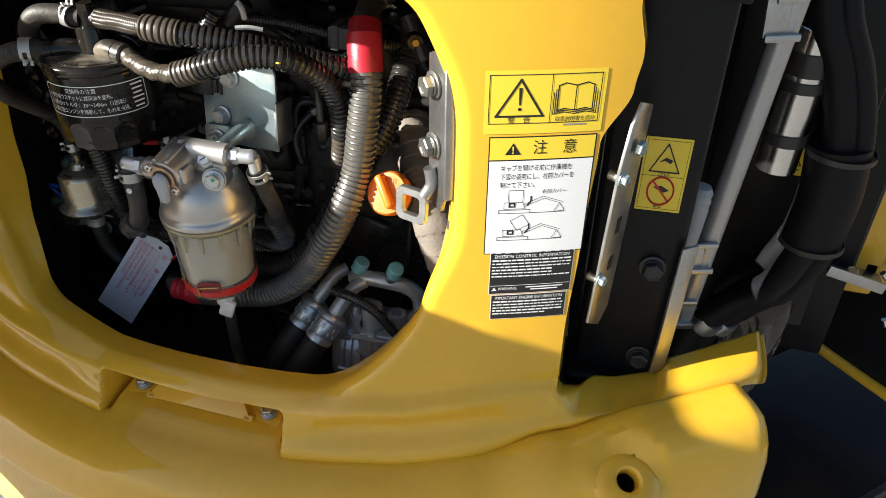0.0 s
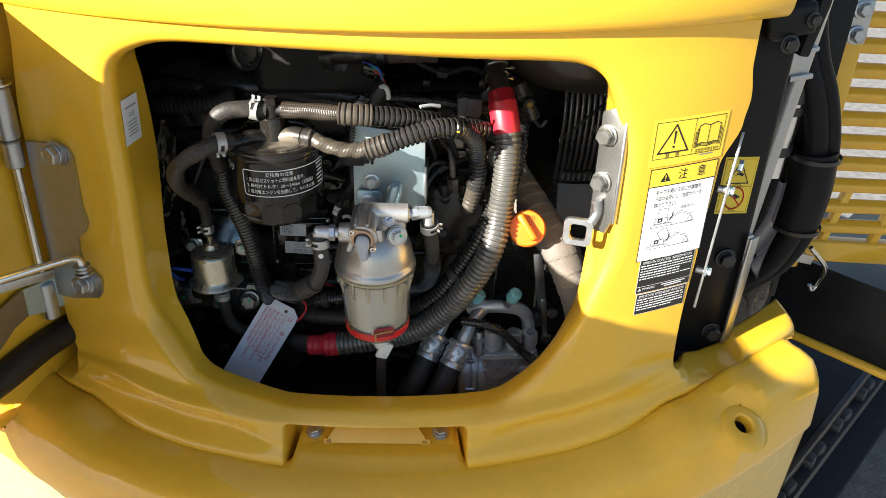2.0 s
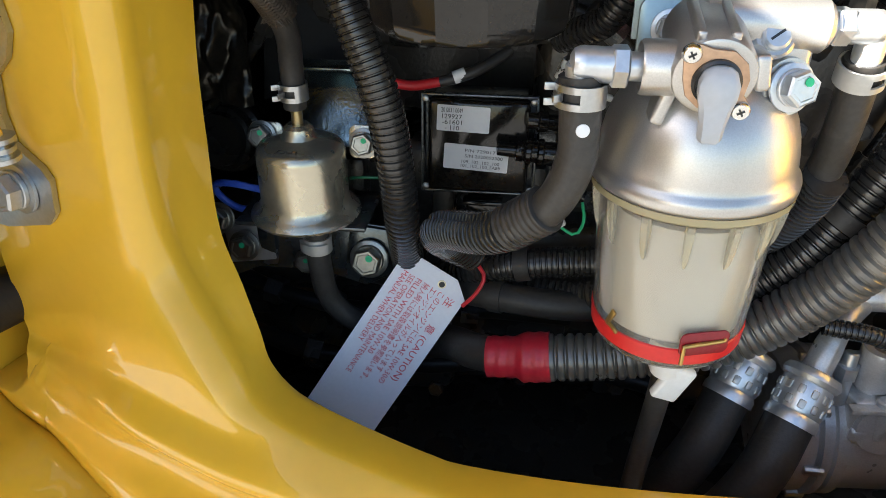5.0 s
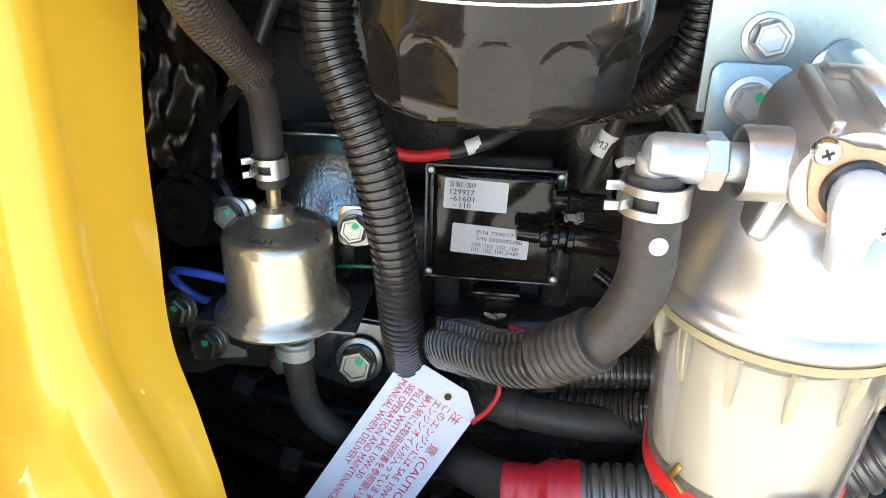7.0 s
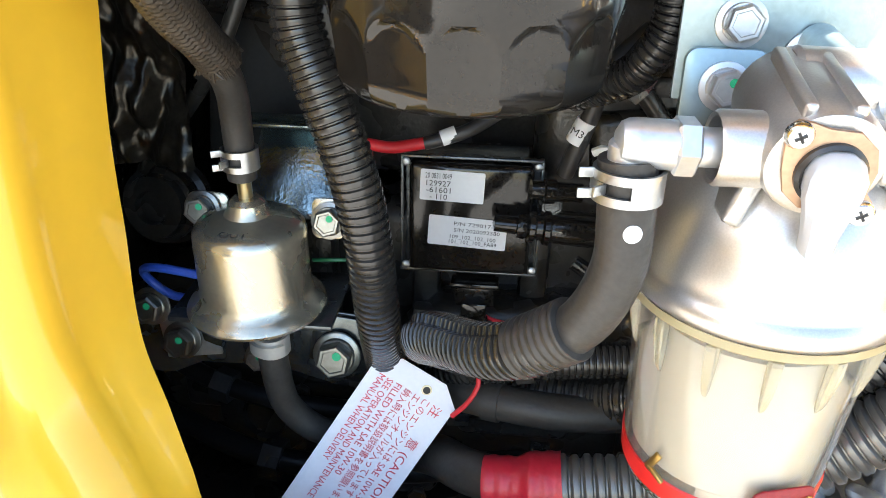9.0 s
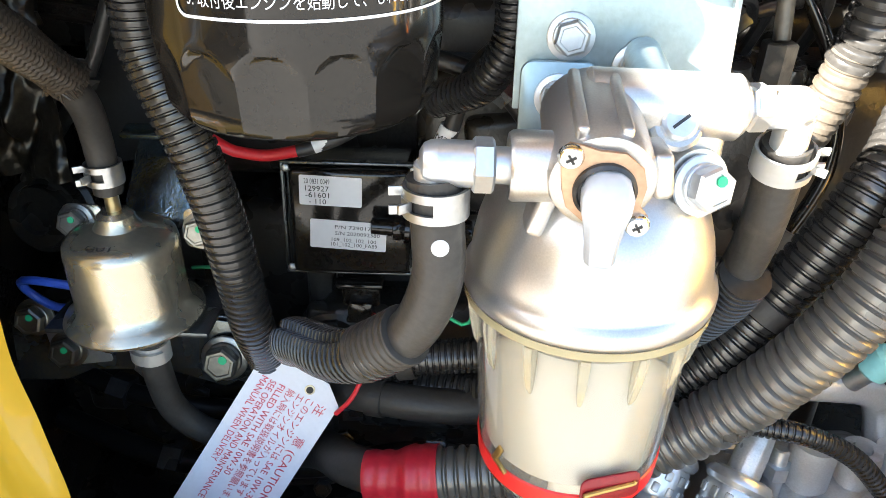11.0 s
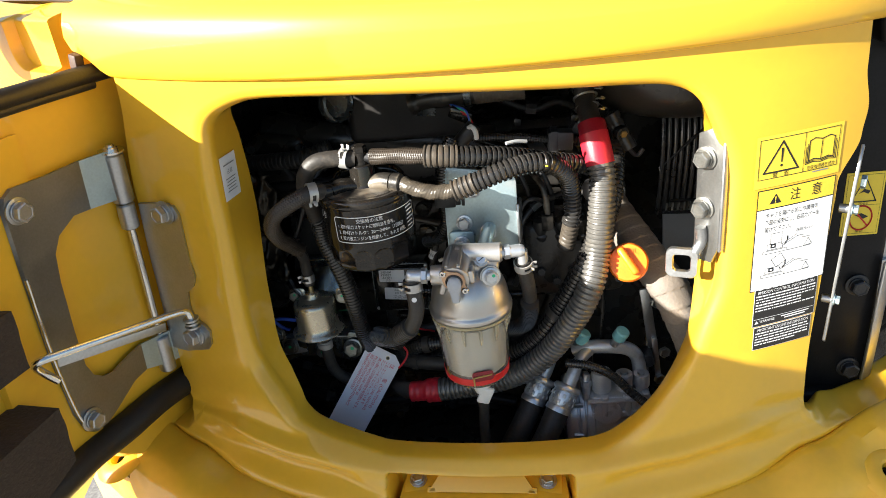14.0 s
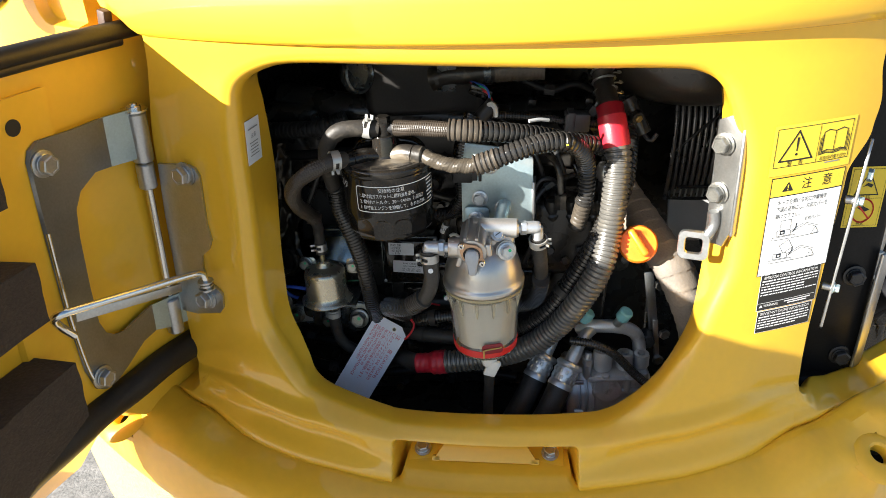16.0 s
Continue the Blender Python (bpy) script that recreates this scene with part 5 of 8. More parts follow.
for p, q, r, word in (((-0.059, 0.171, 1.0795), (-0.0545, 0.170, 1.0905), 0.0048, "M36"), ((-0.122, 0.1755, 1.0765), (-0.115, 0.177, 1.079), 0.0039, "")):
    p, q = Vector(p), Vector(q)
    sleeve = part("wire_marker", lathe([(r - 0.0006, 0), (r, 0), (r, (q - p).length), (r - 0.0006, (q - p).length)], facing(p, q - p), 24, close=False), PAPER, t, "white wire marker sleeve")
    if word:
        d = (q - p).normalized()
        n0 = Vector((-0.1, -1, 0.2))
        n0 = (n0 - d * n0.dot(d)).normalized()
        part("marker_print", text_mesh(word, 0.0052, facing(p.lerp(q, 0.5) + n0 * (r + 0.0002), n0, d), thick=0.0003), INK, sleeve, smooth=0)
part("wire", tube([(-0.05, 0.17, 1.075), (-0.044, 0.168, 1.078), (-0.038, 0.17, 1.072), (-0.03, 0.175, 1.068)], 0.0022, 8), WHITEPLASTIC, t, "pale wire")
part("wire_marker", rod((-0.058, 0.145, 0.998), (-0.052, 0.145, 1.002), 0.003), PAPER, t, "white wire marker sleeve")
part("wire", tube([(-0.06, 0.15, 1.0), (-0.045, 0.15, 0.99), (-0.04, 0.15, 1.0), (-0.042, 0.15, 1.012)], 0.001, 8), GREENMARK, t)
part("wire", tube([(-0.108, 0.195, 0.975), (-0.103, 0.185, 0.965), (-0.09, 0.18, 0.962)], 0.0014, 8), YELLOWWIRE, t)
part("wire", tube([(-0.106, 0.197, 0.975), (-0.096, 0.185, 0.97), (-0.07, 0.18, 0.967)], 0.0012, 8), REDWIRE, t)


# ---- paper tag ----
def build_tag():
    t = thing("caution_tag", (-0.15, 0.11, 0.9), "white paper caution tag with red print, hung on a red wire", "tag")
    up = (Vector((-0.1265, 0.131, 0.968)) - Vector((-0.180, 0.101, 0.885))).normalized()
    right = Vector((0.85, 0.0, -0.52))
    right = (right - up * right.dot(up)).normalized()
    z = right.cross(up)
    m = Matrix.Translation((-0.1245, 0.1315, 0.9705)) @ Matrix((right, up, z)).transposed().to_4x4()
    w, L = 0.024, 0.118
    bm = plate([(-w, -L), (w, -L), (w, -0.009), (w - 0.011, 0.0), (-w + 0.011, 0.0), (-w, -0.009)], 0.0004, m, 0)
    part("card", bm, TAGPAPER, t, smooth=0)
    part("eyelet", lathe([(0.0015, 0), (0.0027, 0), (0.0027, 0.0006), (0.0015, 0.0006)], m @ pose(0.006, -0.0075, 0), 20), GOLDZINC, t)
    part("eyelet_hole", lathe([(0, 0.0003), (0.0019, 0.0003), (0.0019, 0.0009), (0, 0.0009)], m @ pose(0.006, -0.0075, 0), 16), INK, t)
    rows = (("注　　意 (CAUTION)", 0.0155, 0.066, 0.0062), ("このエンジンには SAE 10W-30の", 0.0090, 0.072, 0.0052), ("エンジンオイルが入っています", 0.0035, 0.066, 0.0050), ("納入時には取扱説明書を参照願います。", -0.0020, 0.076, 0.0050),
            ("FILLED WITH SAE 10W-30", -0.0075, 0.058, 0.0052), ("SEE OPERATION AND MAINTENANCE", -0.0125, 0.076, 0.0052), ("MANUAL WHEN DELIVERY", -0.0172, 0.054, 0.0052))
    part("red_print", merged(*[text_mesh(s, size, m @ pose(x, -0.012 - w0 / 2, 0.0004, 0, 0, -90), width=w0) for s, x, w0, size in rows]), INKRED, t, smooth=0)
    part("red_wire", tube([m @ Vector((0.024, -0.012, 0.002)), m @ Vector((0.026, 0.0, 0.004)), m @ Vector((0.024, 0.012, 0.003)), m @ Vector((0.012, 0.016, -0.002))], 0.0013, 10), REDWIRE, t, "red wire")


build_tag()


# ---- striker on the right jamb ----
t = thing("door_striker", (0.22, 0.05, 1.13), "zinc plated striker plate with square catch loop, two bolts", "latch")
m = facing((0.2360, 0.0440, 1.196), (-0.70, -0.71, 0.0))
part("plate", plate([(-0.014, -0.068), (0.006, -0.068), (0.013, -0.050), (0.014, 0.056), (0.003, 0.068), (-0.013, 0.060)], 0.004, m), LEAFZINC, t)
part("side_fold", box((0.0035, 0.112, 0.014), m @ pose(0.0140, 0.002, -0.006), 0.0015), ZINC, t)
m2 = facing((0.2150, 0.047, 1.127), (-0.30, -1, 0.1))
loop = bmesh.new()
outer, inner = rounded(0.031, 0.031, 0.007, 6), rounded(0.0165, 0.0165, 0.0035, 6)
layers = [[loop.verts.new(m2 @ Vector((x, y, z))) for x, y in shape] for shape, z in ((outer, 0.0), (outer, 0.0035), ([(x * 0.95, y * 0.95) for x, y in outer], 0.0048), ([(x * 1.08, y * 1.08) for x, y in inner], 0.0048), (inner, 0.0035), (inner, 0.0))]
for lo, hi in zip(layers, layers[1:] + layers[:1]):
    for i in range(len(lo)):
        j = (i + 1) % len(lo)
        loop.faces.new((lo[i], lo[j], hi[j], hi[i]))
part("catch_loop", loop, ZINC, t, smooth=40)
part("loop_arm", tube([m2 @ Vector((0.012, 0.012, 0.002)), m2 @ Vector((0.017, 0.024, 0.0)), (0.2300, 0.0440, 1.165)], 0.0052, 14), ZINC, t)
for y in (0.038, -0.012):
    bolt_head(t, m @ Vector((-0.004, y, 0.0005)), m.to_3x3() @ Vector((0, 0, 1)), 0.0074, DULLZINC)


# ---- oil filler cap, dipstick, pump and pipes ----
t = thing("oil_filler_cap", (0.169, 0.11, 1.07), "orange plastic oil filler cap", "cap")
m = facing((0.169, 0.108, 1.096), (-0.10, -0.86, 0.5))
part("disc", lathe([(0, -0.012), (0.0195, -0.012), (0.0215, -0.008), (0.0215, 0.001), (0.0195, 0.004), (0, 0.005)], m, 40), ORANGE, t)
part("grip", merged(box((0.034, 0.0085, 0.012), m @ pose(0, 0.001, 0.008, 0, 0, -55), 0.0035, 3)), ORANGE, t)
part("neck", lathe([(0.0, -0.07), (0.019, -0.07), (0.018, -0.012), (0, -0.012)], m, 32), ENGINE, t, "black filler neck")
part("raised_word", text_mesh("OIL", 0.009, m @ pose(0.003, 0.011, 0.0052, 0, 0, 10)), ORANGE, t, smooth=0)

t = thing("dipstick_tube", (0.21, 0.19, 0.9), "grey steel bar bracket with two bolts beside the pump", "bracket")
part("bar", merged(box((0.012, 0.0045, 0.085), pose(0.199, 0.170, 0.985, 0, -8, 0), 0.0015), box((0.007, 0.0045, 0.070), pose(0.209, 0.166, 0.925, 0, -6, 0), 0.0015)), ZINC, t)
part("lug", rod((0.196, 0.172, 0.935), (0.196, 0.150, 0.935), 0.009, 24, 0.001), DARKSTEEL, t)
for x, z in ((0.217, 0.940), (0.206, 1.012), (0.212, 0.900)):
    bolt_head(t, (x, 0.165, z), (0.3, -1, 0), 0.0065, DULLZINC, washer=False)

t = thing("coolant_hose", (0.2, 0.16, 1.08), "dusty brown wrapped radiator hose", "hose")
part("body", tube([(0.155, 0.215, 1.12), (0.185, 0.165, 1.088), (0.203, 0.135, 1.070), (0.221, 0.115, 1.043), (0.238, 0.113, 1.002), (0.253, 0.124, 0.951), (0.264, 0.155, 0.91)], lambda s, a: 0.0212 + 0.0011 * ((s / 0.016 + a / (2 * math.pi)) % 1.0) + 0.0003 * math.sin(s * 90 + 3 * a), 40, 0.0012), BROWNHOSE, t)


def build_hydraulic_pump():
    t = thing("hydraulic_pump", (0.14, 0.14, 0.85), "cast aluminium compressor with pipes, hose fittings and teal caps", "pump")
    part("body", lathe([(0, -0.024), (0.045, -0.024), (0.048, -0.020), (0.048, -0.010), (0.0445, -0.009), (0.0445, -0.007), (0.0500, -0.006), (0.0500, -0.001), (0.0462, 0.0), (0.0462, 0.002), (0.0490, 0.003), (0.0490, 0.010), (0.0450, 0.012), (0.0450, 0.075), (0, 0.075)], pose(0.116, 0.150, 0.862, 0, 90, 4), 64), CASTALU, t, smooth=40)
    part("housing", merged(box((0.072, 0.044, 0.036), pose(0.160, 0.133, 0.893, 0, 0, 4), 0.005, 3), box((0.070, 0.007, 0.0035), pose(0.156, 0.1085, 0.9085, 0, 0, 4), 0.0012), box((0.062, 0.006, 0.010), pose(0.157, 0.1095, 0.888, 0, 0, 4), 0.003, 3)), CASTALU, t, smooth=40)
    part("arch", lathe([(0.012, -0.003), (0.0165, -0.003), (0.0175, 0.0), (0.0165, 0.003), (0.012, 0.003)], facing((0.145, 0.1085, 0.893), (0, -1, 0.1)), 32), CASTALU, t)
    for x, y, h, r in ((0.139, 0.126, 0.940, 0.0118), (0.166, 0.129, 0.934, 0.0105), (0.187, 0.134, 0.930, 0.0100)):
        c0 = part("cylinder", lathe([(0, 0.900), (r * 0.8, 0.900), (r * 0.8, 0.912), (r, 0.914), (r, h - 0.004), (r * 0.93, h), (r * 0.5, h), (r * 0.45, h - 0.003), (0, h - 0.003)], Matrix.Translation((x, y, 0)), 32), CASTALU, t)
        part("plug", lathe([(0, h - 0.002), (r * 0.45, h - 0.002), (r * 0.45, h + 0.002), (0, h + 0.002)], Matrix.Translation((x, y, 0)), 6), ZINC, c0)
        part("column", rod((x + 0.003, y - 0.016, 0.914), (x + 0.003, y - 0.017, 0.886), 0.0050, 20, 0.001), CASTALU, t)
    part("hex_fitting", merged(lathe([(0, 0), (0.0062, 0), (0.0068, 0.001), (0.0068, 0.009), (0, 0.009)], pose(0.1205, 0.122, 0.920), 6), rod((0.1205, 0.122, 0.900), (0.1205, 0.122, 0.921), 0.0050), rod((0.1205, 0.122, 0.928), (0.1215, 0.124, 0.937), 0.0042)), FITTING, t, "small bright hex fitting", smooth=25)
    for ang in range(0, 360, 45):
        p = Vector((0.104, 0.150, 0.862)) + Vector((0, math.cos(radians(ang)), math.sin(radians(ang)))) * 0.0495
        part("flange_bolt", rod(p, p + Vector((0.012, 0, 0)), 0.0032, 10, 0.0006), ZINC, t)
    part("pipe", tube([(0.108, 0.150, 0.955), (0.125, 0.145, 0.962), (0.15, 0.145, 0.962), (0.172, 0.150, 0.955), (0.184, 0.153, 0.94), (0.187, 0.146, 0.915)], 0.0085, 18), CASTALU, t, "bent aluminium pipe")
    for a, b in (((0.155, 0.142, 0.967), (0.166, 0.133, 0.992)), ((0.108, 0.150, 0.955), (0.122, 0.147, 0.982))):
        a, b = Vector(a), Vector(b)
        part("valve_stem", rod(a, a.lerp(b, 0.5), 0.0055), ZINC, t)
        part("cap", rod(a.lerp(b, 0.45), b, 0.0085, 24, 0.002), TEAL, t, "teal rubber cap")
    for p, q in (((0.1095, 0.1257, 0.947), (0.0846, 0.0952, 0.903)), ((0.0790, 0.1465, 0.944), (0.0540, 0.1160, 0.900))):
        p, q = Vector(p), Vector(q)
        d = (q - p).normalized()
        part("elbow", tube([p + Vector((0.016, 0.016, 0.012)), p + Vector((0.008, 0.008, 0.009)), p, p.lerp(q, 0.5)], lambda s, a: 0.0072 + 0.0012 * ss(0.02, 0.04, s), 20), CASTALU, t)
        F = facing(p.lerp(q, 0.42), d)
        sleeve = lathe([(0, -0.001), (0.0110, -0.001), (0.0150, 0.0), (0.0166, 0.0025), (0.0168, 0.0045), (0.0156, 0.0070), (0.0142, 0.0078), (0.0146, 0.0095), (0.0149, 0.0140), (0.0149, 0.0250), (0.0143, 0.0262), (0.0148, 0.0272), (0.0156, 0.0290), (0.0156, 0.0335), (0, 0.0335)], F, 40)
        ferrule = part("ferrule", sleeve, FITTING, t, "crimped zinc ferrule", smooth=30)
        for k in range(12):
            for z in (0.0132, 0.0212):
                part("crimp", box((0.0040, 0.0018, 0.0052), F @ pose(0, 0, z, 0, 0, 30 * k + z * 2000) @ pose(0, 0.0148, 0), 0.0008), CLAMPSTEEL, ferrule)
        part("hose", tube([q - d * 0.002, q + d * 0.03, q + d * 0.055 + Vector((-0.004, 0.008, -0.010)), q + d * 0.075 + Vector((-0.012, 0.028, -0.040)), q + d * 0.08 + Vector((-0.018, 0.055, -0.080))], 0.0142), RUBBER, t, "thick black hose")
    part("thin_conduit", loom([(0.098, 0.118, 0.958), (0.125, 0.112, 0.957), (0.150, 0.110, 0.945), (0.172, 0.108, 0.922), (0.19, 0.106, 0.905)], 0.0055, 0.003, 0.0008, 14), LOOM, t, "thin black conduit")


build_hydraulic_pump()


# ---- engine ----
def build_engine():
    t = thing("diesel_engine", (0, 0.30, 0.79), "black painted diesel engine with pipes and castings", "engine")
    part("block", box((0.46, 0.2, 0.22), pose(-0.02, 0.34, 0.90), 0.012, 3), ENGINE, t)
    for i in range(6):
        part("block_rib", box((0.018, 0.03, 0.2), pose(-0.2 + 0.065 * i, 0.24, 0.90), 0.006, 2), ENGINE, t)
    part("cylinder_head", box((0.42, 0.16, 0.11), pose(-0.03, 0.33, 1.08), 0.012, 3), ENGINE, t)
    for i in range(5):
        part("glow_plug_boss", lathe([(0, 0), (0.009, 0), (0.010, 0.015), (0.007, 0.022), (0, 0.022)], pose(-0.15 + 0.075 * i, 0.245, 1.115, 75, 0, 0), 20), ENGINE, t)
    part("rocker_cover", box((0.34, 0.13, 0.08), pose(-0.02, 0.34, 1.17), 0.018, 4), ENGINE, t)
    for i in range(5):
        part("cover_rib", box((0.012, 0.135, 0.012), pose(-0.16 + 0.07 * i, 0.335, 1.212), 0.005, 2), ENGINE, t)
    part("intake_pipe", tube([(-0.28, 0.30, 1.22), (-0.2, 0.27, 1.21), (-0.1, 0.27, 1.2), (0.02, 0.26, 1.19)], 0.022, 24), ENGINE, t)
    for i in range(4):
        x = 0.06 + 0.026 * i
        part("injector_pipe", tube([(x, 0.21, 1.11), (x + 0.002, 0.185, 1.15), (x - 0.012, 0.19, 1.185), (x - 0.03, 0.23, 1.20)], 0.0032, 10), DARKSTEEL, t)
        part("injector_nut", rod((x, 0.213, 1.10), (x, 0.203, 1.122), 0.006, 6), DARKSTEEL, t)
    rng = random.Random(11)
    # front castings of uneven depth, flanged and bolted
    for x, z, w, h, y in ((-0.265, 0.90, 0.10, 0.13, 0.215), (-0.17, 0.865, 0.09, 0.10, 0.19), (-0.19, 1.11, 0.11, 0.07, 0.235), (-0.07, 0.90, 0.13, 0.12, 0.205), (0.03, 0.885, 0.08, 0.10, 0.18), (-0.02, 1.06, 0.11, 0.09, 0.215), (0.10, 0.97, 0.10, 0.12, 0.215), (-0.26, 1.16, 0.08, 0.12, 0.25), (0.06, 1.16, 0.13, 0.08, 0.24)):
        flange = part("casting", merged(box((w, 0.05, h), pose(x, y + 0.028, z, rng.uniform(-4, 4), rng.uniform(-5, 5), rng.uniform(-8, 8)), 0.012, 3), box((w * 0.55, 0.02, h * 0.5), pose(x + rng.uniform(-0.01, 0.01), y + 0.004, z, 0, rng.uniform(-25, 25), 0), 0.006, 3), box((w * 1.12, 0.012, 0.014), pose(x, y + 0.01, z + h * 0.36, 0, rng.uniform(-6, 6), 0), 0.004, 2)), ENGINE, t, smooth=40)
        for u, v in ((-0.42, 0.38), (0.42, 0.36), (-0.40, -0.36), (0.38, -0.40)):
            k = rng.uniform(0.0045, 0.0065)
            bolt_head(flange, (x + u * w, y + 0.001, z + v * h), (rng.uniform(-0.1, 0.1), -1, 0.15), k, rng.choice((ENGINE, ENGINE, OILSTEEL, DARKSTEEL)), washer=False, turn=rng.uniform(0, 60))
    for x, z, r in ((-0.235, 0.875, 0.034), (-0.125, 0.93, 0.026), (-0.285, 1.02, 0.022)):
        part("end_cap", lathe([(0, 0), (r * 0.4, 0.0), (r * 0.45, -0.004), (r * 0.8, -0.003), (r * 0.86, 0.002), (r, 0.003), (r, 0.012), (r * 1.15, 0.014), (r * 1.15, 0.02), (0, 0.03)], facing((x, 0.200, z), (0.1, 1, -0.2)), 32), ENGINE, t)
    routes = (((-0.31, 0.20, 0.93), (-0.25, 0.178, 0.915), (-0.18, 0.175, 0.905), (-0.11, 0.178, 0.91), (-0.04, 0.19, 0.9), 0.006), ((-0.30, 0.19, 0.88), (-0.22, 0.165, 0.872), (-0.14, 0.17, 0.865), (-0.06, 0.18, 0.87), (0.03, 0.17, 0.86), 0.0075),
              ((-0.29, 0.205, 1.04), (-0.24, 0.195, 1.10), (-0.215, 0.2, 1.15), (-0.19, 0.22, 1.19), (-0.15, 0.23, 1.21), 0.004), ((-0.15, 0.215, 1.11), (-0.12, 0.21, 1.12), (-0.07, 0.205, 1.115), (-0.03, 0.2, 1.10), (0.0, 0.2, 1.06), 0.005),
              ((0.04, 0.165, 1.04), (0.055, 0.158, 1.08), (0.05, 0.16, 1.115), (0.07, 0.175, 1.14), (0.11, 0.19, 1.15), 0.0036), ((0.09, 0.165, 1.00), (0.11, 0.16, 1.04), (0.125, 0.165, 1.08), (0.12, 0.175, 1.12), (0.1, 0.19, 1.16), 0.0036),
              ((-0.05, 0.2, 1.00), (-0.03, 0.195, 0.99), (-0.01, 0.185, 1.0), (0.02, 0.175, 1.02), (0.05, 0.18, 1.02), 0.0045),
              ((0.0, 0.2, 1.22), (0.05, 0.195, 1.20), (0.09, 0.2, 1.19), (0.12, 0.205, 1.22), (0.14, 0.21, 1.26), 0.005), ((0.03, 0.215, 1.26), (0.07, 0.21, 1.245), (0.1, 0.215, 1.25), (0.13, 0.22, 1.24), (0.16, 0.23, 1.26), 0.004))
    for route in routes:
        r = route[-1]
        pipe = part("pipe", tube(route[:-1], r, 12), rng.choice((BLACKPAINT, ENGINE, CANBLACK)), t)
        for k in (1, 3):
            d = Vector(route[k + 1 if k < 4 else k]) - Vector(route[k - 1])
            part("union", lathe([(0, -0.006), (r * 1.7, -0.006), (r * 1.7, 0.006), (0, 0.006)], facing(Vector(route[k]), d, (0.3, 1, 0.2)), 6), rng.choice((OILSTEEL, DARKSTEEL, ENGINE)), pipe)
    return t


build_engine()

t = thing("stay_bracket", (-0.2, 0.23, 1.08), "angled black sheet bracket with a pale paint dot", "bracket")
part("sheet", plate([(-0.032, 0.036), (0.0, 0.030), (0.022, -0.022), (0.012, -0.034), (-0.040, -0.044)], 0.004, facing((-0.218, 0.228, 1.087), (0.15, -1, 0.1))), MATTEBLACK, t)
part("paint_dot", lathe([(0, 0), (0.0024, 0), (0.002, 0.0008), (0, 0.0008)], facing((-0.203, 0.2245, 1.067), (0.15, -1, 0.1)), 16), PAPER, t, "white paint dot")
part("rod", rod((-0.262, 0.212, 1.133), (-0.195, 0.208, 1.124), 0.0052), CANBLACK, t, "gloss black rod")
part("leg", box((0.012, 0.05, 0.012), pose(-0.215, 0.25, 1.06), 0.002), BLACKPAINT, t)


# ---- stickers on the cover ----
def stroke(pts, width, closed=False):
    """A drawn line of the given width in the plane z = 0."""
    bm = bmesh.new()
    seq = list(zip(pts, pts[1:] + (pts[:1] if closed else [])))
    if not closed:
        seq = seq[:len(pts) - 1]
    for (x1, y1), (x2, y2) in seq:
        d = Vector((x2 - x1, y2 - y1))
        if d.length < 1e-9:
            continue
        d.normalize()
        e, s = d * width / 2, Vector((-d.y, d.x)) * width / 2
        a, b = Vector((x1, y1)) - e, Vector((x2, y2)) + e
        k = max(1, int((b - a).length / 0.004))
        for i in range(k):
            p, q = a.lerp(b, i / k), a.lerp(b, (i + 1) / k)
            bm.faces.new([bm.verts.new((*v, 0)) for v in (p - s, q - s, q + s, p + s)])
    return bm


def sheet(w, h, x=0.0, y=0.0, n=10):
    bm = bmesh.new()
    bmesh.ops.create_grid(bm, x_segments=n, y_segments=2, size=0.5, matrix=Matrix.Translation((x, y, 0)) @ Matrix.Diagonal((w, h, 1, 1)))
    return bm


def flat(pts):
    bm = bmesh.new()
    bm.faces.new([bm.verts.new((x, y, 0)) for x, y in pts])
    return bm


def on_cover(bm, xc, zc, lift):
    for v in bm.verts:
        x, z = xc + v.co.x, zc + v.co.y
        v.co = Vector((x, cy(x, cover_r(x, z) + lift), z))
    return bm




def triangle(x, y, s):
    return [(x - s * 0.5, y - s * 0.43), (x + s * 0.5, y - s * 0.43), (x, y + s * 0.43)]


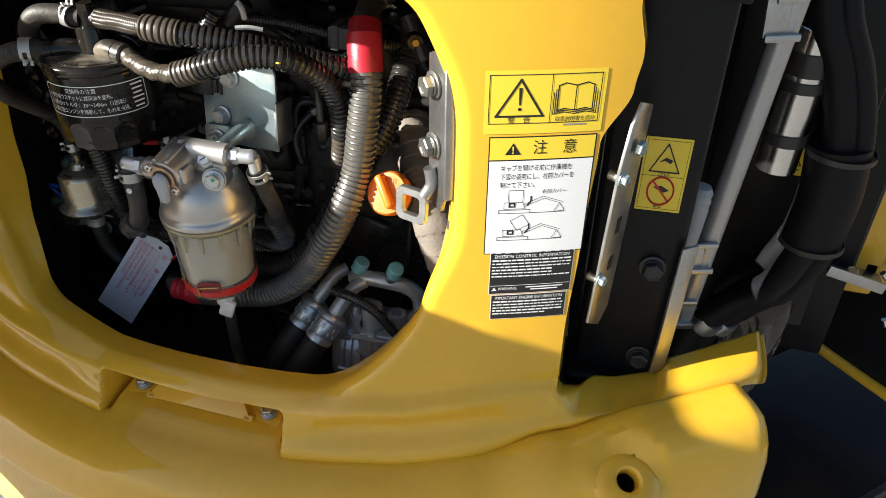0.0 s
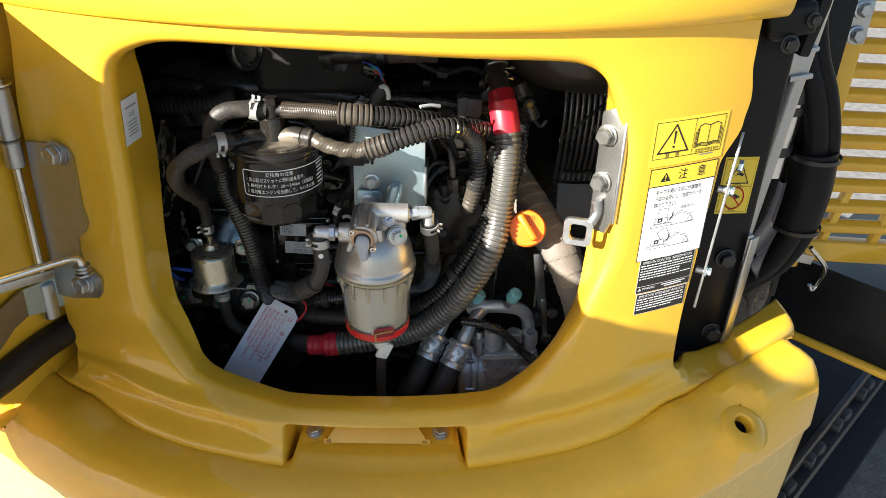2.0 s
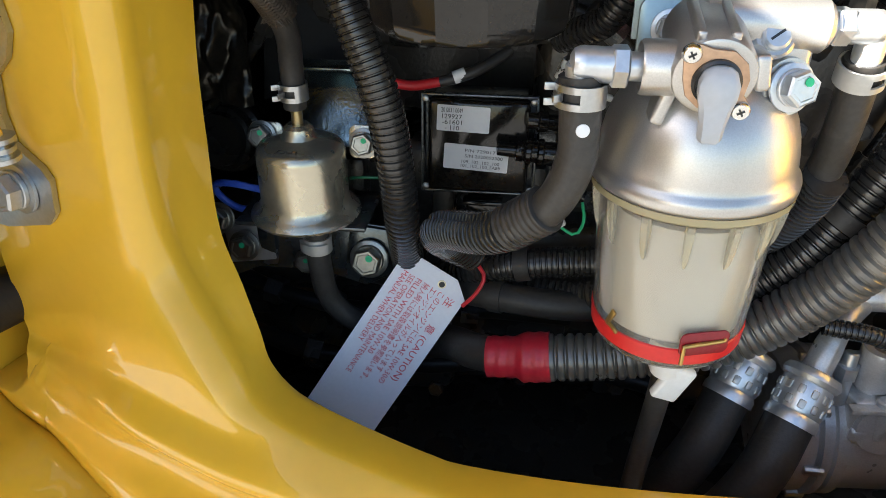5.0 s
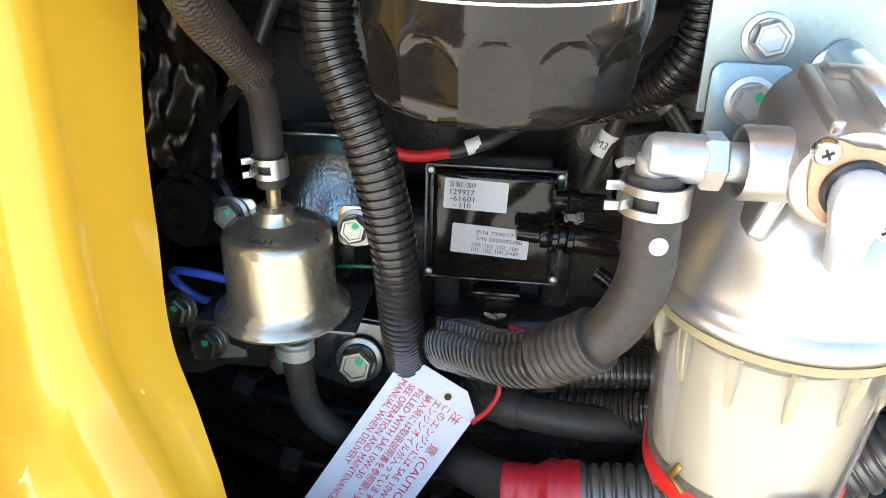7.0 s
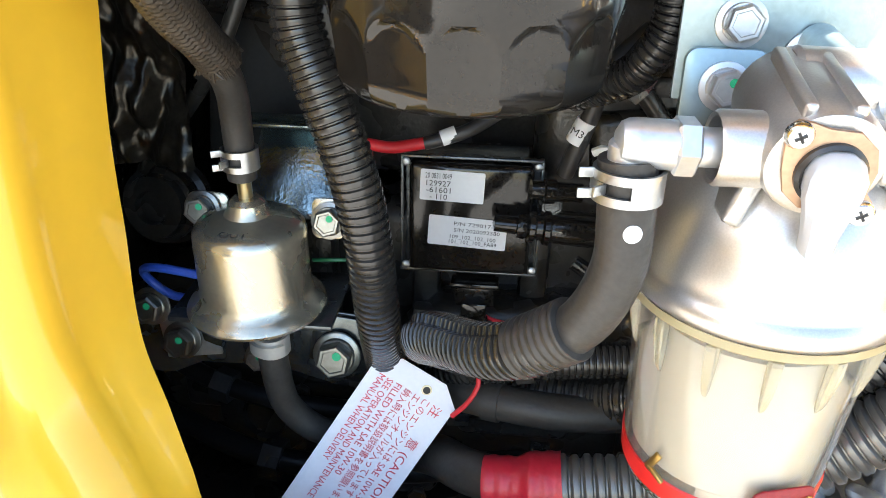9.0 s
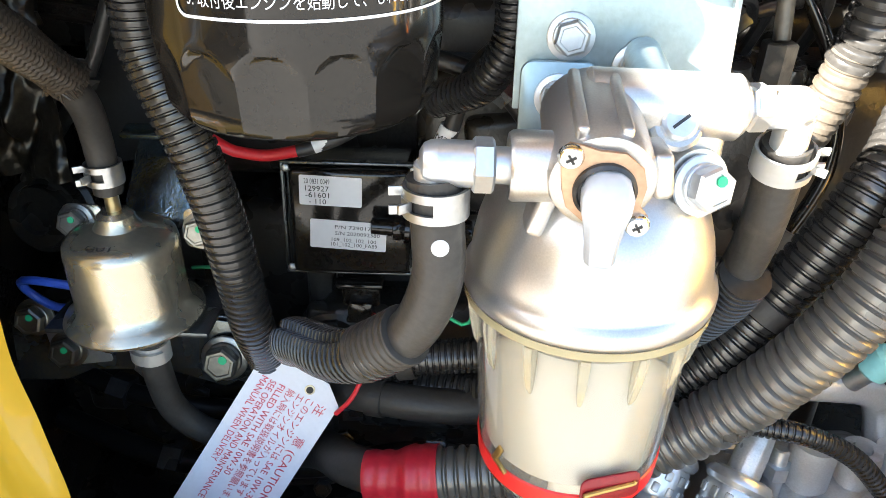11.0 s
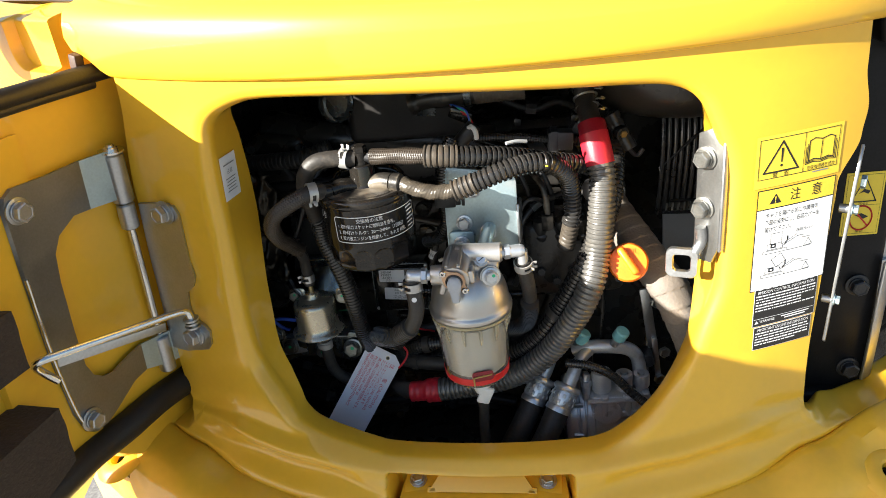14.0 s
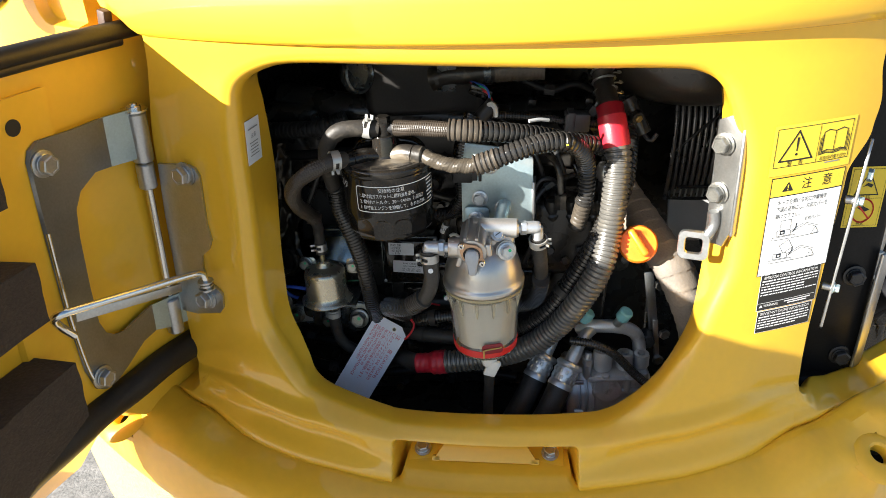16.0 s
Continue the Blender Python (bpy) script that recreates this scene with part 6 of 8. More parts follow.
def warning_sticker():
    xc, zc = 0.316, 1.228
    t = thing("warning_sticker", (xc, cy(xc, RP) - 0.002, zc - 0.025), "yellow warning sticker with triangle and open book", "sticker")
    part("sheet", on_cover(sheet(0.084, 0.050), xc, zc, 0.0004), STICKER, t, smooth=60)
    lines = [stroke([(-0.0385, -0.0165), (0.0385, -0.0165), (0.0385, 0.0215), (-0.0385, 0.0215)], 0.0006, True), stroke([(0.0045, -0.0165), (0.0045, 0.0215)], 0.0005),
             stroke(triangle(-0.017, 0.0035, 0.033), 0.0016, True), flat([(-0.0182, 0.0115), (-0.0158, 0.0115), (-0.0164, -0.002), (-0.0176, -0.002)]), flat([(-0.017 + 0.0013 * math.cos(a), -0.0052 + 0.0013 * math.sin(a)) for a in np.linspace(0, 6, 12)]),
             text_mesh("警　告", 0.0052, pose(-0.017, -0.0140, 0), width=0.016), text_mesh("取扱説明書を読め", 0.0045, pose(0.0225, -0.0140, 0), width=0.028)]
    for k, s in ((0.0, 0.0009), (0.0014, 0.0007), (0.0028, 0.0007)):
        lines.append(stroke([(0.0215, -0.007 - 0.3 * k), (0.014, -0.0055 - k), (0.0092 - k, -0.007 - k), (0.0092 - k, 0.0125 - 2 * k)] + ([(0.014, 0.0145), (0.0215, 0.0125), (0.029, 0.0145)] if k == 0 else [])
                            + [(0.0338 + k, 0.0125 - 2 * k), (0.0338 + k, -0.007 - k), (0.029, -0.0055 - k), (0.0215, -0.007 - 0.3 * k)][0 if k == 0 else 0:], s) if k == 0 else
                     merged(stroke([(0.0092 - k, 0.0125 - 2 * k), (0.0092 - k, -0.007 - k), (0.014, -0.0055 - k), (0.0215, -0.007 - k)], s), stroke([(0.0338 + k, 0.0125 - 2 * k), (0.0338 + k, -0.007 - k), (0.029, -0.0055 - k), (0.0215, -0.007 - k)], s)))
    lines.append(stroke([(0.0215, -0.007), (0.0215, 0.0125)], 0.0007))
    part("print", on_cover(merged(*lines), xc, zc, 0.0006), INK, t, smooth=0)
    part("fine_print", on_cover(sheet(0.016, 0.0012, 0.0225, -0.0185, 4), xc, zc, 0.0006), INKGREY, t, "tiny unreadable print", smooth=0)


def caution_sticker():
    xc, zc = 0.3175, 1.147
    t = thing("caution_sticker", (xc, cy(xc, RP) - 0.002, zc - 0.054), "white and yellow caution sticker with two line drawings of an excavator", "sticker")
    part("border", on_cover(sheet(0.0775, 0.1075), xc, zc, 0.0003), INK, t, smooth=60)
    part("sheet", on_cover(sheet(0.0757, 0.0860, 0, -0.0099), xc, zc, 0.0005), PAPER, t, smooth=60)
    part("heading_panel", on_cover(sheet(0.0757, 0.0185, 0, 0.0435), xc, zc, 0.0005), STICKER, t, smooth=60)
    lines = [text_mesh("注　意", 0.013, pose(0.009, 0.0435, 0), width=0.031), flat(triangle(-0.021, 0.0435, 0.0115))]
    mark = [flat([(-0.0217, 0.0455), (-0.0203, 0.0455), (-0.0207, 0.0415), (-0.0213, 0.0415)]), flat([(-0.0216, 0.0407), (-0.0204, 0.0407), (-0.0204, 0.0396), (-0.0216, 0.0396)])]
    part("exclamation_mark", on_cover(merged(*mark), xc, zc, 0.0009), STICKER, t, smooth=0)
    for s, y, x0, w in (("キャブを開ける前に作業機を", 0.0265, -0.029, 0.052), ("下図の姿勢にし、右前カバーを", 0.0190, -0.029, 0.054), ("開けて下さい。", 0.0115, -0.029, 0.026)):
        lines.append(text_mesh(s, 0.0058, pose(x0 + w / 2, y, 0), width=w))
    lines.append(text_mesh("右前カバー", 0.0042, pose(0.012, 0.0050, 0), width=0.018))
    for y0, tip in ((-0.010, 0.0), (-0.036, 1.0)):
        x0 = -0.017
        cab = [(x0 - 0.005, y0 + 0.006), (x0 + 0.006, y0 + 0.006), (x0 + 0.006, y0 + 0.017), (x0 - 0.005, y0 + 0.017)]
        if tip:
            cab = [(x0 + 0.003 + (x - x0) * 0.85 - (y - y0 - 0.006) * 0.5 + 0.004, y0 + 0.008 + (y - y0 - 0.006) * 0.85 + (x - x0) * 0.5) for x, y in cab]
        lines += [stroke(cab, 0.0004, True), stroke([(x0 - 0.008, y0), (x0 - 0.008, y0 + 0.006), (x0 + 0.006, y0 + 0.006), (x0 + 0.008, y0)], 0.0004, True),
                  stroke([(x0 - 0.012, y0 - 0.004), (x0 + 0.012, y0 - 0.004), (x0 + 0.012, y0 - 0.001), (x0 - 0.012, y0 - 0.001)], 0.0004, True),
                  stroke([(x0 + 0.007, y0 + 0.002), (x0 + 0.022, y0 + 0.009), (x0 + 0.034, y0 + 0.004), (x0 + 0.030, y0 - 0.004), (x0 + 0.038, y0 - 0.003), (x0 + 0.034, y0 + 0.004)], 0.0004),
                  stroke([(x0 + 0.007, y0 + 0.004), (x0 + 0.021, y0 + 0.011), (x0 + 0.036, y0 + 0.005)], 0.0004), stroke([(x0 + 0.012, y0 - 0.004), (x0 + 0.038, y0 - 0.004)], 0.0004),
                  stroke([(x0 - 0.004, y0 + 0.002), (x0, y0 + 0.002), (x0, y0 + 0.005), (x0 - 0.004, y0 + 0.005)], 0.0012, True),
                  stroke([(x0 + 0.0095, y0 + 0.003), (x0 + 0.012, y0 + 0.007), (x0 + 0.012, y0 + 0.011)], 0.0011)]
    part("print", on_cover(merged(*lines), xc, zc, 0.0007), INK, t, smooth=0)


def plate_label(xc, zc, w, h, head, rows, foot, label):
    t = thing("information_label", (xc, cy(xc, RP) - 0.002, zc - h / 2), label, "label", "information labels")
    part("edge", on_cover(sheet(w + 0.0012, h + 0.0012), xc, zc, 0.0003), PAPER, t, "thin silver edge", smooth=60)
    part("sheet", on_cover(sheet(w, h), xc, zc, 0.0005), INK, t, smooth=60)
    bits = [text_mesh(head, 0.0048, pose(0, h / 2 - 0.0033, 0), width=w * 0.9)]
    rng = random.Random(3)
    for i in range(rows):
        y = h / 2 - 0.0072 - i * 0.0033
        x = -w / 2 + 0.0015
        end = w / 2 - rng.choice((0.0015, 0.0015, 0.004, 0.016))
        while x < end - 0.002:
            k = min(rng.choice((0.0011, 0.0022, 0.0033, 0.0044, 0.0055)), end - x)
            bits.append(sheet(k, 0.0012 + 0.0003 * (i % 3 == 0), x + k / 2, y, 1))
            x += k + 0.0008
    if foot:
        bits.append(text_mesh("WARNING:", 0.0042, pose(-w / 2 + 0.015, -h / 2 + 0.005, 0), width=0.016))
        bits.append(flat(triangle(-w / 2 + 0.004, -h / 2 + 0.005, 0.0042)))
        bits.append(stroke([(-w / 2 + 0.001, -h / 2 + 0.0085), (w / 2 - 0.001, -h / 2 + 0.0085)], 0.0004))
        bits.append(sheet(0.03, 0.0012, 0.012, -h / 2 + 0.006, 3))
        bits.append(sheet(0.022, 0.0012, 0.012, -h / 2 + 0.0035, 3))
    part("print", on_cover(merged(*bits), xc, zc, 0.0007), PAPER, t, smooth=0)


warning_sticker()
caution_sticker()
plate_label(0.3175, 1.0725, 0.0655, 0.042, "EMISSION CONTROL INFORMATION", 6, True, "black engine emission label with white print")
plate_label(0.3175, 1.0365, 0.0610, 0.026, "IMPORTANT ENGINE INFORMATION", 5, False, "black engine information label with white print")

# the small white label inside the left jamb
t = thing("service_label", (-0.236, 0.05, 1.215), "small white service label inside the opening's jamb", "label")
m = facing((-0.2362, 0.0590, 1.2395), (0.986, -0.15, -0.074))
part("sheet", plate([(-0.0145, -0.0235), (0.0145, -0.0235), (0.0145, 0.0235), (-0.0145, 0.0235)], 0.0004, m, 0), PAPER, t, smooth=0)
part("print", merged(text_mesh("注意", 0.0055, m @ pose(0, 0.006, 0.0005)), *[box((0.018 - 0.003 * (i % 2), 0.001, 0.0001), m @ pose(0, -0.001 - 0.0034 * i, 0.0004), 0) for i in range(5)], box((0.02, 0.0014, 0.0001), m @ pose(0, 0.014, 0.0004), 0)), INKGREY, t, "small grey print", smooth=0)


# ---- the open hatch door on its hinge ----
def skin(q, z, off=0.0):
    """A place on the inner face of the open door: q metres out from its hinged edge, at height z, off metres proud of it."""
    return Vector((-0.385 + 0.08 * (z - 1.0) - 0.40 * q + 0.5 * q * q + off, 0.085 - q + off * 0.38, z))


DOOR_END = 0.67


def build_door():
    door = thing("hatch_door", (-0.39, 0.06, 0.95), "open yellow hatch door with foam pads and rubber edge seals", "door")
    bm = bmesh.new()
    N, K = 60, 24
    sheets = []
    for off in (0.0, -0.012):
        grid = []
        for i in range(N + 1):
            q = -0.024 + (DOOR_END + 0.024) * i / N
            # near the hinge the skin hangs lower, to shade the corner ridge
            top, bottom = 1.352 + 0.004 * math.sin(q * 3), 0.938 + 0.004 * q - 0.036 * (1 - ss(0.06, 0.11, q))
            col = []
            for k in range(K + 1):
                z = bottom + (top - bottom) * k / K
                rib = 0.0035 * (ss(0.045, 0.05, q) - ss(0.052, 0.057, q)) * ss(1.02, 1.05, z) * (1 - ss(1.31, 1.33, z))
                col.append(bm.verts.new(skin(q, z, off + rib)))
            grid.append(col)
        for a, b in zip(grid, grid[1:]):
            for k in range(K):
                bm.faces.new((a[k], a[k + 1], b[k + 1], b[k]))
        sheets.append(grid)
    A, B = sheets
    for k in range(K):
        for i in (0, N):
            bm.faces.new((A[i][k], A[i][k + 1], B[i][k + 1], B[i][k]))
    for i in range(N):
        for k in (0, K):
            bm.faces.new((A[i][k], A[i + 1][k], B[i + 1][k], B[i][k]))
    part("door_skin", bm, YELLOW, door)
    part("top_seal", tube([skin(q, 1.3535 + 0.004 * math.sin(q * 3), 0.004) for q in np.linspace(-0.004, DOOR_END, 14)], 0.0095, 16), SEAL, door, "black rubber edge seal")
    part("top_seal_lip", tube([skin(q, 1.3435 + 0.004 * math.sin(q * 3), 0.006) for q in np.linspace(0.022, DOOR_END, 14)], 0.005, 12), SEAL, door, "black rubber seal lip")
    # an unseen shell added outside the skin, to keep sun off the counterweight
    shell = bmesh.new()
    grid = []
    for i in range(41):
        q = 0.085 + (DOOR_END - 0.085) * i / 40
        grid.append([shell.verts.new(skin(q, z, off)) for off, z in ((-0.012, 0.945), (-0.040, 0.900), (-0.066, 0.856), (-0.072, 0.850), (-0.073, 1.10), (-0.070, 1.29), (-0.060, 1.305), (-0.012, 1.32))])
    for a, b in zip(grid, grid[1:]):
        for k in range(7):
            shell.faces.new((a[k], a[k + 1], b[k + 1], b[k]))
    for col in (grid[0], grid[-1]):
        shell.faces.new(col)
    part("unseen_shade_shell", shell, YELLOW, door, "unseen shell added outside the door to shade the counterweight", smooth=50)
    part("bottom_seal", tube([skin(q, 0.962 + 0.004 * max(q, 0), 0.010) for q in np.linspace(-0.012, DOOR_END, 40)], lambda s, a: 0.0175 + 0.0008 * math.sin(s * 60 + a), 22), SEAL, door, "black rubber edge seal")
    # stiffening channel with a round hole
    face = bmesh.new()
    ends = []
    for off in (0.006, 0.0005):
        ends.append([[face.verts.new(skin(q, z, off)) for z in np.linspace(0.97, 1.322, 12)] for q in (0.112, 0.145, 0.198)])
    for g in ends:
        for i in range(2):
            for k in range(11):
                face.faces.new((g[i][k], g[i][k + 1], g[i + 1][k + 1], g[i + 1][k]))
    for i in (0, 2):
        for k in range(11):
            face.faces.new((ends[0][i][k], ends[0][i][k + 1], ends[1][i][k + 1], ends[1][i][k]))
    for k in (0, 11):
        for i in range(2):
            face.faces.new((ends[0][i][k], ends[0][i + 1][k], ends[1][i + 1][k], ends[1][i][k]))
    part("stiffener", face, YELLOW, door)
    part("stiffener_hole", lathe([(0, 0), (0.0078, 0), (0.0078, 0.0006), (0, 0.0006)], facing(skin(0.1530, 1.296, 0.0066), Vector((1, -0.247, -0.08))), 28), INK, door, "dark round hole")
    # foam pads
    rng = random.Random(5)
    for q0, q1, z0, z1, d in ((0.205, 0.40, 1.236, 1.300, 0.035), (0.203, 0.40, 1.118, 1.190, 0.042), (0.190, 0.63, 1.004, 1.076, 0.052)):
        bm = bmesh.new()
        n1, n2 = 24, 14
        grid = []
        for i in range(n1 + 1):
            col = []
            for k in range(n2 + 1):
                u, v = i / n1, k / n2
                e = min(ss(0, 0.04, u), ss(0, 0.06, v), ss(0, 0.04, 1 - u), ss(0, 0.06, 1 - v))
                q = q0 + (q1 - q0) * u
                foot = z0 - (0.28 * (q - q0) if z1 < 1.1 else 0.0)
                z = foot + (z1 - foot) * v
                col.append(bm.verts.new(skin(q, z, 0.001 + (d - 0.001) * e + 0.0014 * noise.noise((q * 60, z * 60, d * 90)) * e)))
            grid.append(col)
        for a, b in zip(grid, grid[1:]):
            for k in range(n2):
                bm.faces.new((a[k], a[k + 1], b[k + 1], b[k]))
        part("foam_pad", bm, FOAM, door, "rough black foam pad", smooth=50)
    # hinge plate on the door
    C = [(0.063, 1.2765), (0.063, 1.2245), (0.083, 1.226), (0.104, 1.214), (0.113, 1.198), (0.116, 1.168), (0.117, 1.11), (0.116, 1.067), (0.110, 1.050), (0.100, 1.041), (0.085, 1.037), (0.070, 1.041), (0.046, 1.046), (0.046, 1.0115), (0.065, 1.008), (0.092, 0.992), (0.109, 0.984),
         (0.124, 0.984), (0.134, 0.993), (0.142, 1.022), (0.148, 1.10), (0.150, 1.20), (0.150, 1.262), (0.146, 1.272), (0.136, 1.278), (0.10, 1.276)]
    bm = bmesh.new()
    lo = [bm.verts.new(skin(q, z, 0.0070)) for q, z in C]
    hi = [bm.verts.new(skin(q, z, 0.0105)) for q, z in C]
    f = bm.faces.new(hi)
    for i in range(len(C)):
        j = (i + 1) % len(C)
        bm.faces.new((lo[i], lo[j], hi[j], hi[i]))
    hinge = part("hinge_leaf", bm, LEAFZINC, door, "zinc plated curved hinge leaf", smooth=30)
    # bent arms in a paler zinc than the leaf: reflected sky put into colour
    for corners in (((0.0632, 1.2765, 0.0105), (0.0632, 1.2245, 0.0105), (0.030, 1.2225, 0.022), (0.030, 1.268, 0.022), (0.040, 1.2765, 0.0185)),
                    ((0.0462, 1.0460, 0.0105), (0.0462, 1.0115, 0.0105), (0.030, 1.0050, 0.0160), (0.014, 1.0020, 0.021), (0.014, 1.0440, 0.021))):
        arm = bmesh.new()
        ends = [[arm.verts.new(skin(q, z, off + d)) for q, z, off in corners] for d in (0.0, -0.0035)]
        arm.faces.new(ends[0])
        arm.faces.new(ends[1])
        for i in range(5):
            j = (i + 1) % 5
            arm.faces.new((ends[0][i], ends[0][j], ends[1][j], ends[1][i]))
        part("bent_arm", arm, BLUEZINC, hinge, "bent arm of the leaf, paler for the sky it reflects", smooth=20)
    part("edge_fold", tube([skin(q, z, 0.011) for q, z in ((0.1500, 1.19), (0.1485, 1.10), (0.1425, 1.03), (0.1355, 0.998))], 0.0022, 10), STEEL, hinge, "bright folded edge")
    n = Vector((1, -0.26, -0.08)).normalized()
    for q, z in ((0.138, 1.256), (0.128, 1.004)):
        bolt_head(hinge, skin(q, z, 0.011), n, 0.0088)


build_door()


def build_hinge():
    t = COVER
    C = [(-0.352, 1.212), (-0.308, 1.217), (-0.300, 1.215), (-0.2955, 1.206), (-0.300, 1.15), (-0.298, 1.130), (-0.304, 1.118), (-0.316, 1.108), (-0.320, 1.09), (-0.318, 1.075), (-0.303, 1.066), (-0.299, 1.060), (-0.302, 1.042), (-0.308, 1.035), (-0.345, 1.023), (-0.371, 1.020), (-0.366, 1.08), (-0.360, 1.15)]
    bm = bmesh.new()
    lo = [bm.verts.new((x, cy(x, RP + 0.0005), z)) for x, z in C]
    hi = [bm.verts.new((x, cy(x, RP + 0.0045), z)) for x, z in C]
    bm.faces.new(hi)
    bm.faces.new(lo)
    for i in range(len(C)):
        j = (i + 1) % len(C)
        bm.faces.new((lo[i], lo[j], hi[j], hi[i]))
    part("hinge_leaf", bm, ZINC, t, smooth=30)
    a, b = Vector((-0.3605, 0.0600, 1.272)), Vector((-0.3835, 0.0705, 0.984))
    d = b - a
    part("hinge_pin", merged(rod(a + d * -0.034, b - d * 0.02, 0.0042), rod(a + d * -0.026, a + d * 0.0, 0.0072)), STEEL, t)
    for u, v, r in ((0.0, 0.19, 0.0112), (0.197, 0.30, 0.0096), (0.80, 0.97, 0.0098)):
        part("hinge_knuckle", rod(a + d * u, a + d * v, r, 28, 0.0015), ZINC, t)
    part("pin_washer", lathe([(0.004, 0), (0.0135, 0), (0.0135, 0.002), (0.004, 0.002)], facing(a + d * -0.006, -d), 28), STEEL, t)
    n = Vector((-0.37, -0.93, 0.05)).normalized()
    for x, z in ((-0.3135, 1.207), (-0.3225, 1.052)):
        bolt_head(t, (x, cy(x, RP + 0.005), z), n, 0.0088)
    # stay rod from the bracket to the door
    p, q = Vector((-0.309, 0.026, 1.097)), Vector((-0.392, -0.094, 1.121))
    stay = thing("door_stay", tuple(q), "bright steel stay rod with hooked ends", "stay rod")
    part("rod", tube([p + Vector((0.003, 0.003, -0.02)), p + Vector((0.002, 0.0, -0.006)), p, p.lerp(q, 0.1) + Vector((0, 0, 0.003)), p.lerp(q, 0.5) + Vector((0, 0, 0.0015)), q.lerp(p, 0.05), q, q + Vector((-0.009, -0.004, -0.004)), q + Vector((-0.012, 0.004, -0.018)), q + Vector((-0.006, 0.012, -0.034))], 0.0042, 16), STEEL, stay)
    part("flat_guide", box((0.0025, 0.112, 0.0095), Matrix.Translation(p.lerp(q, 0.56) + Vector((0.0, 0, -0.0080))) @ (q - p).to_track_quat("Y", "Z").to_matrix().to_4x4(), 0.0008), ZINC, stay)
    for k in range(3):
        part("washer", lathe([(0, 0), (0.0085 - 0.001 * (k == 1), 0), (0.0085 - 0.001 * (k == 1), 0.0022), (0, 0.0022)], Matrix.Translation(p + Vector((0.002, 0.001, -0.010 - 0.0045 * k))), 24), ZINC, stay)


build_hinge()


# ---- inside the bay, behind the near parts ----
t = thing("expansion_tank", (-0.11, 0.25, 1.2), "black plastic box with a round chromed plug", "tank")
part("body", merged(box((0.15, 0.08, 0.16), pose(-0.085, 0.28, 1.285, 0, 0, 4), 0.012, 3)), BLACKPLASTIC, t)
part("cap", lathe([(0, 0), (0.012, 0.0), (0.020, 0.003), (0.0228, 0.008), (0.0232, 0.013), (0.0222, 0.0165), (0.0196, 0.0175), (0.0182, 0.016), (0.0165, 0.011), (0, 0.009)], facing((-0.160, 0.195, 1.273), (0.88, -0.62, 0.12)), 40), OILSTEEL, t, "dusty grey round cap")
part("plug_stub", rod((-0.15, 0.2, 1.26), (-0.148, 0.19, 1.254), 0.005), DARKSTEEL, t)
part("dimple", lathe([(0.010, 0), (0.013, 0), (0.0125, 0.003), (0.0105, 0.003)], facing((-0.094, 0.2375, 1.283), (0, -1, 0)), 28), BLACKPLASTIC, t)
part("dusty_disc", lathe([(0, 0), (0.010, 0), (0.0095, 0.002), (0, 0.0025)], facing((-0.094, 0.2375, 1.283), (0, -1, 0)), 28), DUSTCAP, t, "round moulded boss dulled by dust")

t = thing("air_duct", (0.25, 0.24, 1.24), "large round black air intake duct", "duct")
part("body", tube([(0.145, 0.275, 1.285), (0.185, 0.24, 1.272), (0.24, 0.22, 1.268), (0.30, 0.22, 1.274), (0.345, 0.235, 1.28)], 0.047, 36), DUSTDUCT, t)


GUARDWIRE = material("glossy_black_wire_coating", (0.035, 0.034, 0.033), 0.3, var=0.2, scale=60, bump=0.02, spec=0.9)


def build_fan_guard():
    t = thing("fan_guard", (0.25, 0.25, 1.10), "black wire fan guard in front of the radiator", "fan guard")
    for i in range(15):
        x = 0.216 + 0.0071 * i
        pts = [(x + 0.012 * (1 - s * s) * 0.0 + 0.004 * s, 0.205 + (0.05 if s > 0 else 0.015) * s * s + 0.0011 * i, 1.18 + 0.085 * s) for s in np.linspace(-0.9, 1, 9)]
        part("wire", tube(pts, 0.0024, 10), GUARDWIRE, t)
    part("cross_wire", tube([(0.213, 0.217, 1.105), (0.26, 0.222, 1.102), (0.322, 0.232, 1.105)], 0.0022, 8), BLACKPAINT, t)
    part("cross_wire", tube([(0.213, 0.206, 1.165), (0.25, 0.207, 1.20), (0.28, 0.216, 1.222)], 0.0018, 8), BLACKPAINT, t)
    part("cross_wire", tube([(0.225, 0.211, 1.122), (0.26, 0.216, 1.12), (0.322, 0.226, 1.12)], 0.0018, 8), BLACKPAINT, t)


build_fan_guard()
t = thing("fan_shroud", (0.28, 0.30, 0.85), "pale grey radiator shroud behind the fan guard", "shroud")
part("panel", box((0.006, 0.20, 0.24), pose(0.325, 0.33, 0.98, 0, -3, 6), 0.002), GREYPLASTIC, t)
part("lower_panel", box((0.10, 0.004, 0.07), pose(0.275, 0.262, 1.062, -8, 0, 5), 0.003), material("grey_shroud", (0.34, 0.34, 0.33), 0.33, var=0.06, scale=20, bump=0.05), t, "grey plastic lower panel")
for i in range(6):
    a = radians(60 * i + 10)
    c0 = Vector((0.30, 0.34, 1.17))
    part("fan_blade", plate([(0.02, -0.012), (0.10, -0.028), (0.105, 0.02), (0.02, 0.012)], 0.003, Matrix.Translation(c0) @ pose(0, 0, 0, 0, -90, 0) @ pose(0, 0, 0, 0, 0, math.degrees(a)) @ pose(0, 0, 0, 28, 0, 0)), WHITEPLASTIC, t, "white plastic fan blade")

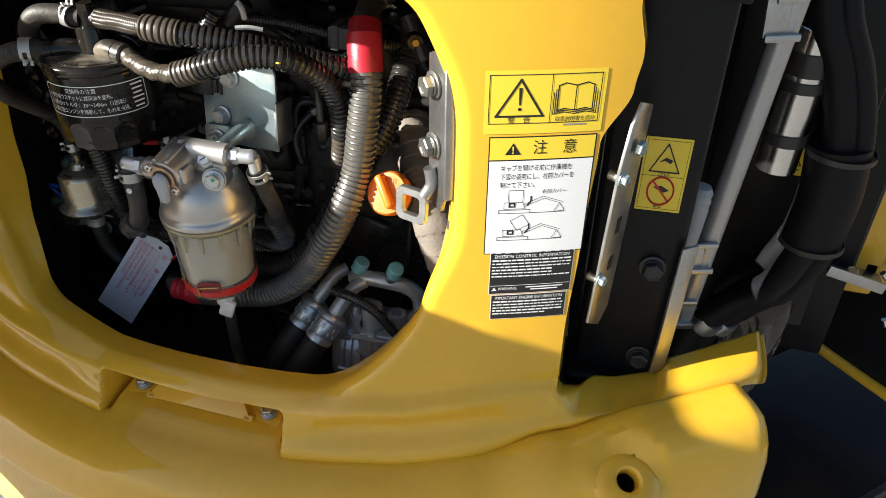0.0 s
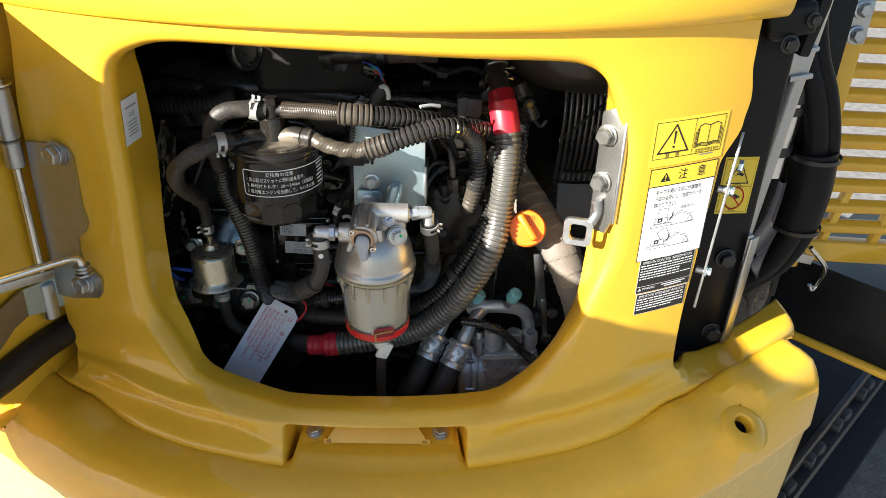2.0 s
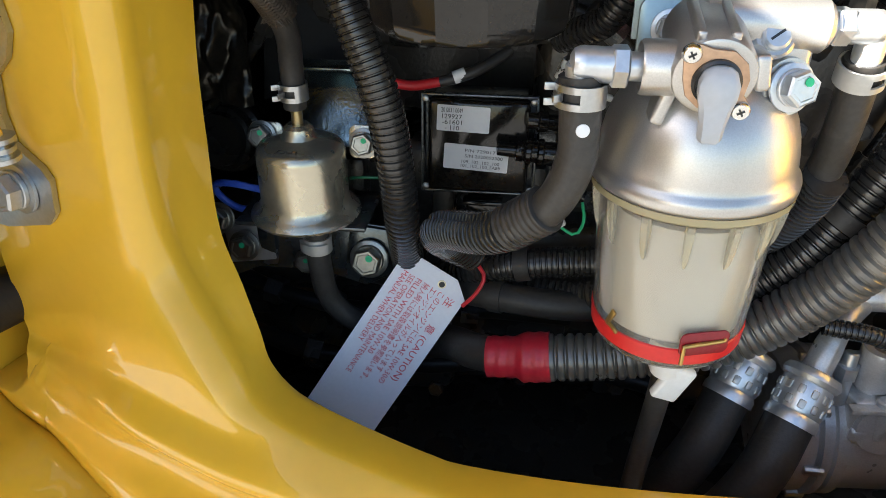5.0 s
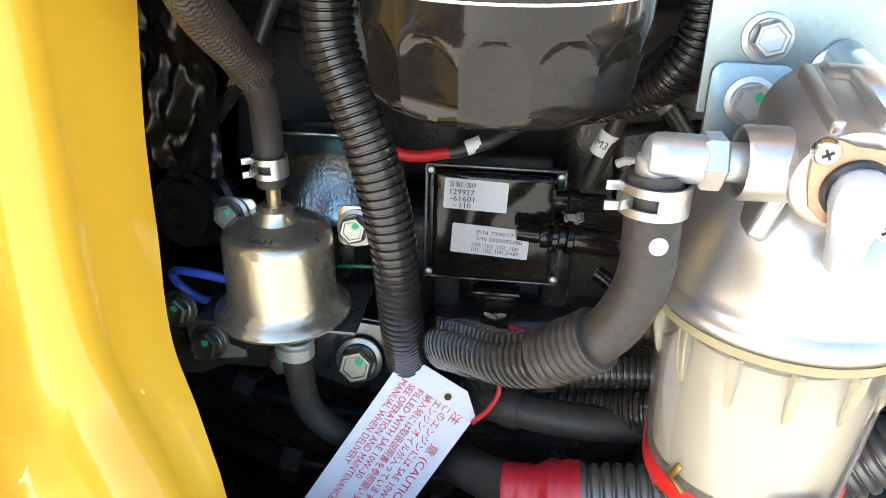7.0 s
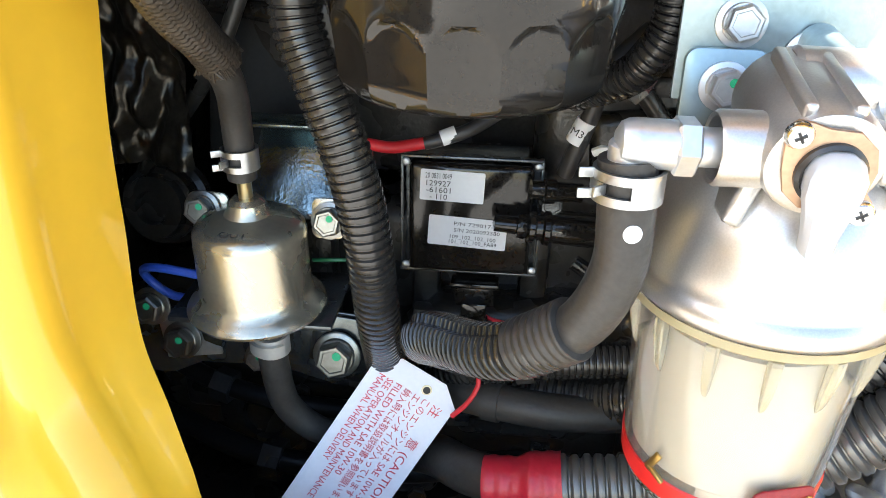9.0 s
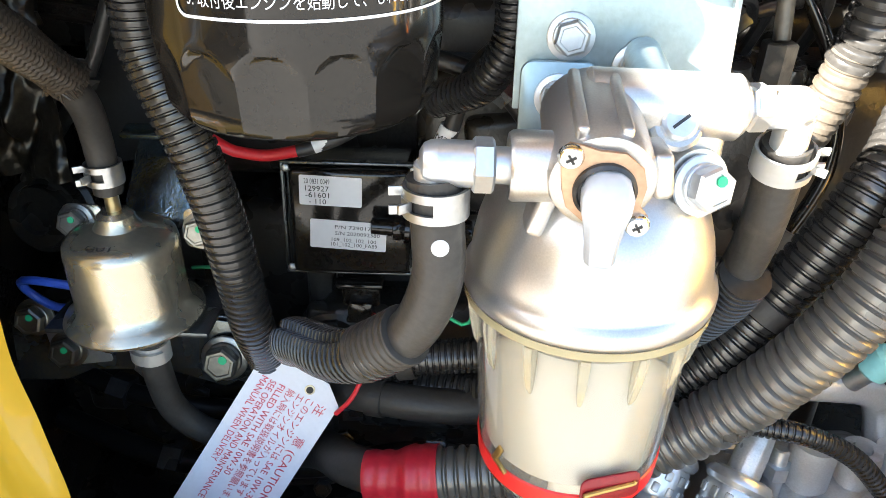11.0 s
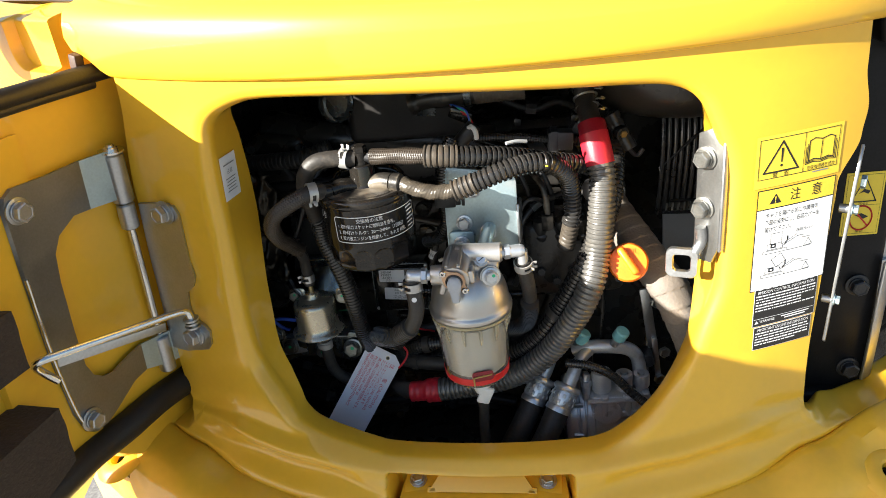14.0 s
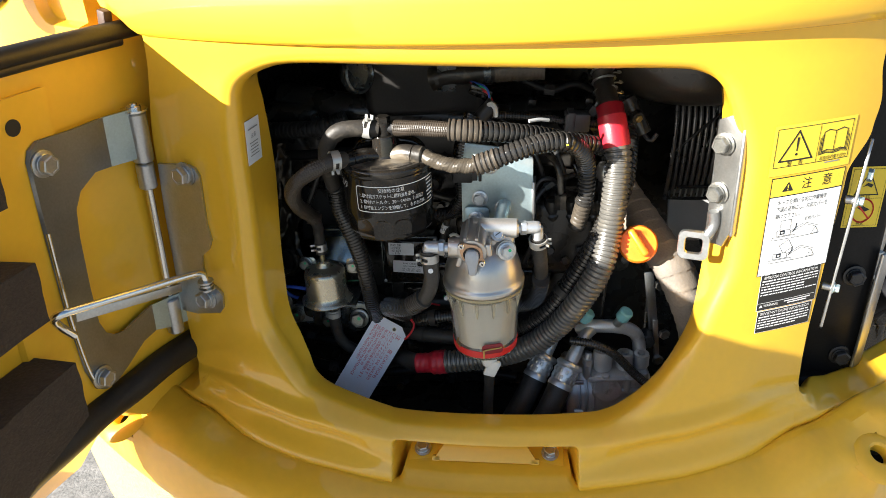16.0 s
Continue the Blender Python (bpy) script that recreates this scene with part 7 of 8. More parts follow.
t = thing("sensor_harness", (0.06, 0.18, 1.21), "thin corrugated sensor harness with a black connector", "harness")
part("conduit", loom([(0.005, 0.168, 1.228), (0.03, 0.172, 1.2265), (0.06, 0.178, 1.222), (0.088, 0.183, 1.216)], 0.0052, 0.003, 0.0008, 14), LOOM, t)
part("connector", merged(box((0.028, 0.02, 0.021), pose(0.101, 0.185, 1.215, 0, 4, 4), 0.002), box((0.008, 0.023, 0.024), pose(0.094, 0.185, 1.2155, 0, 4, 4), 0.001)), material("dark_grey_plastic", (0.07, 0.07, 0.072), 0.4, var=0.1), t, "dark grey connector")
part("tail", loom([(0.115, 0.187, 1.213), (0.13, 0.189, 1.21), (0.15, 0.20, 1.205)], 0.0065, 0.003, 0.001, 14), LOOM, t)
part("plug", rod((-0.012, 0.165, 1.222), (0.008, 0.170, 1.243), 0.0085), BLACKPLASTIC, t)
part("sleeve", tube([(0.0, 0.166, 1.240), (0.006, 0.160, 1.244), (0.010, 0.158, 1.238), (0.010, 0.16, 1.230)], 0.0028, 10), WHITEPLASTIC, t, "white wire sleeve")
for i, mat in enumerate((REDWIRE, REDWIRE, GREENMARK, BLUEWIRE)):
    part("wire", tube([(0.006 - 0.001 * i, 0.17, 1.245), (0.000, 0.176 - 0.001 * i, 1.252 + 0.002 * i), (-0.010, 0.18, 1.256 + 0.002 * i), (-0.02, 0.19, 1.262)], 0.0011, 8), mat, t)

t = thing("coolant_pipe", (0.02, 0.2, 1.27), "dark rubber coolant pipe along the top of the engine", "pipe")
part("pipe", tube([(-0.066, 0.203, 1.262), (-0.045, 0.2, 1.268), (-0.015, 0.2, 1.2695), (0.014, 0.2, 1.272)], lambda s, a: 0.0125 + (0.0012 if s < 0.01 else 0), 24, 0.002), DUSTCAP, t, "glossy dusty pipe stub")
part("sleeve", tube([(0.008, 0.2, 1.2715), (0.03, 0.2, 1.273), (0.064, 0.202, 1.273)], lambda s, a: 0.0138 + 0.0003 * math.sin(s * 1500), 24, 0.0012), DUSTLOOM, t, "dusty rubber sleeve")
part("ring_clamp", lathe([(0.0125, -0.004), (0.0148, -0.004), (0.0148, 0.004), (0.0125, 0.004)], facing((0.000, 0.2, 1.2705), (1, 0, 0.05)), 28, close=False), OILSTEEL, t)
part("stay", merged(box((0.022, 0.003, 0.045), pose(-0.047, 0.192, 1.272, 6, 4, 0), 0.001), box((0.022, 0.03, 0.003), pose(-0.047, 0.205, 1.294), 0.001)), OILSTEEL, t, "bent steel stay")
part("wire_connector", box((0.026, 0.014, 0.013), pose(-0.008, 0.184, 1.252, 0, 25, 0), 0.002), CANBLACK, t)

t = thing("cable_clamp_set", (0.13, 0.18, 1.24), "wire spring clamps round the cable end", "clamp")
for k in range(3):
    p = Vector((0.1315, 0.184, 1.2505)).lerp(Vector((0.1285, 0.197, 1.27)), k / 2)
    mm = facing(p, (0.15, -0.6, -0.8))
    loop = [mm @ Vector((0.0128 * math.cos(a), 0.0128 * math.sin(a), 0.0012 * a / 3)) for a in np.linspace(-0.6, 5.9, 16)]
    ring = part("ring", tube(loop, 0.0013, 8, 0.003), ZINC, t)
    part("tail", tube([loop[-1], mm @ Vector((0.0165, -0.003, 0.003)), mm @ Vector((0.021, -0.0045, 0.004)), mm @ Vector((0.0215, -0.001, 0.004)), mm @ Vector((0.017, 0.001, 0.003))], 0.001, 6, 0.003), GOLDZINC if k == 0 else ZINC, ring)

t = thing("brass_fitting", (0.17, 0.2, 1.2), "dark fitting with brass plug beside the cable", "fitting")
part("body", merged(rod((0.158, 0.205, 1.235), (0.178, 0.195, 1.195), 0.010), rod((0.165, 0.2, 1.218), (0.171, 0.188, 1.215), 0.008)), ENGINE, t)
part("plug", rod((0.1705, 0.189, 1.2155), (0.172, 0.186, 1.215), 0.0045, 6), OLDBRASS, t, "brass plug")
part("lead", tube([(0.175, 0.192, 1.20), (0.185, 0.185, 1.19), (0.192, 0.185, 1.198)], 0.0025, 10), DARKSTEEL, t)

t = thing("fuel_injection_pump", (0.11, 0.18, 1.08), "black injection pump with steel unions and bulb", "pump")
part("body", box((0.12, 0.06, 0.10), pose(0.11, 0.20, 1.07, 0, 0, 5), 0.012, 3), ENGINE, t)
for i in range(3):
    part("valve_holder", lathe([(0, 0), (0.0105, 0), (0.0105, 0.008), (0.0085, 0.010), (0.0085, 0.024), (0.006, 0.028), (0, 0.028)], facing((0.075 + 0.024 * i, 0.177, 1.098), (-0.06, -0.33, 0.94)), 20), ENGINE, t)
part("bulb", lathe([(0, -0.012), (0.008, -0.010), (0.0115, -0.003), (0.0115, 0.004), (0.008, 0.010), (0, 0.012)], pose(0.134, 0.158, 1.163), 28), ALU, t, "shiny metal bulb")
part("bulb_stem", merged(rod((0.134, 0.16, 1.125), (0.134, 0.158, 1.155), 0.0075), rod((0.134, 0.16, 1.138), (0.134, 0.16, 1.146), 0.0105, 6)), DARKSTEEL, t)
part("union", merged(rod((0.083, 0.152, 1.120), (0.0835, 0.152, 1.138), 0.0075, 6), rod((0.0835, 0.152, 1.138), (0.0825, 0.155, 1.160), 0.0036), tube([(0.0825, 0.155, 1.158), (0.078, 0.160, 1.172), (0.068, 0.175, 1.18)], 0.0036, 12)), DUSTCAP, t, "dusty pipe union")
part("thin_pipe", tube([(0.05, 0.165, 1.105), (0.052, 0.16, 1.135), (0.060, 0.16, 1.152), (0.072, 0.165, 1.152), (0.08, 0.18, 1.14)], 0.0026, 10), DARKSTEEL, t)
for i in range(7):
    p = (0.055 + 0.018 * i, 0.168 - 0.002 * (i % 3), 1.045 + 0.012 * (i % 2))
    bolt_head(t, p, (0, -1, 0.2), 0.005, DARKSTEEL, washer=False)

t = thing("wiring_conduit", (-0.04, 0.14, 1.13), "black corrugated conduit with a square connector", "conduit")
part("conduit", loom([(-0.016, 0.15, 1.235), (-0.026, 0.143, 1.215), (-0.030, 0.14, 1.19), (-0.0295, 0.14, 1.165), (-0.0292, 0.141, 1.1406), (-0.0354, 0.144, 1.1258), (-0.0435, 0.152, 1.1147), (-0.062, 0.17, 1.103)], 0.0085), LOOM, t)
part("connector", merged(box((0.023, 0.020, 0.024), pose(-0.0275, 0.137, 1.174, 0, 0, 0), 0.002), box((0.006, 0.006, 0.014), pose(-0.0135, 0.13, 1.172), 0.001), box((0.0035, 0.006, 0.016), pose(-0.0075, 0.13, 1.172), 0.001)), BLACKPLASTIC, t)

t = thing("heat_shield", (-0.27, 0.2, 1.08), "crumpled shiny black foil heat shield", "heat shield")
bm = bmesh.new()
grid = []
for i in range(41):
    col = []
    for k in range(61):
        x, z = -0.292 + 0.046 * i / 40, 1.055 + 0.14 * k / 60
        col.append(bm.verts.new((x, 0.178 + 0.014 * noise.noise((x * 55, z * 26, 0)) + 0.007 * noise.noise((x * 120, z * 60, 3)) + 0.002 * noise.noise((x * 260, z * 200, 6)), z)))
    grid.append(col)
for a, b in zip(grid, grid[1:]):
    for k in range(60):
        bm.faces.new((a[k], a[k + 1], b[k + 1], b[k]))
part("foil", bm, FOIL, t, smooth=60)
part("edge_band", tube([(-0.292, 0.175, 1.195), (-0.289, 0.172, 1.13), (-0.291, 0.176, 1.055)], 0.003, 8), BLACKPAINT, t, "black bound edge")

t = thing("side_hose", (-0.3, 0.25, 1.2), "ribbed dark hose along the side of the bay", "hose")
part("body", loom([(-0.30, 0.24, 1.19), (-0.25, 0.225, 1.196), (-0.21, 0.22, 1.2), (-0.18, 0.225, 1.21)], 0.011, 0.006, 0.001), RUBBER, t)
t = thing("black_pipe", (-0.25, 0.21, 1.16), "painted steel pipe across the bay", "pipe")
part("body", tube([(-0.31, 0.22, 1.165), (-0.24, 0.21, 1.168), (-0.16, 0.21, 1.172), (-0.12, 0.22, 1.17)], 0.0065, 14), BLACKPAINT, t)


# ---- the machine beside the cover ----
def build_post():
    t = thing("cab_post", (0.42, 0.14, 0.89), "black steel cab post with bolts and a silver strip", "post")
    u = Vector((1, 0.08, 0)).normalized()
    n = Vector((0.08, -1, 0)).normalized()
    c = Vector((0.4125, 0.146, 0))
    M = Matrix((u, Vector((0, 0, 1)), n)).transposed().to_4x4()

    def at(a, z, d=0.0):
        return c + u * a + n * d + Vector((0, 0, z))

    part("column", box((0.086, 0.47, 0.05), Matrix.Translation(at(-0.0095, 1.115, -0.025)) @ M, 0.006, 3), BLACKPAINT, t)
    part("foot", box((0.108, 0.020, 0.07), Matrix.Translation(at(-0.008, 0.891, -0.020)) @ M, 0.009, 4), BLACKPAINT, t)
    part("edge_strip", box((0.018, 0.155, 0.004), Matrix.Translation(at(0.034, 0.990, 0.004)) @ M @ pose(0, 0, 0, 0, 35, -2), 0.001), ZINC, t, "silver edge strip")
    for p in ((0.421, 0.132, 1.038), (0.423, 0.156, 0.927), (0.421, 0.125, 1.315)):
        a = (Vector(p) - c).dot(u)
        bolt_head(t, at(a, p[2], 0.001), n, 0.0085, DARKSTEEL)
    part("top_bracket", merged(box((0.052, 0.034, 0.05), Matrix.Translation(at(0.008, 1.328, 0.0)) @ M @ pose(0, 0, 0, 0, 0, 8), 0.006, 3), box((0.012, 0.06, 0.04), Matrix.Translation(at(0.036, 1.32, 0.0)) @ M @ pose(0, 0, 0, 0, 0, -10), 0.003, 2)), BLACKPAINT, t)
    bolt_head(t, at(0.027, 1.330, 0.025), (0.3, -1, 0), 0.0052, DARKSTEEL)
    bolt_head(t, at(0.008, 1.306, 0.026), n, 0.0065, DARKSTEEL)
    # warning sticker with crossed-out pictogram
    s = thing("warning_sticker", tuple(at(0.0, 1.11, 0.002)), "yellow pinch warning sticker with red prohibition ring", "sticker")
    S = Matrix.Translation(at(0.0005, 1.1355, 0.0008)) @ M @ Matrix.Diagonal((0.68, 0.84, 1, 1))
    part("sheet", plate(rounded(0.058, 0.086, 0.001, 2), 0.0005, S, 0), STICKER, s, smooth=0)
    def put(bm, lift):
        bmesh.ops.transform(bm, matrix=S @ Matrix.Translation((0, 0, lift)), verts=bm.verts[:])
        return bm
    ink = merged(stroke(triangle(0, 0.020, 0.037), 0.0016, True), stroke([(-0.026, -0.040), (0.026, -0.040), (0.026, 0.040), (-0.026, 0.040)], 0.0004, True), stroke([(-0.026, -0.001), (0.026, -0.001)], 0.0004), text_mesh("さわるな", 0.005, pose(0, 0.0012, 0), width=0.015), text_mesh("禁止", 0.005, pose(0, -0.037, 0), width=0.012),
                 flat([(-0.008, 0.015), (0.0, 0.021), (0.009, 0.018), (0.006, 0.014), (-0.001, 0.017)]), flat([(-0.010, -0.014), (0.0, -0.012), (0.011, -0.017), (0.004, -0.020), (-0.004, -0.017)]))
    part("print", put(ink, 0.0004), INK, s, smooth=0)
    ring = [(0.0165 * math.cos(a), -0.0185 + 0.0165 * math.sin(a)) for a in np.linspace(0, 2 * math.pi, 40, endpoint=False)]
    part("red_print", put(merged(stroke(ring, 0.0022, True), stroke([(-0.0115, -0.007), (0.0115, -0.030)], 0.0022)), 0.0007), SIGNRED, s, "red prohibition ring", smooth=0)
    return t


build_post()

t = thing("side_strap", (0.385, 0.092, 1.0), "thin zinc strap bolted between cover edge and post", "strap")
n = Vector((0.915, -0.40, -0.045)).normalized()
m = facing((0.3820, 0.098, 1.095), n)
part("strap", plate([(-0.019, -0.088), (0.004, -0.104), (0.017, -0.088), (0.018, 0.118), (-0.002, 0.126), (-0.012, 0.110), (-0.018, 0.070)], 0.003, m), ZINC, t)
part("slot", box((0.007, 0.016, 0.0006), m @ pose(0.0, 0.012, 0.0002), 0), INK, t, "dark slot")
part("slot", box((0.007, 0.014, 0.0006), m @ pose(0.0, -0.028, 0.0002), 0), INK, t, "dark slot")
for x, z in ((0.3795, 1.158), (0.3745, 1.056)):
    bolt_head(t, (x, 0.0850, z), n, 0.0042, BLUEZINC)
    part("spacer", rod((x - 0.0105, 0.0900, z), (x - 0.001, 0.0855, z), 0.0046), ZINC, t)
bolt_head(t, (0.3885, 0.096, 1.182), n, 0.006, BLUEZINC, washer=False)

t = thing("gas_strut", (0.49, 0.25, 0.9), "silver tube strut with welded clips", "strut")
a, b = Vector((0.5050, 0.2300, 1.400)), Vector((0.465, 0.230, 0.915))
part("tube", rod(a, b, 0.0108, 32, 0.002), STRUTGREY, t)
for u in (0.29, 0.80, 0.955):
    p = a.lerp(b, u)
    part("clip", merged(box((0.020, 0.004, 0.034), pose(p.x - 0.012, p.y - 0.0125, p.z, 0, -5, 12), 0.0015), box((0.030, 0.006, 0.007), pose(p.x - 0.004, p.y - 0.0140, p.z - 0.016, 0, -5, 12), 0.0018), box((0.026, 0.006, 0.006), pose(p.x - 0.003, p.y - 0.0140, p.z + 0.016, 0, -5, 12), 0.0018)), ZINC, t, smooth=40)
t = thing("cable_boot", (0.46, 0.18, 1.04), "grey rubber boot clipped beside the post", "boot")
part("boot", merged(lathe([(0, 0), (0.011, 0), (0.012, 0.01), (0.0125, 0.045), (0.0115, 0.052), (0.0125, 0.055), (0.011, 0.06), (0.012, 0.064), (0.009, 0.07), (0, 0.072)], pose(0.447, 0.195, 1.035, 0, 4, 0), 28)), GREYPLASTIC, t)


def build_side():
    t = thing("hydraulic_cylinder", (0.535, 0.33, 1.07), "chromed hydraulic cylinder with black bands", "cylinder")
    part("barrel", rod((0.5395, 0.33, 1.225), (0.534, 0.33, 1.070), 0.021, 32), STEEL, t)
    for z, h in ((1.190, 0.012), (1.167, 0.006), (1.109, 0.007)):
        x = 0.534 + 0.0355 * (z - 1.070)
        part("band", rod((x, 0.33, z + h), (x, 0.33, z - h), 0.0225, 32), BLACKPLASTIC, t)
    for k, (dx, dy, r) in enumerate(((0.0, 0.0, 0.018), (0.014, 0.03, 0.017), (-0.004, 0.045, 0.016), (0.020, -0.004, 0.011))):
        t = thing("hydraulic_hose", (0.6 + dx, 0.36 + dy, 0.9), "thick black hydraulic hose bent behind the post", "hose", "hydraulic hoses")
        part("body", tube([(0.515 + dx, 0.335 + dy, 1.40), (0.524 + dx, 0.328 + dy, 1.30), (0.5380 + dx, 0.320 + dy, 1.242), (0.5635 + dx, 0.320 + dy, 1.190), (0.5840 + dx, 0.320 + dy, 1.126), (0.5915 + dx, 0.320 + dy, 1.0615), (0.5885 + dx, 0.320 + dy, 0.9885), (0.5695 + dx, 0.330 + dy, 0.921), (0.538 + dx, 0.360 + dy, 0.862), (0.505 + dx, 0.42 + dy, 0.75), (0.50 + dx, 0.44 + dy, 0.615)], r, 20, 0.008), HOSEBLACK, t)
        part("ferrule", lathe([(0, 0), (r + 0.002, 0), (r + 0.003, 0.006), (r + 0.001, 0.03), (0, 0.03)], facing((0.516 + dx, 0.40 + dy, 0.79), (0.28, -0.45, 0.85)), 24), ZINC, t, "zinc hose ferrule")
        if k == 0:
            first = t
    t = first
    part("guard_sleeve", tube([(0.588, 0.325, 1.11), (0.594, 0.325, 1.05), (0.590, 0.326, 0.985)], 0.032, 28), HOSEBLACK, t, "black sleeve tied round the hoses")
    for z in (1.10, 0.99):
        part("tie", lathe([(0.0335, -0.003), (0.035, -0.003), (0.035, 0.003), (0.0335, 0.003)], pose(0.5915, 0.325, z), 28, close=False), BLACKPLASTIC, t)
    bm = bmesh.new()
    grid = []
    for i in range(37):
        col = []
        for k in range(25):
            a, v = 2 * math.pi * i / 36, k / 24
            r = 0.036 + 0.015 * noise.noise((2 * math.cos(a), 2 * math.sin(a), v * 3)) + 0.003 * noise.noise((6 * math.cos(a), 6 * math.sin(a), v * 7))
            r *= 0.75 + 0.5 * math.sin(math.pi * min(v + 0.15, 1))
            col.append(bm.verts.new((0.580 + r * math.cos(a), 0.42 + r * math.sin(a), 0.92 - 0.24 * v)))
        grid.append(col)
    for a, b in zip(grid, grid[1:]):
        for k in range(24):
            bm.faces.new((a[k], a[k + 1], b[k + 1], b[k]))
    part("film", bm, FILM, t, "crumpled clear plastic film", smooth=80)
    slab("undercarriage_frame", (0.9, 1.2, 0.36), (0.566, 1.343, 0.24, 0, 0, -45), BLACKPAINT, label="black undercarriage frame behind the flap")
    slab("bulkhead", (0.34, 0.02, 0.95), (0.56, 0.60, 1.10), BLACKPAINT, label="black steel bulkhead beside the hoses")
    slab("chassis", (1.1, 1.2, 0.14), (0.05, 0.95, 0.55), BLACKPAINT, label="black upper frame under the body")
    slab("side_plate", (0.16, 0.008, 0.50), (0.555, 0.408, 1.06), BLACKPAINT, label="black steel plate behind the post")
    s = thing("small_sticker", (0.565, 0.402, 1.05), "small yellow warning sticker on the black plate", "sticker")
    q = facing((0.5640, 0.4032, 1.049), (0, -1, 0))
    part("sheet", plate(rounded(0.042, 0.040, 0.002, 2), 0.0006, q, 0), STICKER, s, smooth=0)
    sign = merged(stroke(triangle(-0.001, 0.003, 0.022), 0.0012, True), flat([(-0.006, 0.000), (0.0, 0.004), (0.006, 0.001), (0.001, -0.001)]), box((0.020, 0.0012, 0.0002), pose(0, -0.0125, 0), 0))
    bmesh.ops.transform(sign, matrix=q @ Matrix.Translation((0, 0, 0.0007)), verts=sign.verts[:])
    part("print", sign, INK, s, "black warning triangle", smooth=0)
    # grille door standing open
    g = thing("grille_door", (0.80, 0.62, 0.76), "open yellow side door with rows of slots", "door")
    part("left_stile", box((0.045, 0.03, 0.62), pose(0.805, 0.62, 1.055), 0.006, 3), YELLOW, g)
    part("bottom_rail", box((0.60, 0.03, 0.045), pose(1.10, 0.62, 0.770, 0, 3, 0), 0.006, 3), YELLOW, g)
    part("top_rail", box((0.60, 0.03, 0.06), pose(1.10, 0.62, 1.37), 0.006, 3), YELLOW, g)
    for i in range(12):
        part("slat", box((0.58, 0.024, 0.021), pose(1.11, 0.62, 0.825 + 0.043 * i, 25, 2, 0), 0.005, 3), YELLOW, g)
    for i in range(5):
        part("divider", box((0.016, 0.018, 0.14), pose(0.875 + 0.10 * i, 0.622, 0.845, 0, 12, 0), 0.004, 2), YELLOW, g)
    part("hinge_plate", merged(box((0.075, 0.005, 0.07), pose(0.775, 0.585, 1.225, 0, 0, -8), 0.002), rod((0.742, 0.59, 1.26), (0.742, 0.59, 1.19), 0.014)), ZINC, g)
    for z in (1.245, 1.205):
        bolt_head(g, (0.795, 0.578, z), (0, -1, 0.1), 0.010)
    part("edge_rubber", tube([(0.783, 0.60, 1.40), (0.783, 0.60, 1.1), (0.783, 0.605, 0.78)], 0.008, 12), RUBBER, g)
    g.location.x -= 0.055
    t = thing("door_latch", (0.76, 0.59, 0.80), "zinc latch tray with wire hook", "latch")
    part("tray", merged(box((0.085, 0.05, 0.004), pose(0.772, 0.59, 0.825, 0, 12, 0), 0.001), box((0.085, 0.004, 0.018), pose(0.772, 0.565, 0.828, 0, 12, 0), 0.001)), ZINC, t)
    part("hook", tube([(0.80, 0.56, 0.85), (0.845, 0.57, 0.80), (0.858, 0.60, 0.745), (0.85, 0.60, 0.73), (0.843, 0.60, 0.742)], 0.0045, 12), STEEL, t)
    bolt_head(t, (0.765, 0.575, 0.829), (0, -0.3, 1), 0.008)
    t.location += Vector((-0.040, 0.0, -0.032))
    # flap, track and track frame
    t = thing("rubber_flap", (0.95, 0.66, 0.5), "black rubber flap below the grille door", "flap")
    bm = bmesh.new()
    grid = [[bm.verts.new((0.70 + 0.75 * i / 30, 0.737 - 0.75 * i / 30 + 0.01 * noise.noise((i * 0.2, k * 0.2, 0)), 0.745 - 0.17 * k / 10)) for k in range(11)] for i in range(31)]
    for a, b in zip(grid, grid[1:]):
        for k in range(10):
            bm.faces.new((a[k], a[k + 1], b[k + 1], b[k]))
    part("sheet", bm, BLACKPAINT, t, smooth=60)
    part("edge", tube([(0.70, 0.733, 0.572), (1.05, 0.383, 0.572), (1.45, -0.017, 0.572)], 0.010, 12), YELLOW, t, "yellow painted lower edge")
    tr = thing("crawler_track", (0.80, 1.1, 0.0), "black rubber crawler track with thick lugs", "track")
    def loop(s):
        """A place on the track's side outline, s from 0 to 1."""
        L, R = 1.3, 0.205
        per = 2 * L + 2 * math.pi * R
        d = s * per
        if d < L:
            return 0.48 + d, 0.42, 0.0
        d -= L
        if d < math.pi * R:
            a = d / R
            return 0.48 + L + R * math.sin(a), 0.215 + R * math.cos(a), -a
        d -= math.pi * R
        if d < L:
            return 0.48 + L - d, 0.01, math.pi
        d -= L
        a = d / R
        return 0.48 - R * math.sin(a), 0.215 - R * math.cos(a), math.pi - a
    bm = bmesh.new()
    cols = []
    for i in range(120):
        y, z, a = loop(i / 120)
        nn = Vector((0, math.sin(-a), math.cos(a)))
        cols.append([bm.verts.new(Vector((x, y, z)) - nn * d) for x, d in ((0.63, 0.03), (0.63, 0.0), (0.97, 0.0), (0.97, 0.03))])
    for i in range(120):
        a, b = cols[i], cols[(i + 1) % 120]
        for k in range(4):
            bm.faces.new((a[k], a[(k + 1) % 4], b[(k + 1) % 4], b[k]))
    part("belt", bm, TYRE, tr)
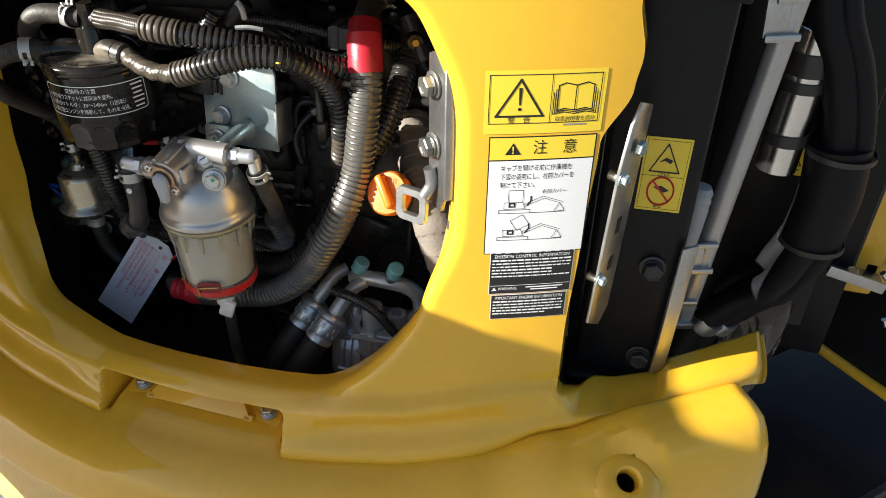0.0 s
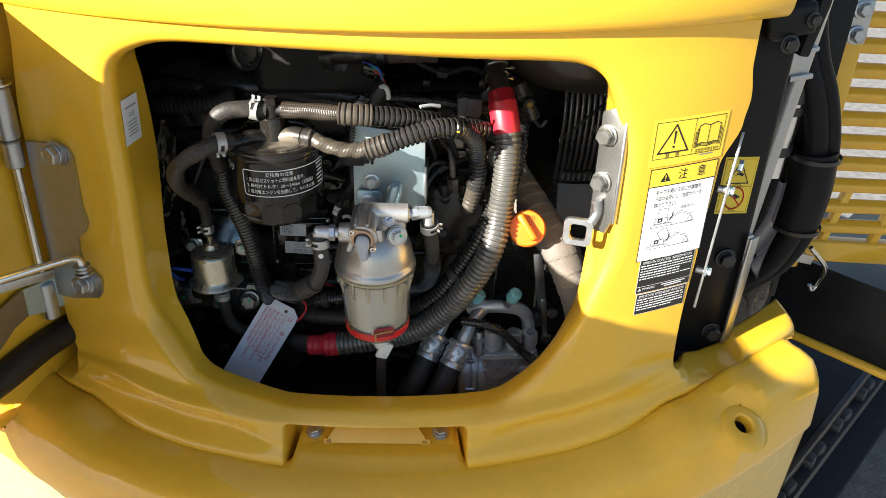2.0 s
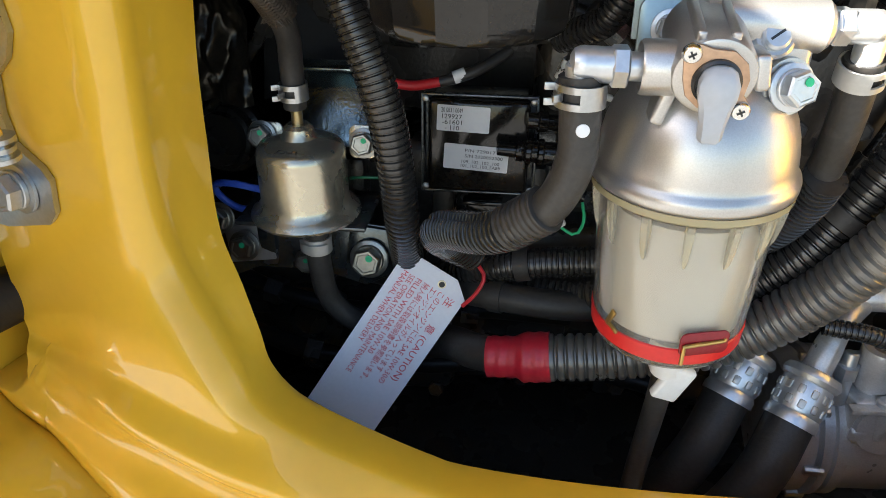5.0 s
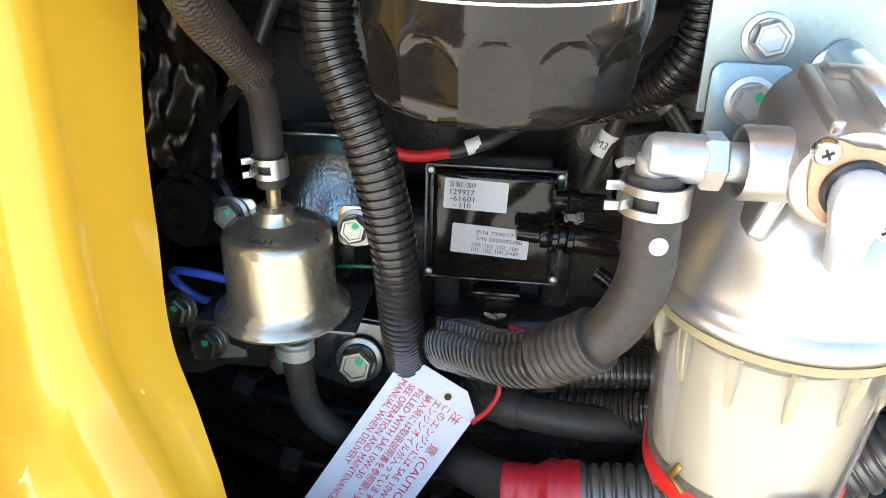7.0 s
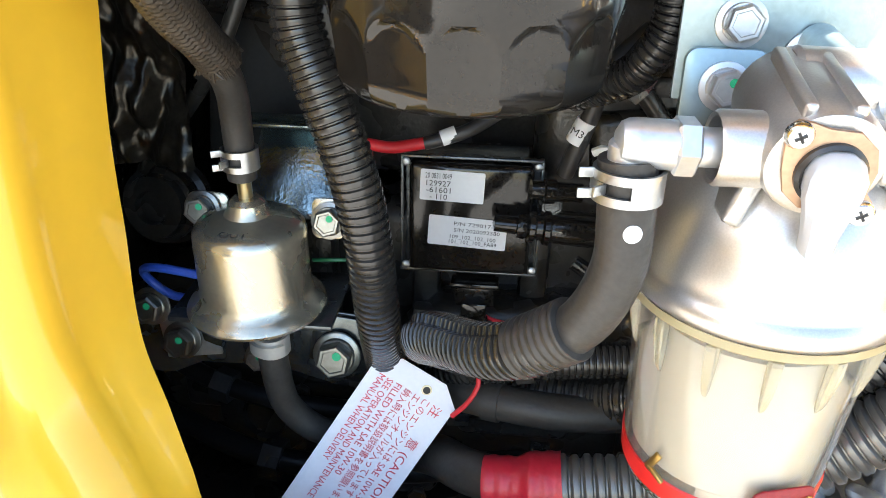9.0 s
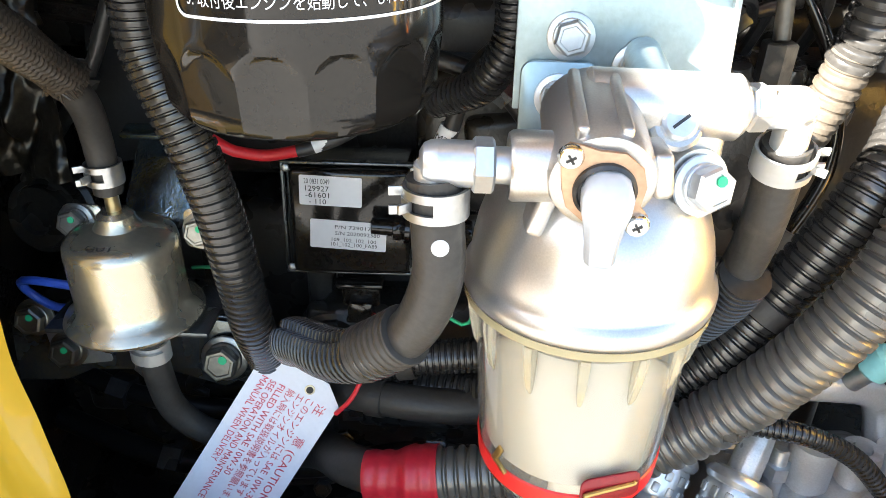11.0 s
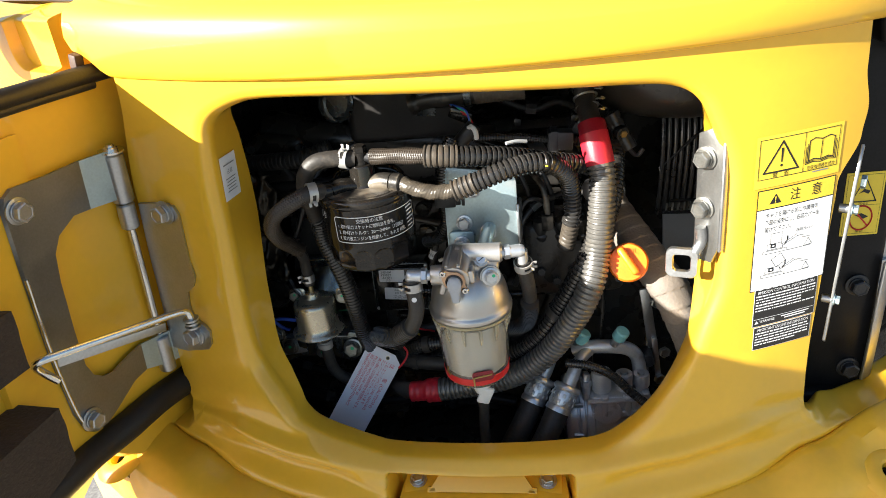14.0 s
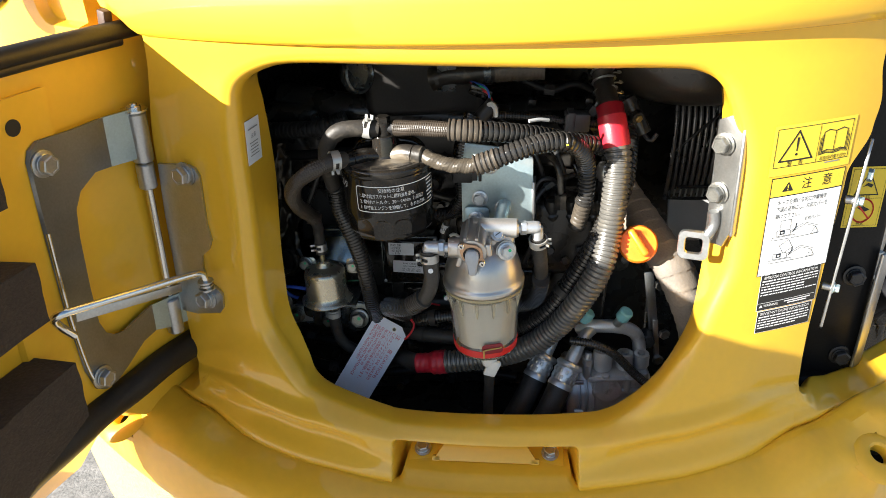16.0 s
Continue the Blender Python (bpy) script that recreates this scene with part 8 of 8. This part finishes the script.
    for i in range(56):
        y, z, a = loop((i + 0.5) / 56)
        part("lug", box((0.33, 0.035, 0.026), Matrix.Translation((0.80, y, z)) @ Euler((a, 0, 0)).to_matrix().to_4x4() @ pose(0, 0, 0.008, 0, 0, 5 if i % 2 else -5), 0.007, 2), TYRE, tr)
    part("track_frame", box((0.2, 1.25, 0.16), pose(0.78, 1.13, 0.21), 0.02, 2), BLACKPAINT, tr)
    part("sprocket", lathe([(0, -0.05), (0.13, -0.05), (0.16, -0.02), (0.16, 0.02), (0.13, 0.05), (0, 0.05)], pose(0.80, 0.48, 0.215, 0, 90, 0), 24), DARKSTEEL, tr)
    part("fender", box((0.30, 1.3, 0.015), pose(0.79, 1.13, 0.455), 0.004), BLACKPAINT, tr, "black plate over the track")
    part("fender_edge", box((0.012, 1.3, 0.03), pose(0.945, 1.13, 0.450), 0.003), DARKSTEEL, tr, "worn grey edge of the plate")
    tr.location, tr.rotation_euler = (1.039, 0.870, 0.0), (0, 0, radians(-45))
    t = thing("operator_cab", (0, 0.05, 1.415), "dark grained plastic rear wall of the cab above the hood", "cab")
    grain = material("grained_dark_plastic", (0.018, 0.0165, 0.0148), 0.85, var=0.5, scale=300, fine=900, bump=0.6)

    def curved(th0, th1, z0, z1, r0, thick):
        bm = bmesh.new()
        cols = []
        for i in range(31):
            th = radians(th0 + (th1 - th0) * i / 30)
            cols.append([bm.verts.new((r * math.sin(th), YC - r * math.cos(th), z)) for r, z in ((r0, z0), (r0, z1), (r0 - thick, z1), (r0 - thick, z0))])
        for a, b in zip(cols, cols[1:]):
            for k in range(4):
                bm.faces.new((a[k], a[(k + 1) % 4], b[(k + 1) % 4], b[k]))
        bm.faces.new(cols[0])
        bm.faces.new(cols[-1])
        return bm

    part("wall", curved(-26.0, 40, 1.39, 1.75, 0.770, 0.03), grain, t)
    post = curved(-30.6, -26.1, 1.405, 1.95, 0.771, 0.05)
    for v in post.verts:
        v.co.x += 0.16 * (v.co.z - 1.405)
        v.co.y -= 0.07 * (v.co.z - 1.405)
    part("corner_post", post, BLACKPLASTIC, t, "black corner post")
    part("rear_window", curved(-26.0, 40, 1.75, 2.3, 0.765, 0.006), clear_plastic("rear_window_glass", (0.8, 0.82, 0.84), 0.6, 0.02), t, "grey window pane")
    # side window: a flat pane with rounded lower corner that leans back along the cab
    along = Vector((-0.855, 0.519, 0.0))
    W = Matrix((along, Vector((0.0, 0.0, 1.0)), Vector((-0.519, -0.855, 0.0)))).transposed().to_4x4()
    W = Matrix.Translation((-0.383, 0.139, 1.4186)) @ W
    pane = [(0.016, 0.0), (0.30, 0.0), (0.30, 0.75), (0.055, 0.75), (0.002, 0.030), (0.0005, 0.015), (0.005, 0.005)]
    # opaque grey in the side pane's colour stands for reflected sky
    glass = part("window", plate(pane, 0.006, W), material("sky_grey_glass", (0.070, 0.071, 0.073), 0.30, var=0.03, scale=6, bump=0.0, spec=0.12), t, "grey window pane")
    part("window_trim", tube([W @ Vector((u, v, 0.001)) for u, v in ((0.30, -0.001), (0.10, -0.001), (0.022, -0.001), (0.009, 0.002), (0.0, 0.012), (0.002, 0.032), (0.03, 0.40), (0.054, 0.75))], 0.0018, 10), BROWNHOSE, glass, "pale edge of the pane")
    part("pillar", plate([(0.125, 0.004), (0.167, 0.004), (0.247, 0.15), (0.205, 0.15)], 0.004, W @ pose(0, 0, 0.0035)), BLACKPLASTIC, glass, "black pillar strip")
    part("sill", box((0.50, 0.02, 0.03), W @ pose(0.22, -0.018, -0.030, 90, 0, 0), 0.003), YELLOW, t, "yellow painted sill in the shade of the window")
    # the side panel: set back beside the hood; a proud rounded bulge is added to make a shade band
    t = thing("body_side", (-0.5, 0.3, 0.85), "yellow body panel behind the hatch door, a bulge added for a band of shade", "body panel")
    bm = bmesh.new()
    cols = []
    ths = list(np.linspace(-64, -46, 12)) + list(np.linspace(-45, -28.2, 200))
    zs = list(np.linspace(0.85, 1.31, 12)) + list(np.linspace(1.315, 1.4165, 100))
    for th in ths:
        a = radians(th)
        col = []
        for z in zs:
            # the bulge ends on a line that turns a rounded corner
            u, v = (th + 33.3) * 0.0146, z - 1.3600
            inside = 0.022 - math.hypot(0.022 - u, 0.022 - v) if u < 0.022 and v < 0.022 else min(u, v)
            r = 0.835 + 0.012 * (1 - ss(-0.003, 0.001, inside)) - 0.045 * ss(1.404, 1.4165, z) ** 2
            col.append(bm.verts.new((r * math.sin(a), YC - r * math.cos(a), z)))
        cols.append(col)
    cols.append([bm.verts.new((0.775 * math.sin(a), YC - 0.775 * math.cos(a), z)) for z in zs])
    for p, q in zip(cols, cols[1:]):
        for k in range(len(zs) - 1):
            bm.faces.new((p[k], p[k + 1], q[k + 1], q[k]))
    panel = part("panel", bm, YELLOW, t, smooth=50)
    back = panel.modifiers.new("thickness", "SOLIDIFY")
    back.thickness = 0.004
    part("dark_slot", box((0.012, 0.010, 0.030), pose(-0.3700, 0.0640, 1.360, 0, 12, -27), 0.002), BROWNDARK, t, "dark brown block in the gap")
    t = thing("work_lamp", (-0.50, 0.07, 1.40), "round work lamp with grey lens and glossy black housing", "lamp")
    q = facing((-0.500, 0.066, 1.408), (0.45, -0.85, 0.30))
    part("housing", lathe([(0, -0.045), (0.012, -0.044), (0.026, -0.034), (0.0335, -0.016), (0.035, 0.0), (0.033, 0.004), (0.029, 0.003)], q, 40), CANBLACK, t)
    part("lens", lathe([(0, 0.006), (0.014, 0.005), (0.0295, 0.002), (0.0295, -0.002), (0, -0.002)], q, 40), GREYPLASTIC, t, "pale grey lens")
    part("stem", rod(q @ Vector((0, 0, -0.030)), (-0.520, 0.130, 1.415), 0.008), BLACKPLASTIC, t)

build_side()
